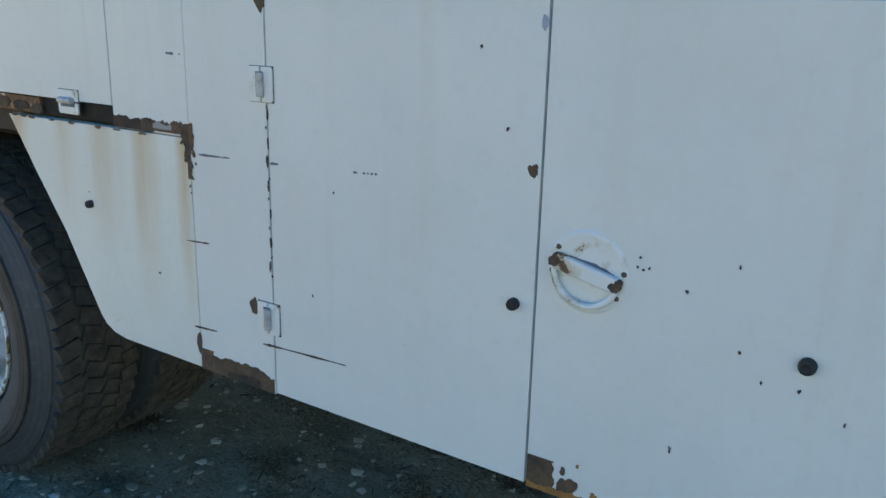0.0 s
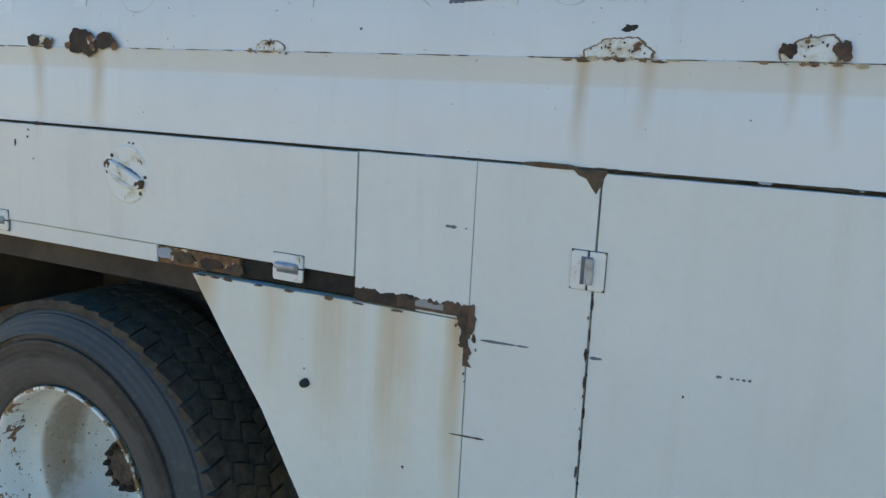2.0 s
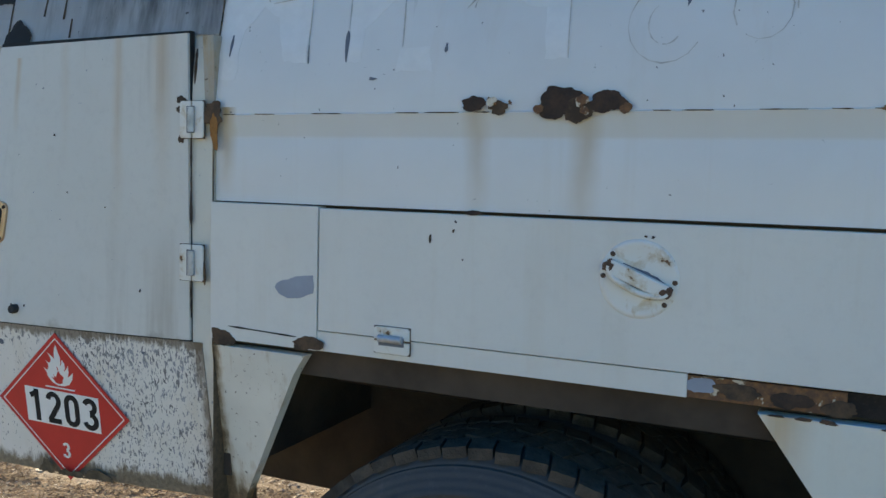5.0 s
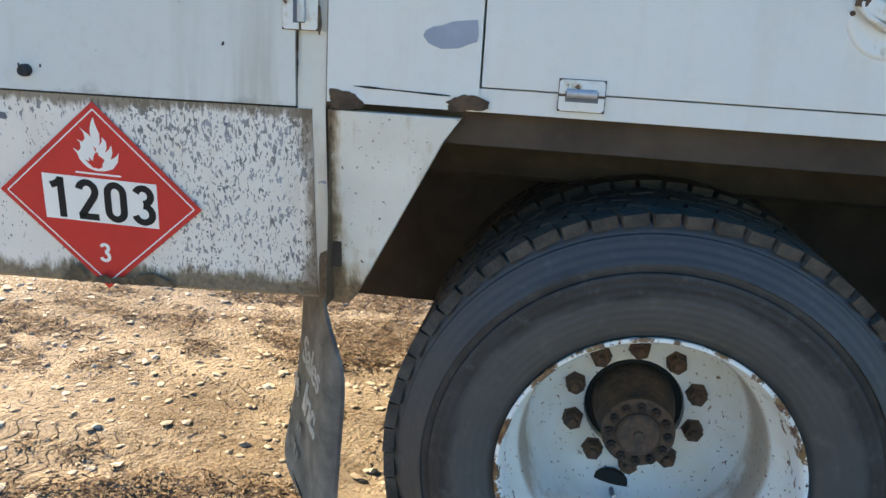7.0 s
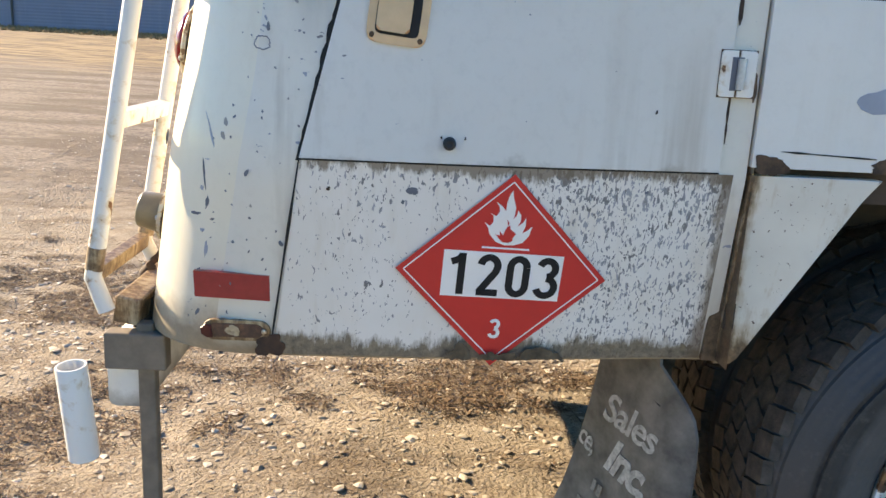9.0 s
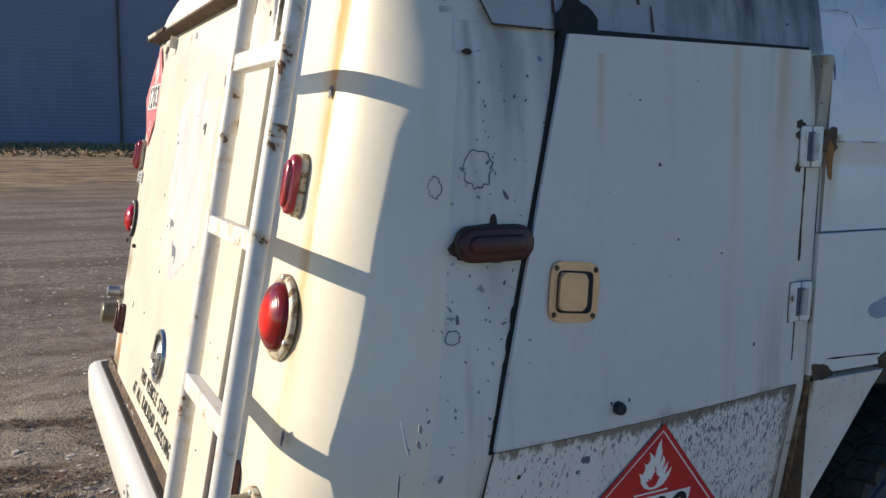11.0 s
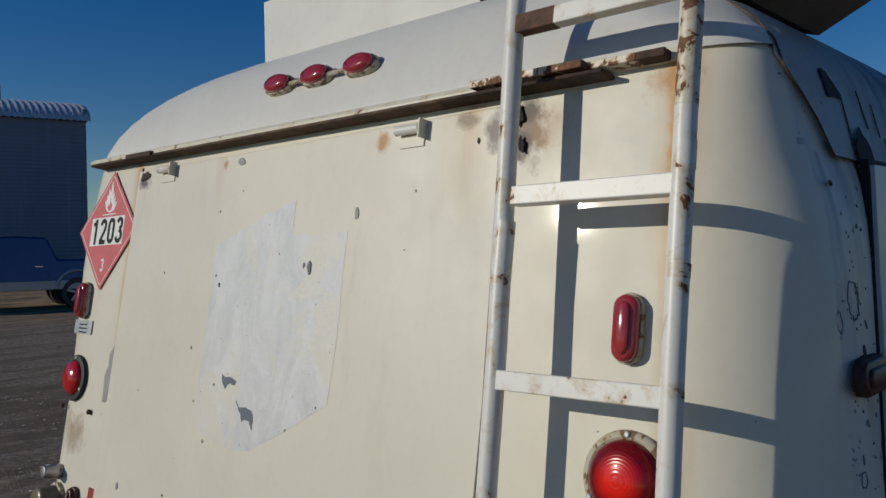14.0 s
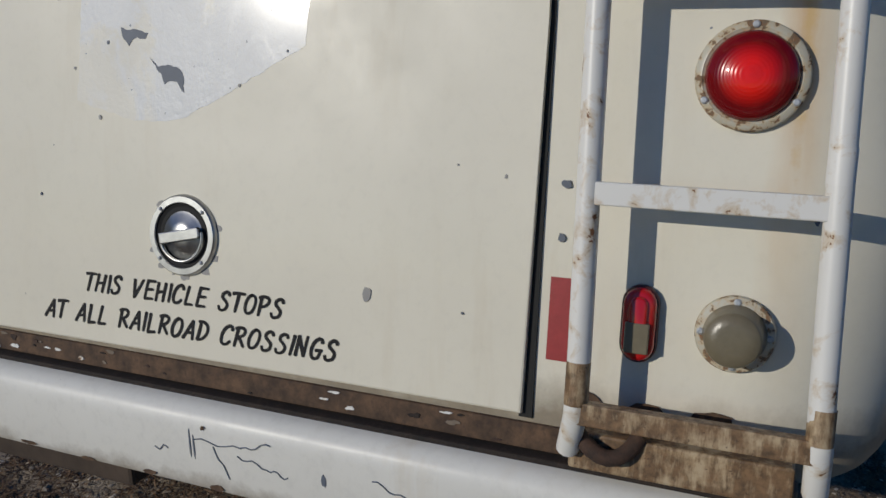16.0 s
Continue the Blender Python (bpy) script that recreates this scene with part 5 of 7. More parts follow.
m = side_at(-0.893, 1.487, 0.010, -6) @ Matrix.Diagonal((0.84, 0.98, 1, 1))
latch = part("paddle_latch", prism(bmesh.new(), oval(0.118, 0.100, 32, 0.35), 0, 0.005, m, 0.002), M_LATCH, tail_door, "tan plated recessed paddle latch")
part("latch_pocket", prism(bmesh.new(), oval(0.086, 0.070, 28, 0.25), 0.005, 0.0056, m), M_BLACK, latch)
part("latch_paddle", prism(bmesh.new(), oval(0.066, 0.062, 28, 0.25), 0.0056, 0.012, m @ pose(-0.008, 0.001, 0), 0.004), M_LATCH, latch)
for u, v in ((-0.047, 0.038), (0.047, 0.038), (0.047, -0.038), (-0.047, -0.038)):
    part("rivet", lathe(bmesh.new(), [(0.005, 0.005), (0.004, 0.008), (0.002, 0.009)], m @ pose(u, v, 0), 10), M_SILL, latch)

def smooth_line(pts, n=5):
    """A rounded line through the points."""
    p = [Vector(q) for q in pts]
    out = []
    for i in range(len(p) - 1):
        a, b, c, d = p[max(i - 1, 0)], p[i], p[i + 1], p[min(i + 2, len(p) - 1)]
        for k in range(n):
            t = k / n
            out.append(0.5 * (2 * b + (c - a) * t + (2 * a - 5 * b + 4 * c - d) * t * t + (3 * b - a - 3 * c + d) * t ** 3))
    return out + [p[-1]]


def ribbon(bm, pts, w, h0, h1, m, soft=False, taper=0.0):
    """A flat stroke of width w along a line; soft rounds its ends, taper thins it towards the end."""
    p = [Vector(q) for q in pts]
    up, dn = [], []
    for i, q in enumerate(p):
        d = (p[min(i + 1, len(p) - 1)] - p[max(i - 1, 0)]).normalized()
        n = Vector((-d.y, d.x)) * w / 2 * (1 - taper * i / (len(p) - 1))
        if soft and i == 0:
            up.append(q - d * w * 0.28 + n * 0.55), dn.append(q - d * w * 0.28 - n * 0.55)
        up.append(q + n), dn.append(q - n)
        if soft and i == len(p) - 1:
            up.append(q + d * w * 0.28 + n * 0.55), dn.append(q + d * w * 0.28 - n * 0.55)
    lo = [[bm.verts.new(m @ Vector((q.x, q.y, h))) for q in line] for line in (up, dn) for h in (h0, h1)]
    for k in range(len(up) - 1):
        bm.faces.new((lo[1][k], lo[3][k], lo[3][k + 1], lo[1][k + 1]))
        bm.faces.new((lo[0][k], lo[1][k], lo[1][k + 1], lo[0][k + 1]))
        bm.faces.new((lo[3][k], lo[2][k], lo[2][k + 1], lo[3][k + 1]))
    return bm


def arc(cx, cy, rx, ry, a0, a1, n=14):
    return [(cx + rx * math.cos(radians(a0 + (a1 - a0) * k / n)), cy + ry * math.sin(radians(a0 + (a1 - a0) * k / n))) for k in range(n + 1)]


# narrow sign digits: lines in a box half as wide as high
DIGITS = {"1": [[(0.30, 0.0), (0.30, 1.0)], [(0.30, 0.925), (0.20, 0.83), (0.07, 0.78)]],
          "2": [arc(0.25, 0.72, 0.185, 0.205, 172, -12) + [(0.40, 0.58), (0.10, 0.12), (0.075, 0.075)], [(0.02, 0.075), (0.49, 0.075)]],
          "0": [arc(0.25, 0.72, 0.18, 0.205, 0, 180) + arc(0.25, 0.28, 0.18, 0.205, 180, 360) + [(0.43, 0.30), (0.43, 0.72)]],
          "3": [arc(0.24, 0.735, 0.175, 0.19, 160, -90) , arc(0.235, 0.285, 0.20, 0.21, 90, -165)]}


def sign_number(text, height, m, lift):
    bm = bmesh.new()
    pitch = 0.65 * height
    for k, ch in enumerate(text):
        for line in DIGITS[ch]:
            ribbon(bm, [((q[0] - 0.25) * height + (k - (len(text) - 1) / 2) * pitch, (q[1] - 0.5) * height) for q in line], 0.162 * height, lift - 0.0004, lift + 0.0002, m)
    return bm


FLAME = [(0.000, 0.050), (0.003, 0.036), (0.009, 0.020), (0.0085, 0.004), (0.006, -0.003), (0.012, 0.004), (0.0135, 0.014), (0.020, 0.006), (0.0205, -0.006), (0.016, -0.016), (0.025, -0.008), (0.0295, 0.001), (0.0305, -0.014), (0.026, -0.028), (0.035, -0.022), (0.0425, -0.014),
         (0.039, -0.032), (0.029, -0.046), (0.014, -0.052), (-0.004, -0.053), (-0.020, -0.047), (-0.032, -0.034), (-0.036, -0.022), (-0.043, -0.012), (-0.033, -0.018), (-0.028, -0.010), (-0.029, 0.001), (-0.035, 0.006), (-0.024, 0.001), (-0.0185, 0.010), (-0.021, 0.020), (-0.027, 0.028), (-0.014, 0.019), (-0.008, 0.012), (-0.008, 0.026), (-0.005, 0.040)]
FLAME_HEART = [(-0.004, -0.004), (0.001, -0.010), (-0.002, -0.018), (0.003, -0.015), (0.004, -0.022), (0.010, -0.026), (0.015, -0.030), (0.010, -0.038), (0.010, -0.044), (0.003, -0.048), (-0.008, -0.047), (-0.015, -0.040), (-0.022, -0.033), (-0.013, -0.035), (-0.015, -0.026), (-0.008, -0.034), (-0.005, -0.024), (-0.001, -0.016)]


def placard(m, parent, red, name="hazard_placard", label="red diamond flammable liquid placard reading 1203 and 3"):
    h = 0.193
    p = part(name, prism(bmesh.new(), [(0, -h), (h, 0), (0, h), (-h, 0)], 0, 0.0015, m), red, parent, label)
    q = h * 0.925
    bm = bmesh.new()
    for a, b in zip(((0, -q), (q, 0), (0, q), (-q, 0)), ((q, 0), (0, q), (-q, 0), (0, -q))):
        d = Vector((b[0] - a[0], b[1] - a[1])).normalized()
        n = Vector((-d.y, d.x)) * 0.0012
        prism(bm, [(a[0] + n.x, a[1] + n.y), (b[0] + n.x, b[1] + n.y), (b[0] - n.x, b[1] - n.y), (a[0] - n.x, a[1] - n.y)], 0.0015, 0.0019, m)
    part("placard_border", bm, M_WHITE, p)
    part("number_panel", prism(bmesh.new(), rect(-0.109, 0.109, -0.049, 0.043), 0.0015, 0.0020, m), M_WHITE, p)
    part("number", sign_number("1203", 0.083, m @ pose(0.002, -0.003, 0), 0.0026), M_INK, p)
    part("class_number", sign_number("3", 0.041, m @ pose(-0.001, -0.113, 0), 0.0022), M_WHITE, p)
    part("flame_sign", prism(bmesh.new(), [(u * 1.0, v * 1.02 + 0.112) for u, v in FLAME], 0.0015, 0.0021, m), M_WHITE, p)
    part("flame_core", prism(bmesh.new(), [(u, v * 1.02 + 0.112) for u, v in FLAME_HEART], 0.0020, 0.0025, m), red, p)
    part("flame_bar", prism(bmesh.new(), rect(-0.043, 0.043, 0.050, 0.0535), 0.0015, 0.0021, m), M_WHITE, p)
    return p


placard(side_at(-0.694, 1.052, 0.0055, -2.5) @ Matrix.Diagonal((0.985, 0.955, 1, 1)), truck, M_RED)
M_MUD = plain("dried_mud", (0.105, 0.080, 0.052), 0.95, vary=0.6, scale=38, bump=0.5, dist=0.004)
for k, pts in enumerate(([(-0.735, 0.872), (-0.650, 0.872), (-0.655, 0.886), (-0.672, 0.889), (-0.690, 0.884), (-0.705, 0.890), (-0.722, 0.884)], [(-0.790, 0.873), (-0.735, 0.872), (-0.745, 0.900), (-0.765, 0.912), (-0.772, 0.895)], [(-0.655, 0.872), (-0.56, 0.873), (-0.575, 0.886), (-0.612, 0.899), (-0.640, 0.892)])):
    part("mud_smear", prism(bmesh.new(), torn(pts, 55 + k, 0.004, 0.0022), 0.0, 0.0008, side_at(0, 0.010, 0.0165 - 0.001 * k)), M_MUD, truck)


def marker(m, w, h, mat, parent, base=None, label="", tall=0.022):
    """A clearance lamp with round ends."""
    pts = stadium(w, h)
    b = part("marker_lamp", prism(bmesh.new(), stadium(w * 1.12, h * 1.06), 0, 0.012, m, 0.003), base or M_RING, parent, label)
    part("lens", prism(bmesh.new(), pts, 0.012, tall, m, min(0.008, tall - 0.013)), mat, b, smooth=60)
    bm = bmesh.new()
    prism(bm, stadium(w * 0.55, h * 0.78), tall, tall + 0.006, m, 0.004)
    part("lens_bead", bm, mat, b, smooth=60)
    return b


for k, (x, z, w, h) in enumerate(((-1.037, 1.570, 0.150, 0.062), (-1.036, 1.604, 0.012, 0.022))):
    chip(x, z, w, h, 245 + k, M_DARKRUST, name="rust_stain", out=0.0006, rough=0.07)
marker(side_at(-1.037, 1.571, 0.0, 90), 0.050, 0.132, M_LENSDARK, truck, M_DARKRUST, "dark red marker lamp grimy with dirt", 0.017)
sheet("reflective_tape", (-1.236, 0.989), (-1.104, 0.985), (-1.104, 1.034), (-1.236, 1.038), M_TAPE, 0.0022, "red reflective tape strip")
m = side_at(-1.165, 0.926, 0.002, 90)
low_mark = part("marker_lamp", prism(bmesh.new(), stadium(0.040, 0.122), -0.004, 0.004, m, 0.002), M_DIRTY, truck, "broken marker lamp with rusty inside")
part("lamp_inside", prism(bmesh.new(), stadium(0.027, 0.098), 0.004, 0.0052, m, 0.0005), M_RUST, low_mark)
part("bulb_plate", prism(bmesh.new(), rough_outline(0.020, 0.026, 31, 20, 0.3), 0.005, 0.0062, m @ pose(0, 0.006, 0)), M_STAIN, low_mark)
part("lens", prism(bmesh.new(), [(-0.014, 0.042), (0.010, 0.044), (0.012, 0.054), (0.004, 0.063), (-0.008, 0.062), (-0.015, 0.052)], 0.004, 0.010, m, 0.002), M_LENSDARK, low_mark, "red lens remnant")
for v in (0.048, -0.050):
    part("screw", lathe(bmesh.new(), [(0.005, 0.005), (0.0045, 0.008), (0.002, 0.009)], m @ pose(0, v, 0), 10), M_STEEL, low_mark)
chip(-1.105, 0.898, 0.045, 0.050, 260, M_DARKRUST, out=0.0055, rough=0.4)
scratch(-1.050, 1.245, -1.104, 0.90, 0.005, M_BLACK, out=0.0052)
for k in range(110):
    rnd = random.Random(300 + k)
    z = rnd.uniform(0.93, 1.86)
    left = -1.06 + (z - 1.25) * 0.25 - 0.14
    x = rnd.uniform(left, left + 0.17) if k % 3 else left + 0.03 + rnd.gauss(0, 0.014)
    w = rnd.choice((0.003, 0.003, 0.004, 0.005, 0.006))
    chip(x, z, w, w * rnd.uniform(0.8, 2.6), 300 + k, M_PRIMER_SHADE if k % 4 else M_GREY, out=0.0008, n=9, turn=rnd.uniform(-40, 40))
for k, (x, z, w, h) in enumerate(((-1.205, 1.165, 0.005, 0.022), (-1.207, 1.215, 0.003, 0.05), (-1.198, 1.135, 0.012, 0.006), (-1.225, 1.145, 0.014, 0.006), (-1.165, 1.095, 0.008, 0.008), (-1.195, 1.285, 0.003, 0.05), (-1.212, 1.08, 0.005, 0.03), (-1.212, 1.19, 0.010, 0.012), (-1.20, 1.24, 0.010, 0.003), (-1.216, 1.115, 0.012, 0.008))):
    chip(x, z, w, h, 430 + k, M_PRIMER_SHADE if k < 5 else M_BARE, out=0.0010, rough=0.4, turn=12 * (k % 3) - 10)
for k, (x, z, w, h) in enumerate(((-0.63, 1.80, 0.012, 0.012), (-0.585, 1.80, 0.008, 0.008), (-0.60, 1.80, 0.008, 0.008), (-0.725, 1.79, 0.010, 0.014), (-0.705, 1.69, 0.008, 0.01), (-0.66, 1.56, 0.006, 0.006), (-1.07, 1.86, 0.02, 0.008), (-0.83, 1.86, 0.012, 0.03), (-0.80, 1.885, 0.014, 0.018), (-0.45, 1.35, 0.006, 0.012), (-0.55, 1.53, 0.006, 0.006), (-1.0, 1.20, 0.012, 0.012))):
    chip(x, z, w, h, 440 + k, M_DARKRUST, out=0.0108)
for k, (x, z, w) in enumerate(((-0.86, 1.20, 0.018), (-0.875, 1.18, 0.012), (-0.50, 1.0, 0.008), (-0.45, 1.21, 0.012))):
    chip(x, z, w, w * 0.8, 460 + k, M_SILL if k > 3 else M_PRIMER_SHADE, out=0.0046)
# bubbled outlines where paint lifted
for x, z, rx, rz in ((-1.062, 1.684, 0.026, 0.031), (-1.136, 1.656, 0.011, 0.016), (-1.113, 1.432, 0.013, 0.012)):
    bm = bmesh.new()
    rnd = random.Random(x)
    ring = [side_at(x, z, 0.001) @ Vector((rx * f * math.cos(a), rz * f * math.sin(a), 0)) for a in np.linspace(0, 2 * math.pi, 25) for f in (rnd.uniform(0.8, 1.15),)]
    part("paint_crack", sweep(bm, ring, 0.0010, 5), M_PRIMER_SHADE, truck)

# ---- rear face ----
RB = rear_at(0, 1.07)
UP = math.hypot(1, LEAN)


def rl(y, z):
    return (-y, (z - 1.07) * UP)


def rear_panel(name, pts, mat, h0, h1, label="", parent=truck, bevel=0.0):
    return part(name, prism(bmesh.new(), [rl(y, z) for y, z in pts], h0, h1, RB, bevel), mat, parent, label)


def rrect(y0, y1, z0, z1):
    return [(y0, z0), (y1, z0), (y1, z1), (y0, z1)]


rear_panel("door_gap", [(0.499, 0.915), (0.52, 0.915), (0.535, 2.03), (0.515, 2.03), (0.503, 1.5)], M_BLACK, 0, 0.004)
rear_door = rear_panel("rear_door", [(0.514, 0.922), (1.845, 0.915), (1.845, 2.018), (0.522, 2.030), (0.510, 1.5)], M_DOOR, 0.002, 0.014, "large cream rear door with a chrome latch", bevel=0.004)
rear_panel("door_seam", rrect(1.846, 1.850, 0.93, 2.03), M_SILL, 0, 0.0035)
rear_panel("rear_sill", rrect(0.20, 2.12, 0.868, 0.908), M_SILL, -0.02, 0.008, "rust-brown sill under the rear door", bevel=0.003)

def rear_chip(y, z, w, h, seed, mat, out=0.0146, parent=None, n=12, rough=0.3, name="paint_chip"):
    return part(name, prism(bmesh.new(), rough_outline(w, h, seed, n, rough), -0.001, 0.0006, rear_at(y, z, out + 0.00022 * (seed % 5))), mat, parent or rear_door)


def residue_mat():
    """White film left of a peeled decal: scuffed, streaked, thin in spots."""
    m = Mat("decal_residue", 0.5)
    m.b.inputs["Coat Weight"].default_value, m.b.inputs["Coat Roughness"].default_value = 0.4, 0.12
    a = m.noise(1.0, 5, 0.75, m.scaled(9, 9, 4), warp=0.8)
    c = m.mix(m.ramp(a, 0.38, 0.62), (0.60, 0.61, 0.61), (0.74, 0.74, 0.72))
    c = m.mix(m.ramp(m.noise(5, 5, 0.7, warp=0.6), 0.50, 0.58, 0, 0.8), c, (0.72, 0.685, 0.58))
    c = m.mix(m.ramp(m.noise(1.0, 4, 0.7, m.scaled(60, 60, 14)), 0.62, 0.72, 0, 0.5), c, (0.60, 0.61, 0.61))
    c = m.mix(m.ramp(m.noise(85, 2, 0.6), 0.73, 0.745), c, (0.25, 0.27, 0.30))
    return m.done(c, m.math("ADD", a, m.noise(40, 4, 0.7)), 0.35, 0.003, m.ramp(a, 0.3, 0.7, 0.35, 0.6))


M_RESIDUE = residue_mat()
rear_panel("decal_residue", torn([(1.396, 1.795), (1.30, 1.828), (1.19, 1.866), (1.092, 1.890), (1.090, 1.812), (1.0, 1.812), (0.910, 1.818), (0.905, 1.613), (0.914, 1.462), (1.05, 1.39), (1.159, 1.336), (1.264, 1.329), (1.401, 1.36), (1.394, 1.579)], 3, 0.012, 0.0022), M_RESIDUE, 0.0139, 0.0144, "white scuffed film left by a peeled decal", rear_door)
rear_panel("paint_chip", torn([(1.299, 1.492), (1.285, 1.486), (1.262, 1.490), (1.239, 1.481), (1.243, 1.473), (1.268, 1.474), (1.280, 1.459), (1.292, 1.470)], 5, 0.006), M_PRIMER_SHADE, 0.0146, 0.0152, parent=rear_door)
rear_panel("paint_chip", torn([(1.232, 1.440), (1.216, 1.424), (1.192, 1.428), (1.167, 1.423), (1.158, 1.410), (1.157, 1.380), (1.172, 1.400), (1.188, 1.402), (1.199, 1.394), (1.208, 1.412)], 6, 0.006), M_PRIMER_SHADE, 0.0146, 0.0152, parent=rear_door)
rear_chip(0.885, 1.851, 0.012, 0.026, 502, M_GREY)
rear_chip(0.784, 1.073, 0.014, 0.026, 503, M_GREY)
rear_chip(1.02, 1.74, 0.012, 0.03, 504, M_PRIMER_SHADE, 0.0152)
rear_chip(1.04, 1.745, 0.006, 0.014, 505, M_PRIMER_SHADE, 0.0152)
rear_chip(1.72, 1.17, 0.012, 0.018, 506, M_GREY)
rear_chip(1.36, 1.70, 0.006, 0.01, 507, M_PRIMER_SHADE, 0.0152)
rear_chip(1.33, 2.0, 0.03, 0.018, 508, M_GREY)
rear_chip(0.57, 1.97, 0.006, 0.01, 509, M_DARKRUST)
rear_panel("paint_chip", torn([(1.862, 1.535), (1.852, 1.545), (1.850, 1.375), (1.892, 1.370), (1.900, 1.44), (1.884, 1.47), (1.888, 1.50)], 8), M_GREY, 0.0022, 0.0030, "grey strip where paint came off", truck)
for k in range(20):
    rnd = random.Random(700 + k)
    w = rnd.choice((0.003, 0.004, 0.005, 0.006))
    rear_chip(rnd.uniform(0.55, 1.8), rnd.uniform(0.95, 2.0), w, w * rnd.uniform(0.7, 2), 520 + k, M_GREY if k % 3 else M_PRIMER_SHADE, n=8)
# rust at the heads of the door
for k, (y, z, w, h, mt) in enumerate(((0.512, 2.030, 0.036, 0.036, M_DARKRUST), (0.492, 2.010, 0.026, 0.034, M_BLACKRUST_SHADE), (0.502, 1.985, 0.018, 0.030, M_DARKRUST), (0.478, 1.955, 0.014, 0.026, M_BLACKRUST_SHADE), (1.80, 2.0, 0.05, 0.022, M_DARKRUST))):
    rear_chip(y, z, w, h, 560 + k, mt, (0.0148 if y > 0.53 else 0.005) + 0.0003 * k, n=22, rough=0.45)
for k, (y, z, w, h) in enumerate(((0.47, 1.268, 0.016, 0.012), (0.472, 1.19, 0.012, 0.012), (0.24, 0.955, 0.05, 0.03), (0.33, 0.95, 0.06, 0.03), (0.42, 0.955, 0.05, 0.03), (0.13, 1.25, 0.012, 0.03), (0.17, 1.80, 0.012, 0.02))):
    rear_chip(y, z, w, h, 580 + k, M_PRIMER_SHADE if k < 2 or k > 4 else M_SILL, 0.003, truck)

for k in range(34):
    rnd = random.Random(900 + k)
    rear_chip(rnd.uniform(0.55, 2.05), rnd.choice((0.902, 0.897, 0.880, 0.888, 0.874)), rnd.uniform(0.006, 0.022), rnd.uniform(0.003, 0.009), 900 + k, (M_FLAKE3, M_DARKRUST, M_UNDERTAN, M_BLACKRUST_SHADE, M_FLAKE3)[k % 5], 0.0086, truck, 14, 0.5)
part("front_bulkhead", prism(bmesh.new(), [(d, z) for z, d, _ in BELT + LEVELS[3:]] + [(WIDTH - d, z) for z, d, _ in (BELT + LEVELS[3:])[::-1]] + [(WIDTH - 0.02, 0.76), (0.02, 0.76)], 4.56, 4.575, Matrix(((0, 0, 1, 0), (1, 0, 0, 0), (0, 1, 0, 0), (0, 0, 0, 1)))), M_SIDE, truck)
# latch of the rear door
m = rear_at(1.152, 1.136, 0.014)
latch = part("round_latch", lathe(bmesh.new(), [(0.073, 0), (0.072, 0.006), (0.069, 0.0095), (0.059, 0.0095), (0.056, 0.004), (0.050, 0.0012), (0.044, 0.0012), (0.038, 0.006), (0.026, 0.008), (0.024, 0.010), (0.010, 0.011)], m, 56), M_STEEL, rear_door, "chrome round flush latch", smooth=45)
# black ring paints the shade of a deeper cup
part("latch_shade", lathe(bmesh.new(), [(0.0575, 0.0072), (0.0565, 0.0052), (0.051, 0.0026), (0.043, 0.0030)], m, 40, cap=False), M_BLACK, latch)
part("latch_bar", prism(bmesh.new(), [(-0.044, -0.010), (0.040, -0.010), (0.044, -0.006), (0.044, 0.006), (0.040, 0.010), (-0.044, 0.010)], 0.009, 0.017, m @ pose(0, 0, 0, 0, 0, 12), 0.002), M_STEEL, latch)
part("latch_bail", sweep(bmesh.new(), [m @ pose(0, 0, 0, 0, 0, 12) @ Vector((0.046 * math.cos(a), 0.046 * math.sin(a), 0.010)) for a in np.linspace(math.pi, 2 * math.pi, 20)], 0.003, 8), M_STEEL, latch, smooth=60)
for a in (45, 135, 225, 315):
    part("rivet", lathe(bmesh.new(), [(0.004, 0.0095), (0.003, 0.012), (0.001, 0.013)], m @ pose(0.0640 * math.cos(radians(a)), 0.0625 * math.sin(radians(a)), 0), 8), M_WORNSTEEL, latch)
for k, (u, v) in enumerate(((-0.066, -0.030), (0.064, -0.036), (0.046, -0.060), (-0.046, -0.058), (0.004, -0.074), (0.070, 0.018), (-0.052, 0.050))):
    part("paint_chip", prism(bmesh.new(), rough_outline(0.020, 0.015, 600 + k, 10, 0.45), 0.0, 0.0006, m @ pose(u, v, 0)), M_GREY, rear_door)
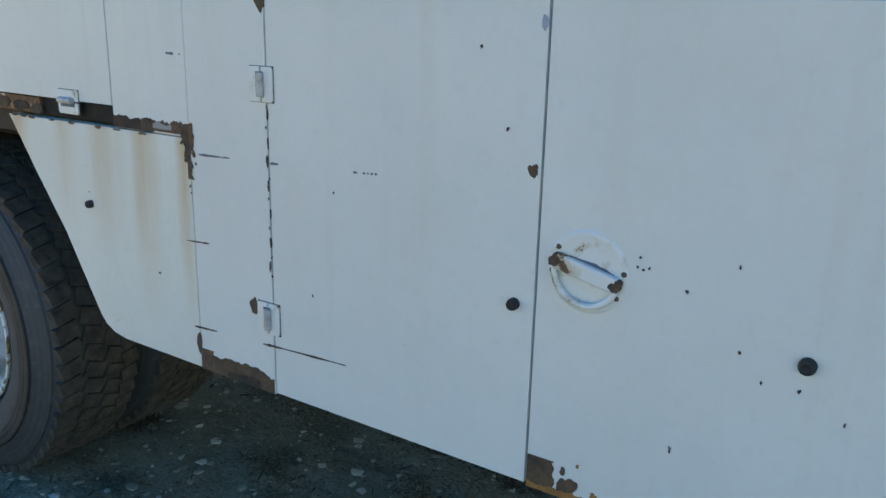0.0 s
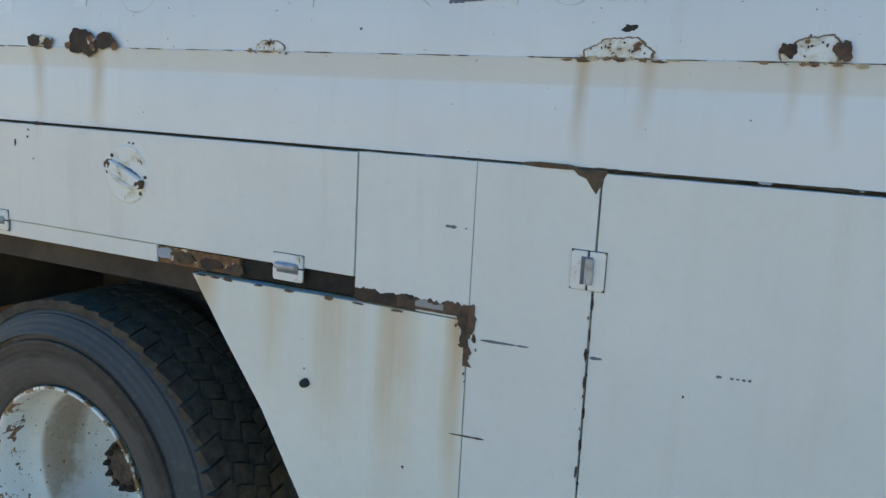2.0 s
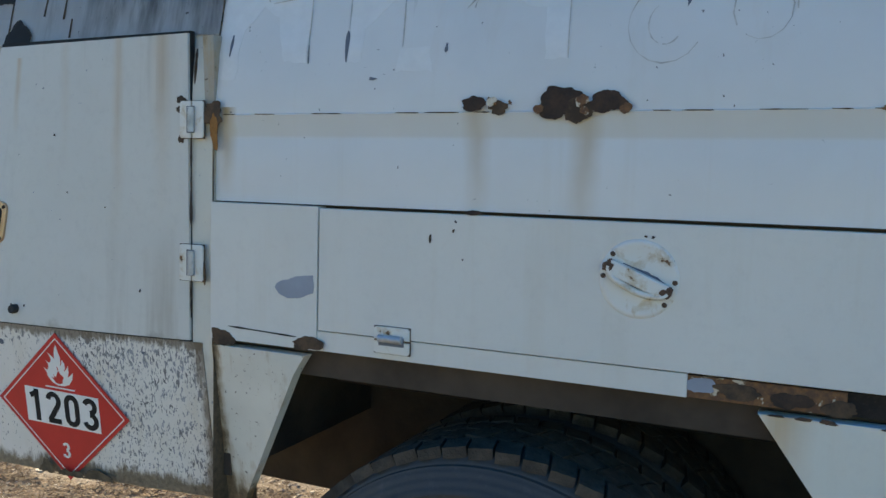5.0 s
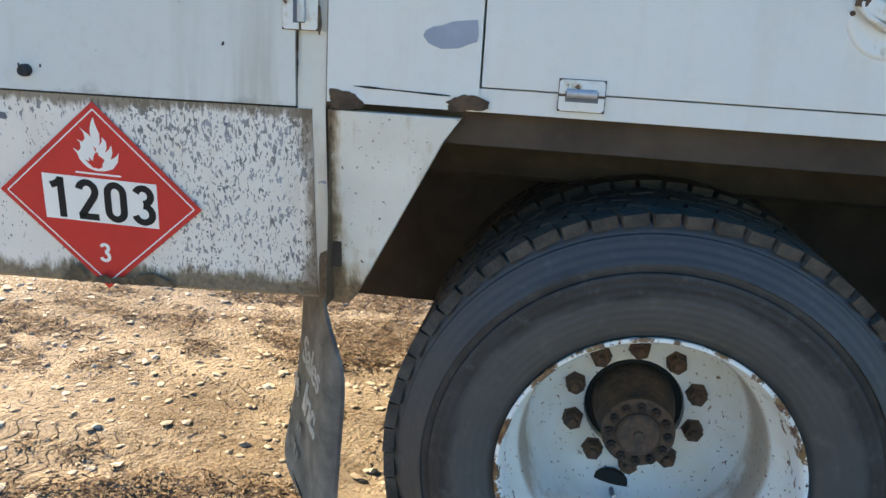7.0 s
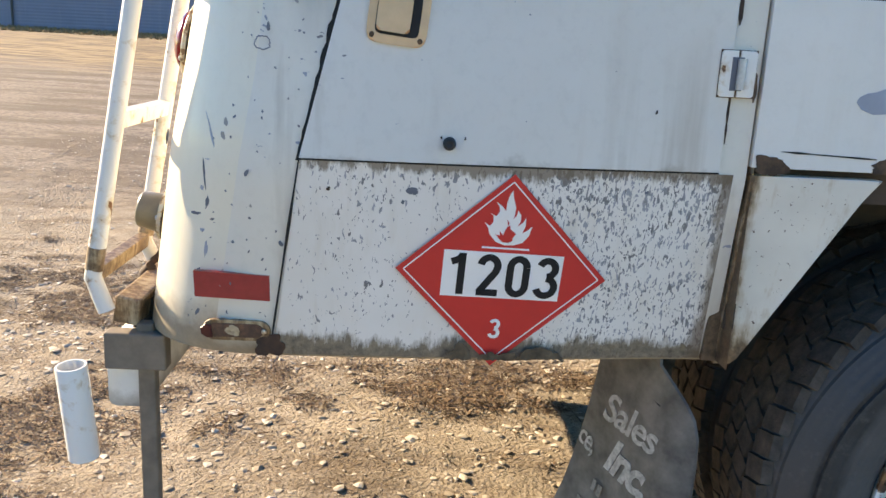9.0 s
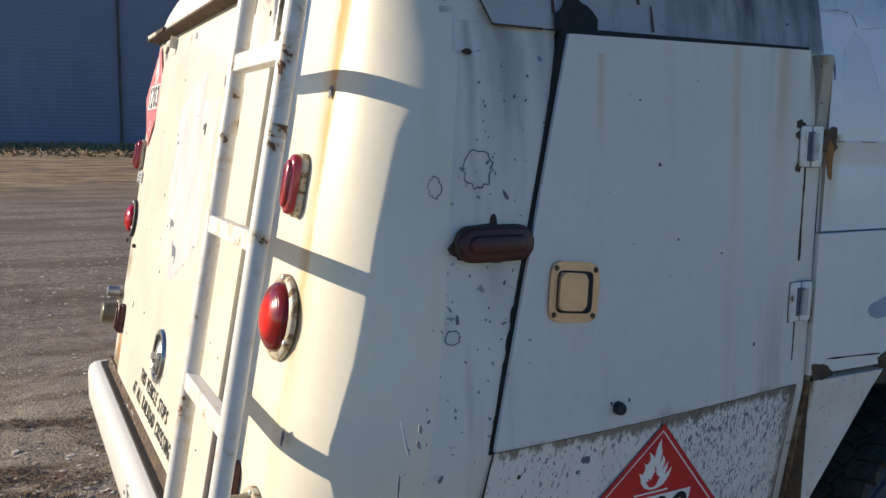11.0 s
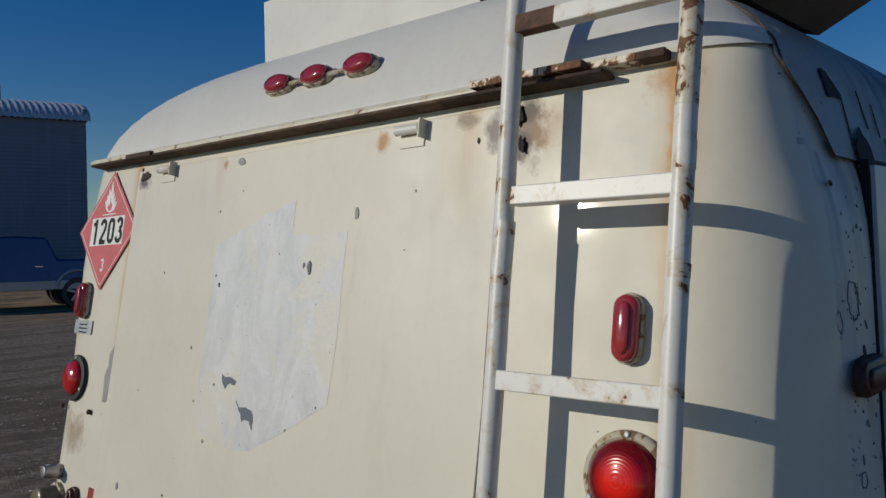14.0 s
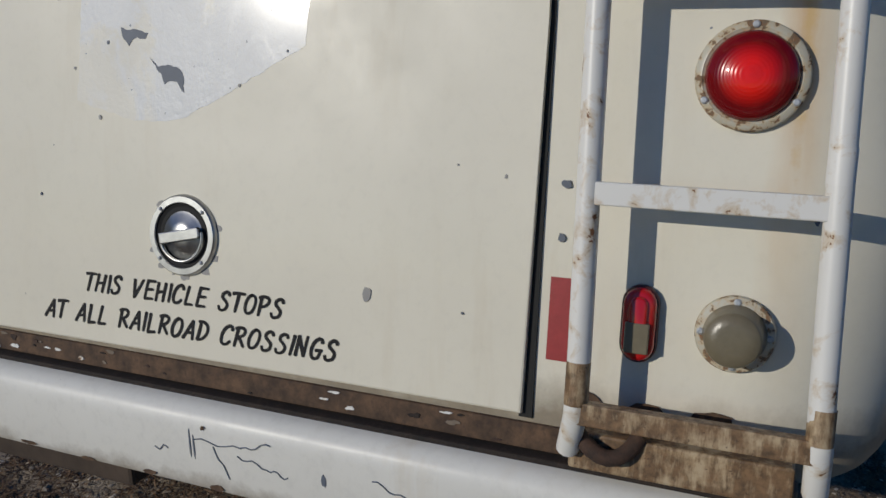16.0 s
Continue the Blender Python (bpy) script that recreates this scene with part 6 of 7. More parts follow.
# words under the latch
BRUSH = {"A": [[(0.0, 0.0), (0.31, 1.0)], [(0.31, 1.0), (0.47, 0.0)], [(0.09, 0.32), (0.44, 0.36)]],
         "C": [[(0.47, 0.80), (0.42, 0.95), (0.28, 1.0), (0.10, 0.80), (0.02, 0.45), (0.06, 0.12), (0.20, 0.0), (0.34, 0.04), (0.46, 0.20)]],
         "D": [[(0.06, 0.0), (0.08, 0.5), (0.08, 1.0)], [(-0.02, 0.98), (0.24, 0.97), (0.44, 0.76), (0.46, 0.40), (0.30, 0.10), (0.06, 0.0)]],
         "E": [[(0.06, 1.0), (0.04, 0.5), (0.03, 0.0)], [(0.05, 1.0), (0.46, 1.0)], [(0.05, 0.52), (0.38, 0.54)], [(0.03, 0.0), (0.44, 0.02)]],
         "G": [[(0.45, 0.82), (0.40, 0.96), (0.26, 1.0), (0.09, 0.80), (0.02, 0.45), (0.08, 0.10), (0.22, 0.0), (0.36, 0.08), (0.44, 0.42)], [(0.22, 0.42), (0.48, 0.44)]],
         "H": [[(0.04, 1.0), (0.03, 0.0)], [(0.42, 1.0), (0.40, 0.0)], [(0.03, 0.48), (0.42, 0.54)]],
         "I": [[(0.06, 1.0), (0.05, 0.0)]], "L": [[(0.06, 1.0), (0.04, 0.0)], [(0.04, 0.0), (0.40, 0.03)]],
         "N": [[(0.03, 0.0), (0.05, 1.0)], [(0.05, 1.0), (0.38, 0.0)], [(0.38, 0.0), (0.43, 1.0)]],
         "O": [[(0.26, 1.0), (0.10, 0.84), (0.02, 0.45), (0.08, 0.10), (0.22, 0.0), (0.40, 0.14), (0.48, 0.55), (0.42, 0.88), (0.26, 1.0), (0.18, 0.97)]],
         "P": [[(0.08, 1.0), (0.05, 0.0)], [(-0.03, 0.92), (0.16, 1.0), (0.38, 0.94), (0.45, 0.76), (0.34, 0.54), (0.10, 0.44)]],
         "R": [[(0.08, 1.0), (0.05, 0.0)], [(-0.03, 0.92), (0.16, 1.0), (0.36, 0.95), (0.42, 0.78), (0.32, 0.58), (0.10, 0.48)], [(0.18, 0.50), (0.47, 0.02)]],
         "S": [[(0.43, 0.84), (0.38, 0.96), (0.24, 1.0), (0.10, 0.86), (0.12, 0.68), (0.28, 0.52), (0.40, 0.34), (0.36, 0.10), (0.20, 0.0), (0.06, 0.04), (0.0, 0.20)]],
         "T": [[(-0.06, 0.96), (0.20, 0.99), (0.50, 0.98)], [(0.22, 1.0), (0.18, 0.0)]], "V": [[(0.0, 1.0), (0.12, 0.0)], [(0.12, 0.0), (0.46, 1.02)]]}


def hand_lettered(text, height, m, seed, length):
    """Brushed capitals set one by one, each a little askew, spread over length and centred."""
    rnd = random.Random(seed)
    row, at = [], 0.0
    for ch in text:
        if ch == " ":
            at += 0.52
            continue
        row.append((ch, at))
        at += (0.24 if ch == "I" else 0.66 if ch not in "LTE" else 0.60)
    wide = length / (at - 0.15)
    for ch, u in row:
        bm = bmesh.new()
        turn = pose(u * wide - length / 2, rnd.uniform(-0.0008, 0.0008), 0, 0, 0, rnd.uniform(-2.5, 2.5))
        for k, line in enumerate(BRUSH[ch]):
            line = [(q[0] * wide + 0.24 * (q[1] - 0.5) * height, (q[1] - 0.5) * height) for q in line]
            ribbon(bm, smooth_line(line, 4), height * 0.188 * rnd.uniform(0.92, 1.1), -0.0004 + 0.00008 * k, 0.0003 + 0.00008 * k, m @ turn, True, 0.22)
        part("letter", bm, M_INK, rear_door)


hand_lettered("THIS VEHICLE STOPS", 0.033, rear_at(1.160, 1.030, 0.0150, -0.2), 3, 0.438)
hand_lettered("AT ALL RAILROAD CROSSINGS", 0.034, rear_at(1.156, 0.971, 0.0150, 0.1), 4, 0.645)


def peg(y, z):
    """A stub hinge pin at the head of the door."""
    m = rear_at(y, z, 0.014)
    p = part("door_peg", prism(bmesh.new(), rect(-0.040, 0.026, -0.026, 0.0), 0, 0.003, m, 0.001), M_REAR, rear_door)
    part("peg_pin", sweep(bmesh.new(), [m @ Vector((-0.045, 0.008, 0.012)), m @ Vector((0.02, 0.008, 0.012))], 0.010, 12), M_FLAKE3, p, smooth=40)
    part("peg_plate", box(bmesh.new(), 0.024, 0.027, -0.012, 0.026, 0, 0.022, m=m), M_REAR, p)


peg(0.735, 2.000)
peg(1.665, 2.000)

# ---- lamps of the rear ----
def ring_lamp(y, z, r_ring, r_lens, tall, lens_mat, label, screws=3, flat=False, ring=None):
    m = rear_at(y, z, 0.002)
    b = part("tail_lamp", lathe(bmesh.new(), [(r_ring, 0), (r_ring, 0.006), (r_ring * 0.97, 0.009), (r_lens * 1.06, 0.011), (r_lens * 1.0, 0.008)], m, 48), ring or M_RING, truck, label, smooth=45)
    if flat:
        prof = [(r_lens * 1.15, 0.009), (r_lens * 1.06, tall * 0.4), (r_lens, tall * 0.92), (r_lens * 0.93, tall), (r_lens * 0.5, tall * 1.03)]
    else:
        prof = [(r_lens, 0.008)] + [(r_lens * math.cos(a), 0.010 + tall * math.sin(a)) for a in np.linspace(0.25, 1.45, 12)]
    part("lens", lathe(bmesh.new(), prof, m, 48), lens_mat, b, smooth=60)
    for k in range(screws):
        a = radians(90 + 360 / screws * k)
        rr = (r_ring + r_lens) / 2
        part("screw", lathe(bmesh.new(), [(0.005, 0.009), (0.005, 0.012), (0.003, 0.013)], m @ pose(rr * math.cos(a), rr * math.sin(a), 0), 10), M_WORNSTEEL, b)
    return b


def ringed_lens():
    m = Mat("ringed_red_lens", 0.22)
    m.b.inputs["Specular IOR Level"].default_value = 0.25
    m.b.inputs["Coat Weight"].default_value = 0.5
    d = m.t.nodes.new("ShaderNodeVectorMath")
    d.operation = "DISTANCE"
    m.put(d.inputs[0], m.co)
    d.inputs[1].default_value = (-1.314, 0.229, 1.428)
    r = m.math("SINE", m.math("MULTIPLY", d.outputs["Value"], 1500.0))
    # bright red centre: the sun's glow in the lens, put into the colour
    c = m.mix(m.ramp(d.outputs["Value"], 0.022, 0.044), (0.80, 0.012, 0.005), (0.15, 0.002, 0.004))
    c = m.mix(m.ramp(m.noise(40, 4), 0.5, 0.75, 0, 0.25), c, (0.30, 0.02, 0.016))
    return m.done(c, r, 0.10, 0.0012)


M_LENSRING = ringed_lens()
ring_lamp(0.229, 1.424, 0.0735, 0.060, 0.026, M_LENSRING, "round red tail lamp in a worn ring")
ring_lamp(2.072, 1.421, 0.068, 0.050, 0.024, M_LENS, "round red tail lamp in a black ring", ring=M_STOP)
ring_lamp(0.220, 1.081, 0.0535, 0.037, 0.056, M_AMBERWHITE, "clear reversing lamp in a worn ring", 4, True)
ring_lamp(2.085, 1.072, 0.050, 0.037, 0.060, M_AMBERWHITE, "clear reversing lamp in a worn ring", 4, True)
ring_lamp(2.09, 1.150, 0.022, 0.018, 0.05, M_STEEL, "steel socket stub", 0, True)
marker(rear_at(0.240, 1.645, 0.002), 0.042, 0.104, M_LENSDULL, truck, M_RING, "upright red oval lamp with faded lens", 0.026)
marker(rear_at(2.080, 1.648, 0.002), 0.042, 0.104, M_LENSDULL, truck, M_RING, "upright red oval lamp with faded lens", 0.026)
broken = marker(rear_at(0.349, 1.080, 0.002), 0.047, 0.106, M_LENS, truck, M_LENSDARK, "red marker lamp with a broken lens", 0.022)
part("bulb_plate", box(bmesh.new(), -0.017, 0.017, -0.040, 0.004, 0.020, 0.0290, 0.002, m=rear_at(0.349, 1.080, 0.002)), M_AMBERWHITE, broken, "bare pale inside of the lamp")
marker(rear_at(1.972, 1.075, 0.002), 0.038, 0.10, M_LENSDARK, truck, M_LENSDARK, "red marker lamp stained with rust", 0.022)
rear_panel("reflective_tape", rrect(0.430, 0.484, 1.008, 1.132), M_TAPE, 0.002, 0.0032, "red reflective tape strip")
rear_panel("reflective_tape", rrect(1.858, 1.896, 1.004, 1.138), M_TAPE, 0.002, 0.0032, "red reflective tape strip")
plate = rear_panel("maker_plate", rrect(2.020, 2.130, 1.550, 1.590), M_WORNSTEEL, 0.002, 0.004, "small worn metal plate")
for k in range(3):
    rear_panel("plate_bar", rrect(2.05, 2.10, 1.553 + 0.011 * k, 1.557 + 0.011 * k), M_INK, 0.004, 0.0045, parent=plate)
for y in (2.13, 1.955):
    part("bolt", lathe(bmesh.new(), [(0.008, 0), (0.008, 0.008), (0.004, 0.01)], rear_at(y, 1.335, 0.002), 6), M_DARKRUST, truck)
placard(rear_at(2.010, 1.857, 0.004, 1) @ Matrix.Diagonal((0.93, 0.93, 1, 1)), truck, M_FADED, label="sun-faded red flammable placard reading 1203 and 3")

# ---- bumper, sill and brackets ----
bumper = part("bumper", prism(bmesh.new(), [(-1.440, 0.700), (-1.451, 0.704), (-1.455, 0.716), (-1.455, 0.815), (-1.451, 0.836), (-1.441, 0.850), (-1.424, 0.857), (-1.385, 0.858), (-1.385, 0.700)], -2.26, -0.13, Matrix(((1, 0, 0, 0), (0, 0, -1, 0), (0, 1, 0, 0), (0, 0, 0, 1)))), M_BUMPER, truck, "white steel bumper stained along its lower edge", smooth=35)
part("bumper_tread", box(bmesh.new(), -1.412, -1.32, 0.16, 2.22, 0.845, 0.866, 0.003), M_BLACKRUST_SHADE, truck)
for k, (y, z, w, h) in enumerate(((1.10, 0.79, 0.003, 0.06), (1.092, 0.785, 0.003, 0.05), (0.83, 0.775, 0.008, 0.025), (1.20, 0.712, 0.03, 0.01), (1.35, 0.708, 0.03, 0.008), (1.05, 0.712, 0.03, 0.012), (1.5, 0.712, 0.04, 0.008), (1.07, 0.825, 0.008, 0.008))):
    part("paint_chip", prism(bmesh.new(), rough_outline(w, h, 620 + k, 12), 0, 0.001, Matrix(((0, 0, -1, -1.4552), (-1, 0, 0, y), (0, 1, 0, z), (0, 0, 0, 1)))), M_PRIMER_SHADE if k < 3 else M_SILL, bumper)
for k, (y, z, dy, dz) in enumerate(((1.09, 0.80, -0.10, 0.0), (0.99, 0.80, -0.06, 0.02), (1.05, 0.79, -0.03, -0.05), (1.0, 0.785, -0.06, -0.012), (0.94, 0.773, -0.04, -0.01), (1.15, 0.775, 0.03, -0.01), (0.74, 0.795, -0.06, -0.02))):
    line = [Vector((-1.456, y + dy * t, z + dz * t + 0.004 * math.sin(9 * t + k))) for t in np.linspace(0, 1, 7)]
    part("crack", sweep(bmesh.new(), line, 0.0012, 5), M_PRIMER_SHADE, bumper)
part("steel_tube", lathe(lathe(bmesh.new(), [(0.030, -0.10), (0.030, 0.098), (0.029, 0.10), (0.025, 0.10), (0.025, -0.09)], pose(-1.50, 0.085, 0.705, 4, -3, 0), 24, cap=True), [(0.026, -0.10), (0.004, -0.10)], pose(-1.50, 0.085, 0.705, 4, -3, 0), 24), M_FLAKE3, truck, "short white steel tube chipped to rust", smooth=40)
part("bracket_leg", box(bmesh.new(), -1.392, -1.358, 0.12, 0.15, 0.41, 0.88, 0.004), M_UNDERTAN, truck)
part("bracket_arm", box(bmesh.new(), -1.45, -1.33, 0.10, 0.14, 0.79, 0.865, 0.004), M_UNDERTAN, truck)

# ---- ladder ----
OFF = 0.095


def lad(y, z, off=OFF):
    return rear_at(y, z, off).translation


LY, RY = 0.413, 0.120
ladder = part("ladder_rail", sweep(bmesh.new(), [lad(LY + 0.015, 0.90, 0.06)] + bend(lad(LY, 0.96), lad(LY, 0.99), lad(LY, 1.05), 3) + [lad(LY + 0.01, 1.6), lad(LY + 0.03, 2.12)] + bend(lad(LY + 0.035, 2.38), lad(LY + 0.05, 2.60), Vector((-0.93, 0.72, 2.60)), 8), 0.0165, 14), M_LADDER, truck, "white ladder rail with flaking paint", smooth=50)
lad_r = part("ladder_rail", sweep(bmesh.new(), [lad(RY - 0.017, 0.90, 0.06)] + bend(lad(RY - 0.015, 0.96), lad(RY - 0.014, 0.99), lad(RY - 0.012, 1.05), 3) + [lad(RY - 0.004, 1.4), lad(RY, 1.6), lad(RY + 0.003, 2.12), lad(RY + 0.003, 2.46)] + bend(lad(RY, 2.50), lad(RY - 0.02, 2.62), Vector((-1.09, 0.06, 2.60)), 8)[1:] + bend(Vector((-1.07, 0.05, 2.57)), Vector((-1.01, 0.035, 2.52)), Vector((-0.996, 0.035, 2.36)), 6) + [Vector((-0.984, 0.035, 2.262))], 0.0165, 14), M_LADDER, truck, "white ladder rail with rusted stretches", smooth=50)
for k, z in enumerate((2.130, 1.840, 1.550, 1.262, 0.965)):
    y0, y1 = (LY + 0.025 if z > 2 else LY), RY - (0.012 if z < 1 else 0.007 if z < 1.3 else 0)
    mid = (y0 + y1) / 2
    bm = box(bmesh.new(), -(y0 - y1) / 2, (y0 - y1) / 2, -0.0155, 0.0155, -0.012, 0.012, 0.002, m=rear_at(mid, z, OFF))
    part("rung", bm, M_DIRTY if z < 1 else M_LADDER, truck, "rust-streaked bottom rung" if z < 1 else "")
for y0, y1 in ((0.36, 0.45),):
    part("rust_sleeve", box(bmesh.new(), -(y1 - y0) / 2, (y1 - y0) / 2, -0.016, 0.016, -0.0125, 0.0125, 0.002, m=rear_at(0.40, 2.130, OFF)), M_RUST, truck)
# rusted stretches of the rails
for y, z0, z1, mt in ((LY + 0.031, 2.15, 2.22, M_FLAKE), (LY + 0.033, 2.24, 2.37, M_RUST), (RY + 0.002, 1.95, 2.10, M_FLAKE4), (RY, 1.71, 1.73, M_FLAKE2), (RY - 0.006, 1.29, 1.335, M_FLAKE), (RY + 0.002, 2.20, 2.27, M_FLAKE4), (RY + 0.001, 1.86, 1.90, M_FLAKE), (LY + 0.014, 1.70, 1.80, M_FLAKE), (LY, 0.975, 1.035, M_DIRTY), (RY - 0.014, 0.975, 1.02, M_DIRTY)):
    part("rail_rust", sweep(bmesh.new(), [lad(y, z0), lad(y, (z0 + z1) / 2), lad(y, z1)], 0.0169, 14), mt, truck, smooth=60)
part("ladder_foot", box(bmesh.new(), -0.15, 0.15, -0.035, 0.02, -0.005, 0.045, 0.004, m=rear_at(0.278, 0.905, 0.01)), M_DIRTY, truck, "grimy ladder foot plate")
part("tow_eye", sweep(bmesh.new(), [lad(0.42, 0.93, 0.04)] + bend(lad(0.42, 0.93, 0.06), lad(0.36, 0.87, 0.09), lad(0.33, 0.93, 0.05), 8), 0.012, 10), M_DARKRUST, truck, smooth=50)

# ---- roof cap, gutter and roof fittings ----
def skirt_edge(z):
    return float(np.interp(z, [1.905, 1.95, 2.06], [-1.022, -1.043, -1.115]))


def wrap_edge(z):
    """Rear edge of the sheet that wraps the roof, rising forward of the corner and over the dome."""
    return skirt_edge(z) if z < 2.06 else float(np.interp(z, [2.06, 2.12, 2.20, 2.27, 2.332], [-1.115, -1.085, -1.0, -0.91, -0.80]))


bm = bmesh.new()
prev = None
for z in list(np.linspace(1.905, 2.06, 7)) + [2.08, 2.10, 2.12, 2.14, 2.16, 2.175, 2.19, 2.21, 2.24, 2.265, 2.285, 2.305]:
    up = 0.0 if z < 2.065 else 0.004
    row = [bm.verts.new((x, corner_y(x, z, 0.0072), z + up)) for x in sorted([wrap_edge(z) + 0.022 * i for i in range(12)] + list(np.linspace(wrap_edge(z) + 0.27, -0.266, 5)))]
    if prev:
        for k in range(16):
            bm.faces.new((prev[k], prev[k + 1], row[k + 1], row[k]))
    prev = row
bmesh.ops.solidify(bm, geom=bm.faces[:], thickness=0.0015)
part("cap_skirt", bm, M_CAPSIDE, truck, "grimy blue-grey roof skirt with torn spots", smooth=40)
bm = bmesh.new()
cap_levels = [(z, inset(z) - 0.005, float(np.interp(z, [a for a, _, _ in LEVELS], [c for _, _, c in LEVELS])) - 0.005) for z in (2.070, 2.10, 2.14, 2.175, 2.21, 2.24, 2.265, 2.285, 2.305, 2.32, 2.332)]
loft(bm, [[(x, y, z + 0.004) for x, y in tail_outline(z, d, e, -0.272)] for z, d, e in cap_levels], close=True)
part("roof_cap", bm, M_CAP, truck, "dull white domed roof cap", smooth=50)
gutter_path = [(x, y) for x, y in tail_outline(2.072, inset(2.072) - 0.004, -0.004, -1.0)]
bm = bmesh.new()
rows = []
near = [(x, y) for x, y in gutter_path if 0.155 < y < 2.18]
for (x, y) in near:
    lip = 0.045 if y > 0.34 else 0.045 * max(0.1, (y - 0.15) / 0.19)
    rows.append([bm.verts.new(p) for p in ((x + 0.004, y, 2.084), (x - lip, y, 2.070), (x - lip, y, 2.060), (x + 0.004, y, 2.057))])
for a, b in zip(rows, rows[1:]):
    for k in range(4):
        bm.faces.new((a[k], a[(k + 1) % 4], b[(k + 1) % 4], b[k]))
bm.faces.new(rows[0]), bm.faces.new(rows[-1][::-1])
bmesh.ops.recalc_face_normals(bm, faces=bm.faces)
part("gutter", bm, M_GUTTER, truck, "cream drip gutter with rusted paint")
# rust-dark strips that paint the shadow line under the gutter
for u0, u1, mt in ((0.30, 0.66, M_DARKRUST), (0.66, 1.10, M_SILL), (1.10, 1.62, M_SILL), (1.62, 2.10, M_DARKRUST)):
    part("gutter_underside", box(bmesh.new(), -(u1 - u0) / 2, (u1 - u0) / 2, -0.007, 0.0, -0.02, 0.042, 0.002, m=rear_at((u0 + u1) / 2, 2.053, 0.002)), mt, truck)
for k, (y, w, mt) in enumerate(((0.50, 0.15, M_FLAKE4), (0.38, 0.09, M_FLAKE2), (0.29, 0.09, M_FLAKE4), (0.22, 0.05, M_DARKRUST), (1.80, 0.14, M_DARKRUST))):
    part("gutter_rust", box(bmesh.new(), -w / 2, w / 2, -0.008, 0.006, -0.02, 0.0462 if y > 0.3 else 0.03, 0.002, m=rear_at(y, 2.066 if y < 1 else 2.054, 0.004)), mt, truck)
part("skirt_bead", sweep(bmesh.new(), [(wrap_edge(z), corner_y(wrap_edge(z), z, 0.009), z + (0.004 if z > 2.065 else 0)) for z in (2.285, 2.24, 2.20, 2.16, 2.12, 2.08, 2.04, 2.0, 1.96, 1.93, 1.905)] + [(-0.93, inset(1.905) - 0.009, 1.904)], 0.0017, 6), M_SILL, truck)
for k, pts in enumerate(([(-0.970, 2.052), (-0.955, 2.058), (-0.939, 2.054), (-0.918, 2.034), (-0.900, 2.016), (-0.905, 2.008), (-0.940, 2.010), (-0.975, 2.007), (-0.970, 2.030)],
                         [(-0.882, 1.958), (-0.866, 1.966), (-0.853, 1.954), (-0.835, 1.944), (-0.818, 1.927), (-0.822, 1.908), (-0.835, 1.900), (-0.862, 1.888), (-0.890, 1.902), (-0.912, 1.902), (-0.905, 1.930), (-0.890, 1.942)])):
    bm = prism(bmesh.new(), torn(pts, 640 + k, 0.006, 0.0015), -0.001, 0.0006, side_at(0, 0, 0))
    for v in bm.verts:
        v.co.y = corner_y(v.co.x, v.co.z, 0.0102) - (0.004 if k else 0) + v.co.y
    part("torn_hole", bm, M_BLACK, truck)
scratch(-0.93, 1.9065, -0.60, 1.9075, 0.013, M_BLACK, out=0.0125)
scratch(-0.61, 1.9075, -0.30, 1.9085, 0.010, M_BLACK, out=0.0125)
for x, z0, z1 in ((-0.905, 2.01, 1.93), (-0.793, 2.04, 1.97), (-0.728, 2.022, 1.96), (-0.850, 1.885, 1.80), (-0.70, 1.96, 1.915)):
    bm = prism(bmesh.new(), [(x - 0.001, z0), (x + 0.0015, z0), (x + 0.003, z1), (x - 0.002, z1)], -0.001, 0.0006, side_at(0, 0, 0))
    for v in bm.verts:
        v.co.y = corner_y(v.co.x, v.co.z, 0.0100 if z1 > 1.9 else 0.0115) + v.co.y
    part("dirt_run", bm, M_SILL, truck)

for k, y in enumerate((1.246, 1.104, 0.952)):
    m = rear_at(y, 2.182, 0) @ pose(0, 0, -0.022, -14, 0, 0)
    b = part("roof_marker", prism(bmesh.new(), oval(0.105, 0.050, 24, 0.8), -0.01, 0.020, m, 0.004), M_RING, truck, "red roof marker lamp on a cream base", smooth=50)
    part("lens", lathe(bmesh.new(), [(0.045, 0.020), (0.046, 0.028), (0.038, 0.034), (0.030, 0.036), (0.028, 0.034), (0.012, 0.037)], m, 28, sy=0.52), M_LENSDULL, b, smooth=50)
part("marker_conduit", sweep(bmesh.new(), [rear_at(y, 2.182, -0.005).translation for y in (1.25, 0.95)], 0.006, 8), M_RING, truck)

# coaming round the roof hatches
CX, CY0, CY1, CZ = -0.945, 0.775, 1.585, 2.515
coam = part("coaming", box(box(box(bmesh.new(), CX, CX + 0.012, CY0, CY1, 2.28, CZ - 0.012, 0.003), CX + 0.012, 4.4, CY0, CY0 + 0.012, 2.28, CZ - 0.004, 0.003), CX + 0.012, 4.4, CY1 - 0.012, CY1, 2.28, CZ - 0.012, 0.003), M_CAP, truck, "white sheet-metal coaming round the roof hatches")
part("coaming_gusset", prism(bmesh.new(), torn([(-0.02, 0.0), (0.03, 0.0), (0.055, 0.05), (0.045, 0.09), (0.09, 0.13), (0.05, 0.185), (0.0, 0.21), (-0.02, 0.20)], 77, 0.012, 0.004), 0, 0.004, Matrix(((1, 0, 0, CX + 0.01), (0, 0, -1, CY0 - 0.004), (0, 1, 0, 2.31), (0, 0, 0, 1)))), M_DARKRUST, truck, "dark rusted gusset plate")
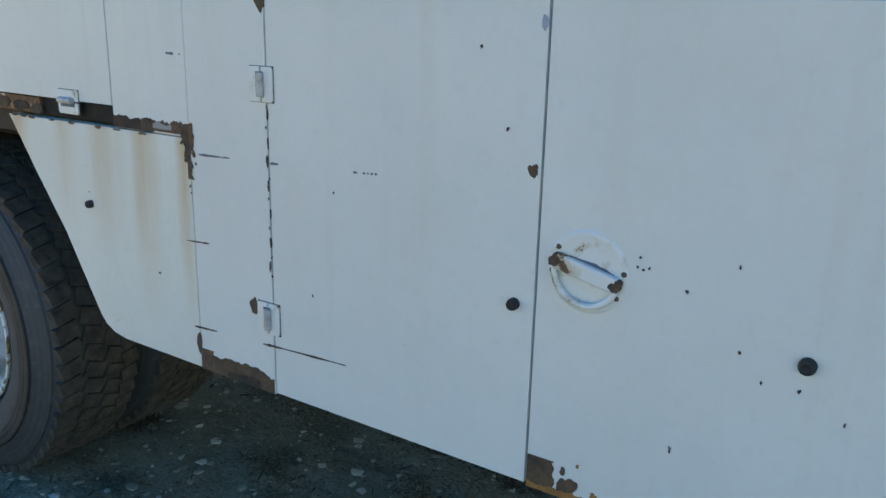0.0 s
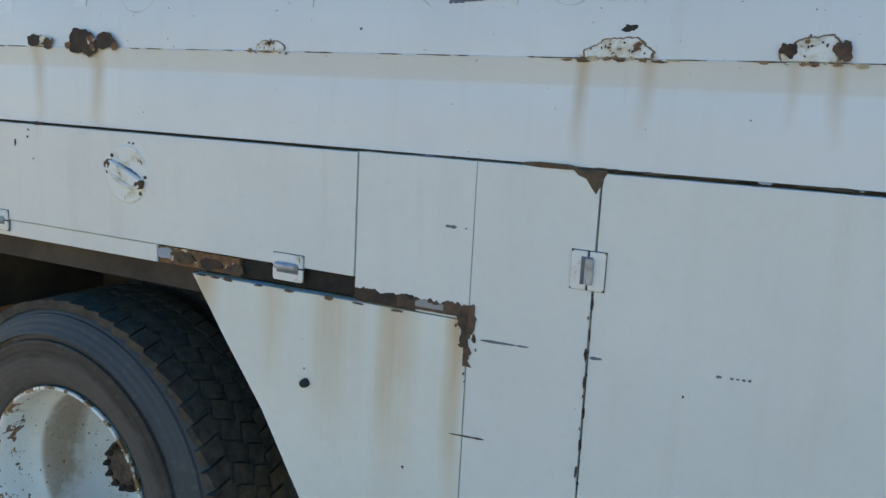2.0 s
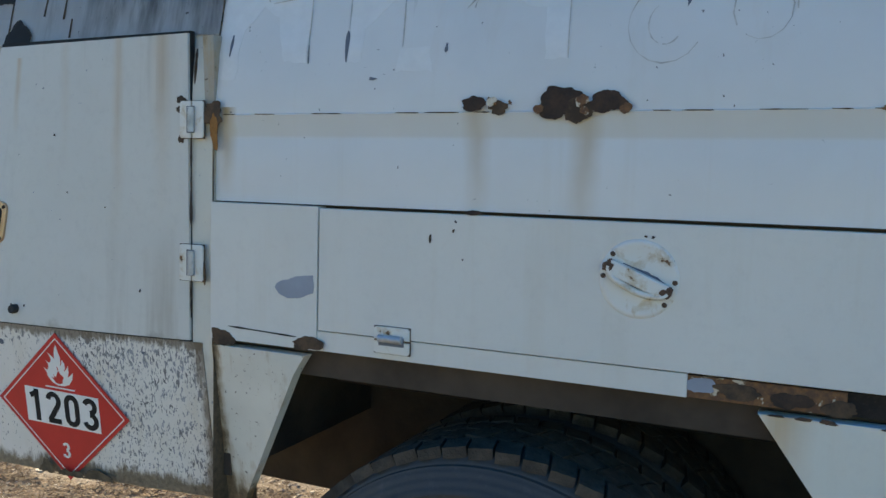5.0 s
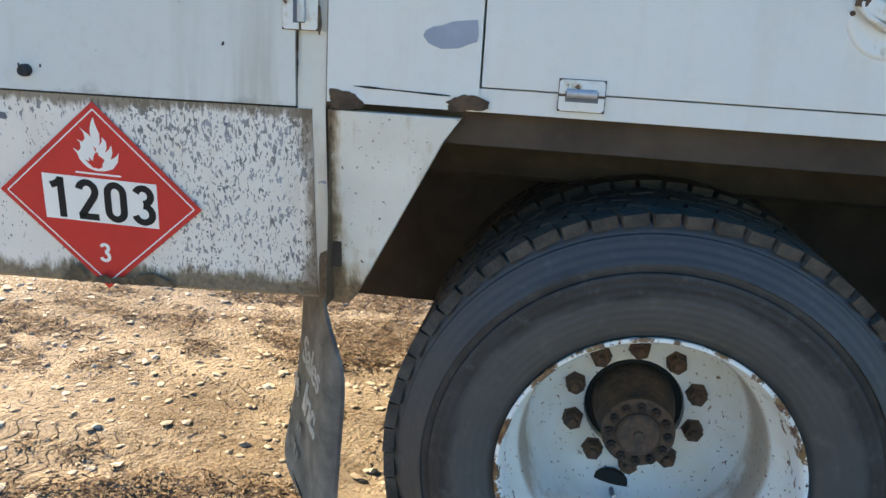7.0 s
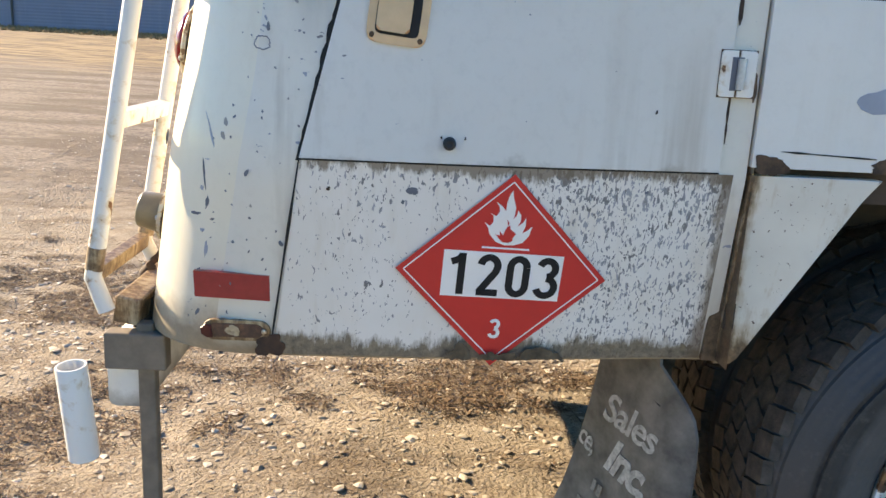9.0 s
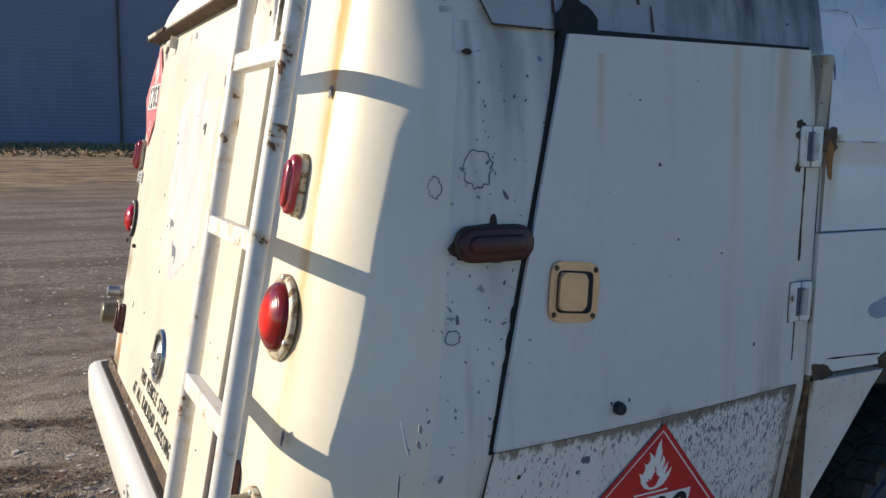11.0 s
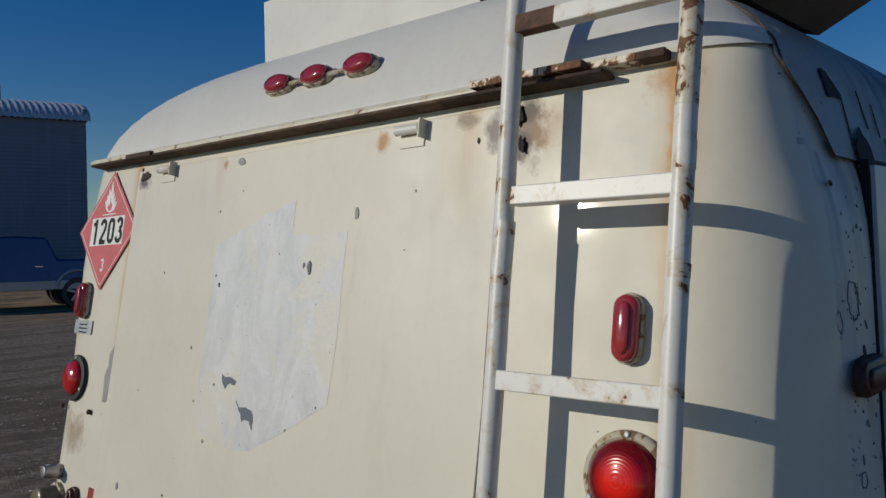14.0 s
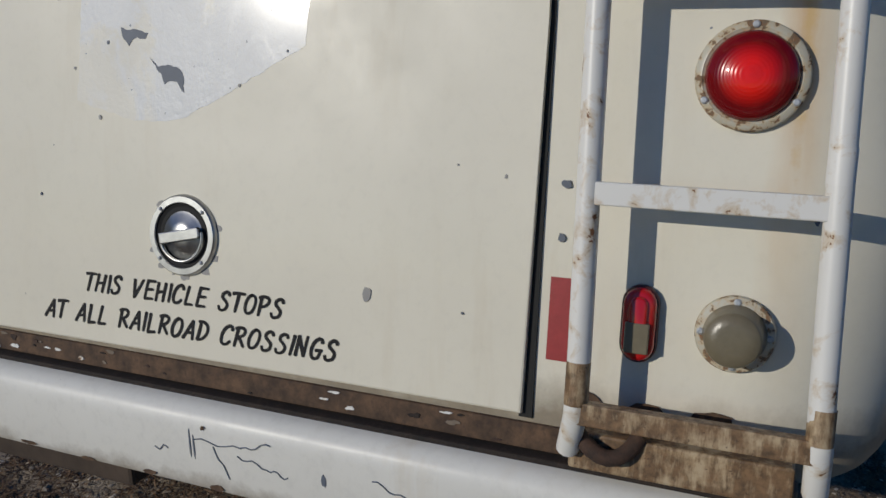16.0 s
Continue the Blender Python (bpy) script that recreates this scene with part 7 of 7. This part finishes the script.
part("coaming_strap", prism(bmesh.new(), torn([(0.0, 0.0), (0.045, -0.01), (0.050, 0.07), (0.040, 0.115), (0.010, 0.11)], 78, 0.010, 0.003), 0, 0.004, Matrix(((0, 0, -1, CX - 0.001), (-1, 0, 0, CY0 + 0.05), (0, 1, 0, 2.385), (0, 0, 0, 1)))), M_RUST, truck)

# step platform beside the ladder head, with grab rails
bm = bmesh.new()
sec = [(0.012, 2.272), (0.166, 2.196), (0.46, 2.285), (0.46, 2.312)]
a = [bm.verts.new((-1.010, y, z)) for y, z in sec]
b = [bm.verts.new((-0.600, y, z)) for y, z in sec]
for k in range(4):
    bm.faces.new((a[k], b[k], b[(k + 1) % 4], a[(k + 1) % 4]))
bm.faces.new(a[::-1]), bm.faces.new(b)
bmesh.ops.recalc_face_normals(bm, faces=bm.faces)
step = part("step_platform", bm, M_PLATFORM, truck, "dark rusty wedge-shaped step platform on the roof edge")
part("platform_end", prism(bmesh.new(), [(-y, z) for y, z in sec], 0.0, 0.003, Matrix(((0, 0, -1, -1.0105), (-1, 0, 0, 0), (0, 1, 0, 0), (0, 0, 0, 1)))), M_PLATE, step, "grimy cream end plate flaking to rust")
part("platform_lip", box(bmesh.new(), -1.012, -0.598, 0.004, 0.014, 2.262, 2.278, 0.001), M_SILL, step)
part("grab_rail", sweep(bmesh.new(), [Vector((-0.908, 0.035, 2.262)), Vector((-0.908, 0.035, 2.42))] + bend((-0.908, 0.035, 2.46), (-0.912, 0.04, 2.66), (-0.80, 0.05, 2.68), 6) + [Vector((-0.60, 0.06, 2.68))], 0.0165, 12), M_FLAKE3, truck, "white grab rail", smooth=50)
part("grab_rail", sweep(bmesh.new(), [Vector((-0.615, 0.772, 2.442)), Vector((-0.605, 0.45, 2.455)), Vector((-0.605, 0.14, 2.452))] + bend((-0.605, 0.09, 2.452), (-0.605, 0.0, 2.452), (-0.615, 0.02, 2.512), 8) + [Vector((-0.64, 0.14, 2.565)), Vector((-0.66, 0.45, 2.64))], 0.0155, 12), M_FLAKE3, truck, "rusted grab rail bent back on itself", smooth=50)
part("rail_rust", sweep(bmesh.new(), [Vector((-0.607, 0.52, 2.4525)), Vector((-0.605, 0.37, 2.4548)), Vector((-0.605, 0.24, 2.4535))], 0.0159, 12), M_FLAKE4, truck, smooth=50)


# ---- the tail's side swells towards its rear corner and tucks in at its foot ----
def swell(x, z):
    a = min(1.0, max(0.0, (-0.33 - x) / 0.76))
    a += 0.8 * a * (1 - a)
    b = min(1.0, max(0.0, (1.92 - z) / 0.68))
    return -0.065 * a * b + (0.058 * (1.24 - z) / 0.37 if z < 1.24 else 0.0)


FIXED = ("ladder", "rung", "rail", "bumper", "bracket", "steel_tube", "mudflap", "script", "wheel", "tyre", "tread", "rim", "hub", "axle", "chassis", "arch_liner", "arch_wall", "tank", "locker_", "far_", "rear_", "tow_eye", "rust_sleeve", "gutter", "letter", "peg", "door_peg", "round_latch")
PX, PZ = -0.694, 1.047
stiff = [c for c in truck.children if c.name == "hazard_placard"]
stiff += list(stiff[0].children_recursive)
gx, gz = (swell(PX + 0.1, PZ) - swell(PX - 0.1, PZ)) / 0.2, (swell(PX, PZ + 0.1) - swell(PX, PZ - 0.1)) / 0.2
for o in stiff:
    for v in o.data.vertices:
        v.co.y += swell(PX, PZ) + gx * (v.co.x - PX) + gz * (v.co.z - PZ) - 0.001
for o in truck.children_recursive:
    if o.type != "MESH" or o.name.startswith(FIXED) or o in stiff:
        continue
    for v in o.data.vertices:
        x, y, z = v.co
        wide = 0.29 if o.name == "tail_body" else 0.06
        if x < -0.262 and y < wide and x > rear_x(z) - 0.012 and z < 1.92 or o.name.startswith("arch_panel") and z < 1.24:
            v.co.y = y + swell(x, z)

# ---- the yard behind ----
def wall_mat():
    m = Mat("grey_metal_siding", 0.45)
    c = m.mix(m.ramp(m.noise(0.35, 4, 0.6), 0.3, 0.7), (0.20, 0.225, 0.30), (0.165, 0.19, 0.26))
    c = m.mix(m.ramp(m.noise(1.0, 3, 0.6, m.scaled(3, 3, 0.15)), 0.55, 0.75, 0, 0.25), c, (0.32, 0.32, 0.34))
    return m.done(c)


M_SIDING = wall_mat()
M_ROOFING = plain("galvanised_roofing", (0.60, 0.61, 0.62), 0.4, 0.3, vary=0.15, scale=1.5, bump=0.02)
M_FOOT = plain("dark_wall_foot", (0.10, 0.09, 0.08), 0.9, scale=1.0)


def warehouse():
    """A long metal building with ribbed siding and a barrel roof of ribbed sheets; its local x runs along the wall, y goes back."""
    b = thing("warehouse", "long blue-grey metal warehouse with a ribbed barrel roof", "building")
    d = Vector((0.964, -0.264, 0)).normalized()
    b.matrix_world = Matrix(((d.x, -d.y, 0, 17.3), (d.y, d.x, 0, 42.4), (0, 0, 1, 0.0), (0, 0, 0, 1)))
    length, high = 75.0, 9.1
    bm = bmesh.new()
    v, step = [], 0.10
    n = int(high / step)
    for i in range(n + 1):
        z = i * step
        off = -0.012 if i % 2 else 0.0
        v.append([bm.verts.new((-length, off, z)), bm.verts.new((0, off, z))])
    for p, q in zip(v, v[1:]):
        bm.faces.new((p[0], p[1], q[1], q[0]))
    part("wall", bm, M_SIDING, b)
    part("end_wall", box(bmesh.new(), -0.15, 0.0, 0.0, 22, 0, 9.6), M_SIDING, b)
    part("back_wall", box(bmesh.new(), -length, 0.0, 22, 22.2, 0, high), M_SIDING, b)
    bm = bmesh.new()
    prof = [(-0.25 + 11.25 * (1 - math.cos(a)) , high - 0.15 + 2.0 * math.sin(a)) for a in np.linspace(0, math.pi, 26)]
    xs = np.arange(-length, 0.3, 0.16)
    rows = []
    for k, x in enumerate(xs):
        lift = 0.045 if k % 2 else 0.0
        rows.append([bm.verts.new((x, y, z + lift)) for y, z in prof])
    for p, q in zip(rows, rows[1:]):
        for k in range(len(prof) - 1):
            bm.faces.new((p[k], q[k], q[k + 1], p[k + 1]))
    part("roof", bm, M_ROOFING, b, "ribbed pale metal roof")
    bm = bmesh.new()
    ring = [bm.verts.new((0.05, y, z)) for y, z in prof]
    bm.faces.new(ring)
    part("gable", bm, M_SIDING, b)
    for x in (-14.0, -30.0, -46.0):
        part("downpipe", sweep(bmesh.new(), [(x, -0.1, 0.3), (x, -0.1, high - 0.4)], 0.07, 8), M_FOOT, b)
    part("footing", box(bmesh.new(), -length, 0.0, -0.12, 0.0, 0.0, 0.75), M_FOOT, b)
    return b


warehouse()


def utility_pole():
    p = thing("utility_pole", "wooden utility pole with two transformers", "utility pole")
    p.location = (21.6, 66.0, -0.9)
    wood = plain("weathered_wood", (0.16, 0.12, 0.09), 0.9)
    grey = plain("transformer_grey", (0.30, 0.31, 0.32), 0.6)
    part("pole", lathe(bmesh.new(), [(0.17, 0), (0.15, 9), (0.12, 15.9)], None, 12), wood, p)
    part("crossarm", box(bmesh.new(), -1.3, 1.3, -0.08, 0.08, 13.6, 13.8), wood, p)
    for x in (-1.0, 1.0):
        part("transformer", lathe(bmesh.new(), [(0.28, 13.85), (0.30, 13.9), (0.30, 14.5), (0.18, 14.6), (0.05, 14.8)], Matrix.Translation((x * 0.75, 0, 0)), 14), grey, p)
    part("wire", sweep(bmesh.new(), [(-1, 0, 15.6)] + [(-1 - 8 * k, 2.2 * k, 15.6 - 0.6 * math.sin(math.pi * k / 6)) for k in range(1, 7)], 0.022, 5), M_BLACK, p)


utility_pole()


def pickup():
    """A crew-cab pickup; local x points to its front, built to its usual size."""
    t = thing("pickup_truck", "dark blue pickup truck with silver lower trim", "pickup truck")
    m = Mat("blue_car_paint", 0.22, 0.2)
    m.b.inputs["Coat Weight"].default_value = 0.8
    blue = m.done(m.mix(m.ramp(m.noise(3, 2), 0.3, 0.7), (0.008, 0.024, 0.15), (0.010, 0.030, 0.18)))
    silver = plain("silver_trim_paint", (0.42, 0.42, 0.43), 0.35, 0.5, vary=0.05)
    glass = plain("dark_car_glass", (0.015, 0.017, 0.02), 0.06, vary=0.05, bump=0.0)
    chrome = plain("chrome", (0.7, 0.7, 0.7), 0.12, 1.0, vary=0.05, bump=0.0)
    rim = plain("alloy_rim", (0.45, 0.46, 0.48), 0.3, 0.8, vary=0.1)
    t.matrix_world = Matrix.Translation((6.1, 23.3, ground_height(6.1, 23.3))) @ Matrix.Rotation(radians(166), 4, "Z")
    w = 0.98
    side = [(2.75, 0.62), (2.80, 0.95), (2.66, 1.16), (1.45, 1.24), (0.55, 1.86), (-0.2, 1.93), (-1.05, 1.88), (-1.28, 1.30), (-2.95, 1.28), (-3.0, 0.62)]
    up = Matrix(((1, 0, 0, 0), (0, 0, -1, 0), (0, 1, 0, 0), (0, 0, 0, 1)))
    bm = prism(bmesh.new(), side, -w, w, up)
    for v in bm.verts:
        if v.co.z > 1.3:
            v.co.y *= 0.80
    bmesh.ops.bevel(bm, geom=bm.edges[:], offset=0.05, segments=3, affect="EDGES")
    part("body", bm, blue, t, smooth=50)
    for s in (1, -1):
        a = Matrix(((1, 0, 0, 0), (0, 0, -s, 0), (0, 1, 0, 0), (0, 0, 0, 1)))
        for name, pts in (("front_window", [(1.18, 1.30), (0.58, 1.74), (0.18, 1.78), (0.18, 1.30)]), ("rear_window", [(0.10, 1.30), (0.10, 1.78), (-0.78, 1.76), (-0.98, 1.30)])):
            bm = prism(bmesh.new(), pts, 0.0, 0.012, a)
            for v in bm.verts:
                k = (v.co.z - 1.3) / 0.6
                v.co.y += -s * (w - (0.012 + 0.20 * w * (0.86 + 0.14 * k)) * 1.0 + 0.010 + 0.0)
            part(name, bm, glass, t)
        part("lower_trim", box(bmesh.new(), -2.95, 2.72, s * (w + 0.012) - 0.02, s * (w + 0.012) + 0.02, 0.50, 0.74, 0.015), silver, t)
        for x in (1.85, -1.75):
            arch = [Vector((x + 0.52 * math.cos(c), s * (w + 0.015), 0.50 + 0.50 * math.sin(c))) for c in np.linspace(0.05, math.pi - 0.05, 18)]
            part("wheel_flare", sweep(bmesh.new(), arch, 0.055, 8), silver, t, smooth=60)
            part("wheel_well", lathe(bmesh.new(), [(0.50, 0), (0.49, 0.02)], Matrix(((1, 0, 0, x), (0, 0, -s, s * (w + 0.002) if s < 0 else s * (w + 0.002)), (0, s, 0, 0.50), (0, 0, 0, 1))), 28), M_BLACK, t)
            mm = Matrix(((1, 0, 0, x), (0, 0, s, s * (w - 0.22)), (0, 1, 0, 0.40), (0, 0, 0, 1)))
            wl = part("wheel", lathe(bmesh.new(), [(0.25, 0.0), (0.39, 0.0), (0.405, 0.04), (0.405, 0.23), (0.385, 0.26), (0.28, 0.27), (0.265, 0.25)], mm, 32, cap=False), M_TYRE, t, smooth=40)
            part("rim", lathe(bmesh.new(), [(0.27, 0.255), (0.25, 0.22), (0.20, 0.19), (0.08, 0.21)], mm, 28), M_BLACK, wl)
            for k in range(5):
                part("spoke", box(bmesh.new(), 0.04, 0.265, -0.035, 0.035, 0.215, 0.245, 0.01, m=mm @ Matrix.Rotation(2 * math.pi * k / 5 + 0.3, 4, "Z")), rim, wl)
        part("headlight", box(bmesh.new(), 2.42, 2.74, s * 0.80 - 0.19, s * 0.80 + 0.19, 0.90, 1.10, 0.04), chrome, t)
        part("mirror", box(bmesh.new(), 0.88, 1.06, s * 1.12 - 0.11, s * 1.12 + 0.11, 1.28, 1.50, 0.04), blue, t)
        for x in (0.28, -0.82):
            part("door_handle", box(bmesh.new(), x - 0.1, x + 0.1, s * (w + 0.01) - 0.015, s * (w + 0.01) + 0.015, 1.10, 1.14, 0.01), chrome, t)
        for x in (0.14, 1.18, -1.06):
            part("door_seam", box(bmesh.new(), x - 0.006, x + 0.006, s * (w + 0.001) - 0.003, s * (w + 0.001) + 0.003, 0.76, 1.24), M_BLACK, t)
    part("grille", box(bmesh.new(), 2.70, 2.80, -0.55, 0.55, 0.72, 1.08, 0.03), chrome, t)
    part("front_bumper", box(bmesh.new(), 2.55, 2.90, -1.0, 1.0, 0.42, 0.66, 0.05), chrome, t)
    part("windshield", prism(bmesh.new(), [(-0.72, -0.02), (0.72, -0.02), (0.66, 0.80), (-0.66, 0.80)], 0, 0.012, Matrix(((0, -0.82, 0.57, 1.36), (1, 0, 0, 0), (0, 0.57, 0.82, 1.315), (0, 0, 0, 1)))), glass, t)


pickup()


def straw_strip():
    """Dry grass along the foot of the warehouse."""
    rnd = random.Random(9)
    v, f = [], []
    for k in range(14000):
        u = rnd.uniform(-60, 6)
        q = rnd.random() ** 1.5
        x, y = 17.3 + 0.964 * u + 0.264 * -(0.4 + 13 * q), 42.4 - 0.264 * u - 0.964 * (0.4 + 13 * q)
        z = ground_height(x, y)
        a = rnd.uniform(0, math.pi)
        h, wd = rnd.uniform(0.08, 0.24) * (1.2 - 0.8 * q), rnd.uniform(0.05, 0.12)
        n = len(v)
        lx, ly = rnd.uniform(-0.12, 0.12), rnd.uniform(-0.12, 0.12)
        v += [(x - wd * math.cos(a), y - wd * math.sin(a), z - 0.02), (x + wd * math.cos(a), y + wd * math.sin(a), z - 0.02), (x + lx, y + ly, z + h)]
        f.append((n, n + 1, n + 2))
    me = bpy.data.meshes.new("dry_grass")
    me.from_pydata(v, [], f)
    me.materials.append(plain("dry_grass", (0.27, 0.18, 0.085), 0.9, scale=0.6, vary=0.4, bump=0))
    tagged(new("dry_grass", me), "strip of dry tan grass along the warehouse", "grass", kind="stuff")


straw_strip()


def scatter():
    """Loose stones and dead leaf litter over the yard near the truck."""
    rnd = random.Random(21)
    ico = bmesh.new()
    bmesh.ops.create_icosphere(ico, subdivisions=1, radius=1.0)
    base = [v.co.copy() for v in ico.verts]
    tri = [[v.index for v in q.verts] for q in ico.faces]
    ico.free()
    v, f = [], []
    for k in range(24000):
        if k < 16000:
            x, y = rnd.uniform(-3.6, 2.6), rnd.uniform(-0.3, 3.6)
        else:
            x, y = rnd.uniform(-5.0, 2.0), 2.0 + 8.5 * rnd.random() ** 1.4
        s = (1.0 if y < 5 else 1.5) * 0.003 + 0.017 * rnd.random() ** (7 if noise.noise((x * 0.9, y * 0.9, 8.2)) < 0.1 else 3.5)
        n = len(v)
        z = ground_height(x, y) + s * 0.15
        turn = Matrix.Rotation(rnd.uniform(0, 6.28), 3, "Z")
        sx, sy, sz = rnd.uniform(0.7, 1.5), rnd.uniform(0.6, 1.3), rnd.uniform(0.16, 0.32)
        for c in base:
            j = rnd.uniform(0.5, 1.35)
            q = turn @ Vector((c.x * sx * s * j, c.y * sy * s * j, c.z * sz * s * j))
            v.append((x + q.x, y + q.y, z + q.z))
        f += [[n + i for i in t] for t in tri]
    me = bpy.data.meshes.new("gravel_stones")
    me.from_pydata(v, [], f)
    m = Mat("pale_stones", 0.85)
    isl = m.t.nodes.new("ShaderNodeNewGeometry").outputs["Random Per Island"]
    c = m.mix(m.ramp(isl, 0, 1), (0.36, 0.285, 0.20), (0.74, 0.65, 0.52))
    me.materials.append(m.done(c, m.noise(120, 3), 0.3, 0.002))
    tagged(new("gravel_stones", me), "loose pale gravel stones on the dirt", "gravel", kind="stuff")
    v, f = [], []
    for k in range(330000):
        x, y = rnd.uniform(-3.4, 2.0), rnd.uniform(-0.2, 4.2)
        mat = noise.noise((x * 0.9, y * 2.3, 5.5)) + 0.7 * noise.noise((x * 4.0, y * 7.0, 1.5)) + 0.35 * noise.noise((x * 14.0, y * 18.0, 3.5))
        if mat < 0.16 + 0.35 * (rnd.random() - 0.5) - (0.8 if rnd.random() < 0.03 else 0.0):
            continue
        z = ground_height(x, y) + rnd.uniform(0.001, 0.012)
        L, wd = 0.008 + 0.045 * rnd.random() ** 2.5, rnd.uniform(0.0010, 0.0032)
        a, tilt = rnd.uniform(0, 6.28), rnd.uniform(-0.3, 0.3)
        d = Vector((math.cos(a), math.sin(a), tilt)) * L / 2
        p = Vector((-math.sin(a), math.cos(a), rnd.uniform(-0.5, 0.5))) * wd
        c = Vector((x, y, z))
        n = len(v)
        v += [tuple(c - d - p), tuple(c + d - p * 0.6), tuple(c + d * 1.1 + p * 0.5), tuple(c - d * 0.9 + p)]
        f.append((n, n + 1, n + 2, n + 3))
    me = bpy.data.meshes.new("dead_litter")
    me.from_pydata(v, [], f)
    m = Mat("dead_litter", 0.9)
    isl = m.t.nodes.new("ShaderNodeNewGeometry").outputs["Random Per Island"]
    me.materials.append(m.done(m.mix(m.ramp(isl, 0, 1), (0.050, 0.028, 0.016), (0.27, 0.165, 0.09))))
    tagged(new("dead_litter", me), "brown dead leaves and twigs on the ground", "leaf litter", kind="stuff")


scatter()
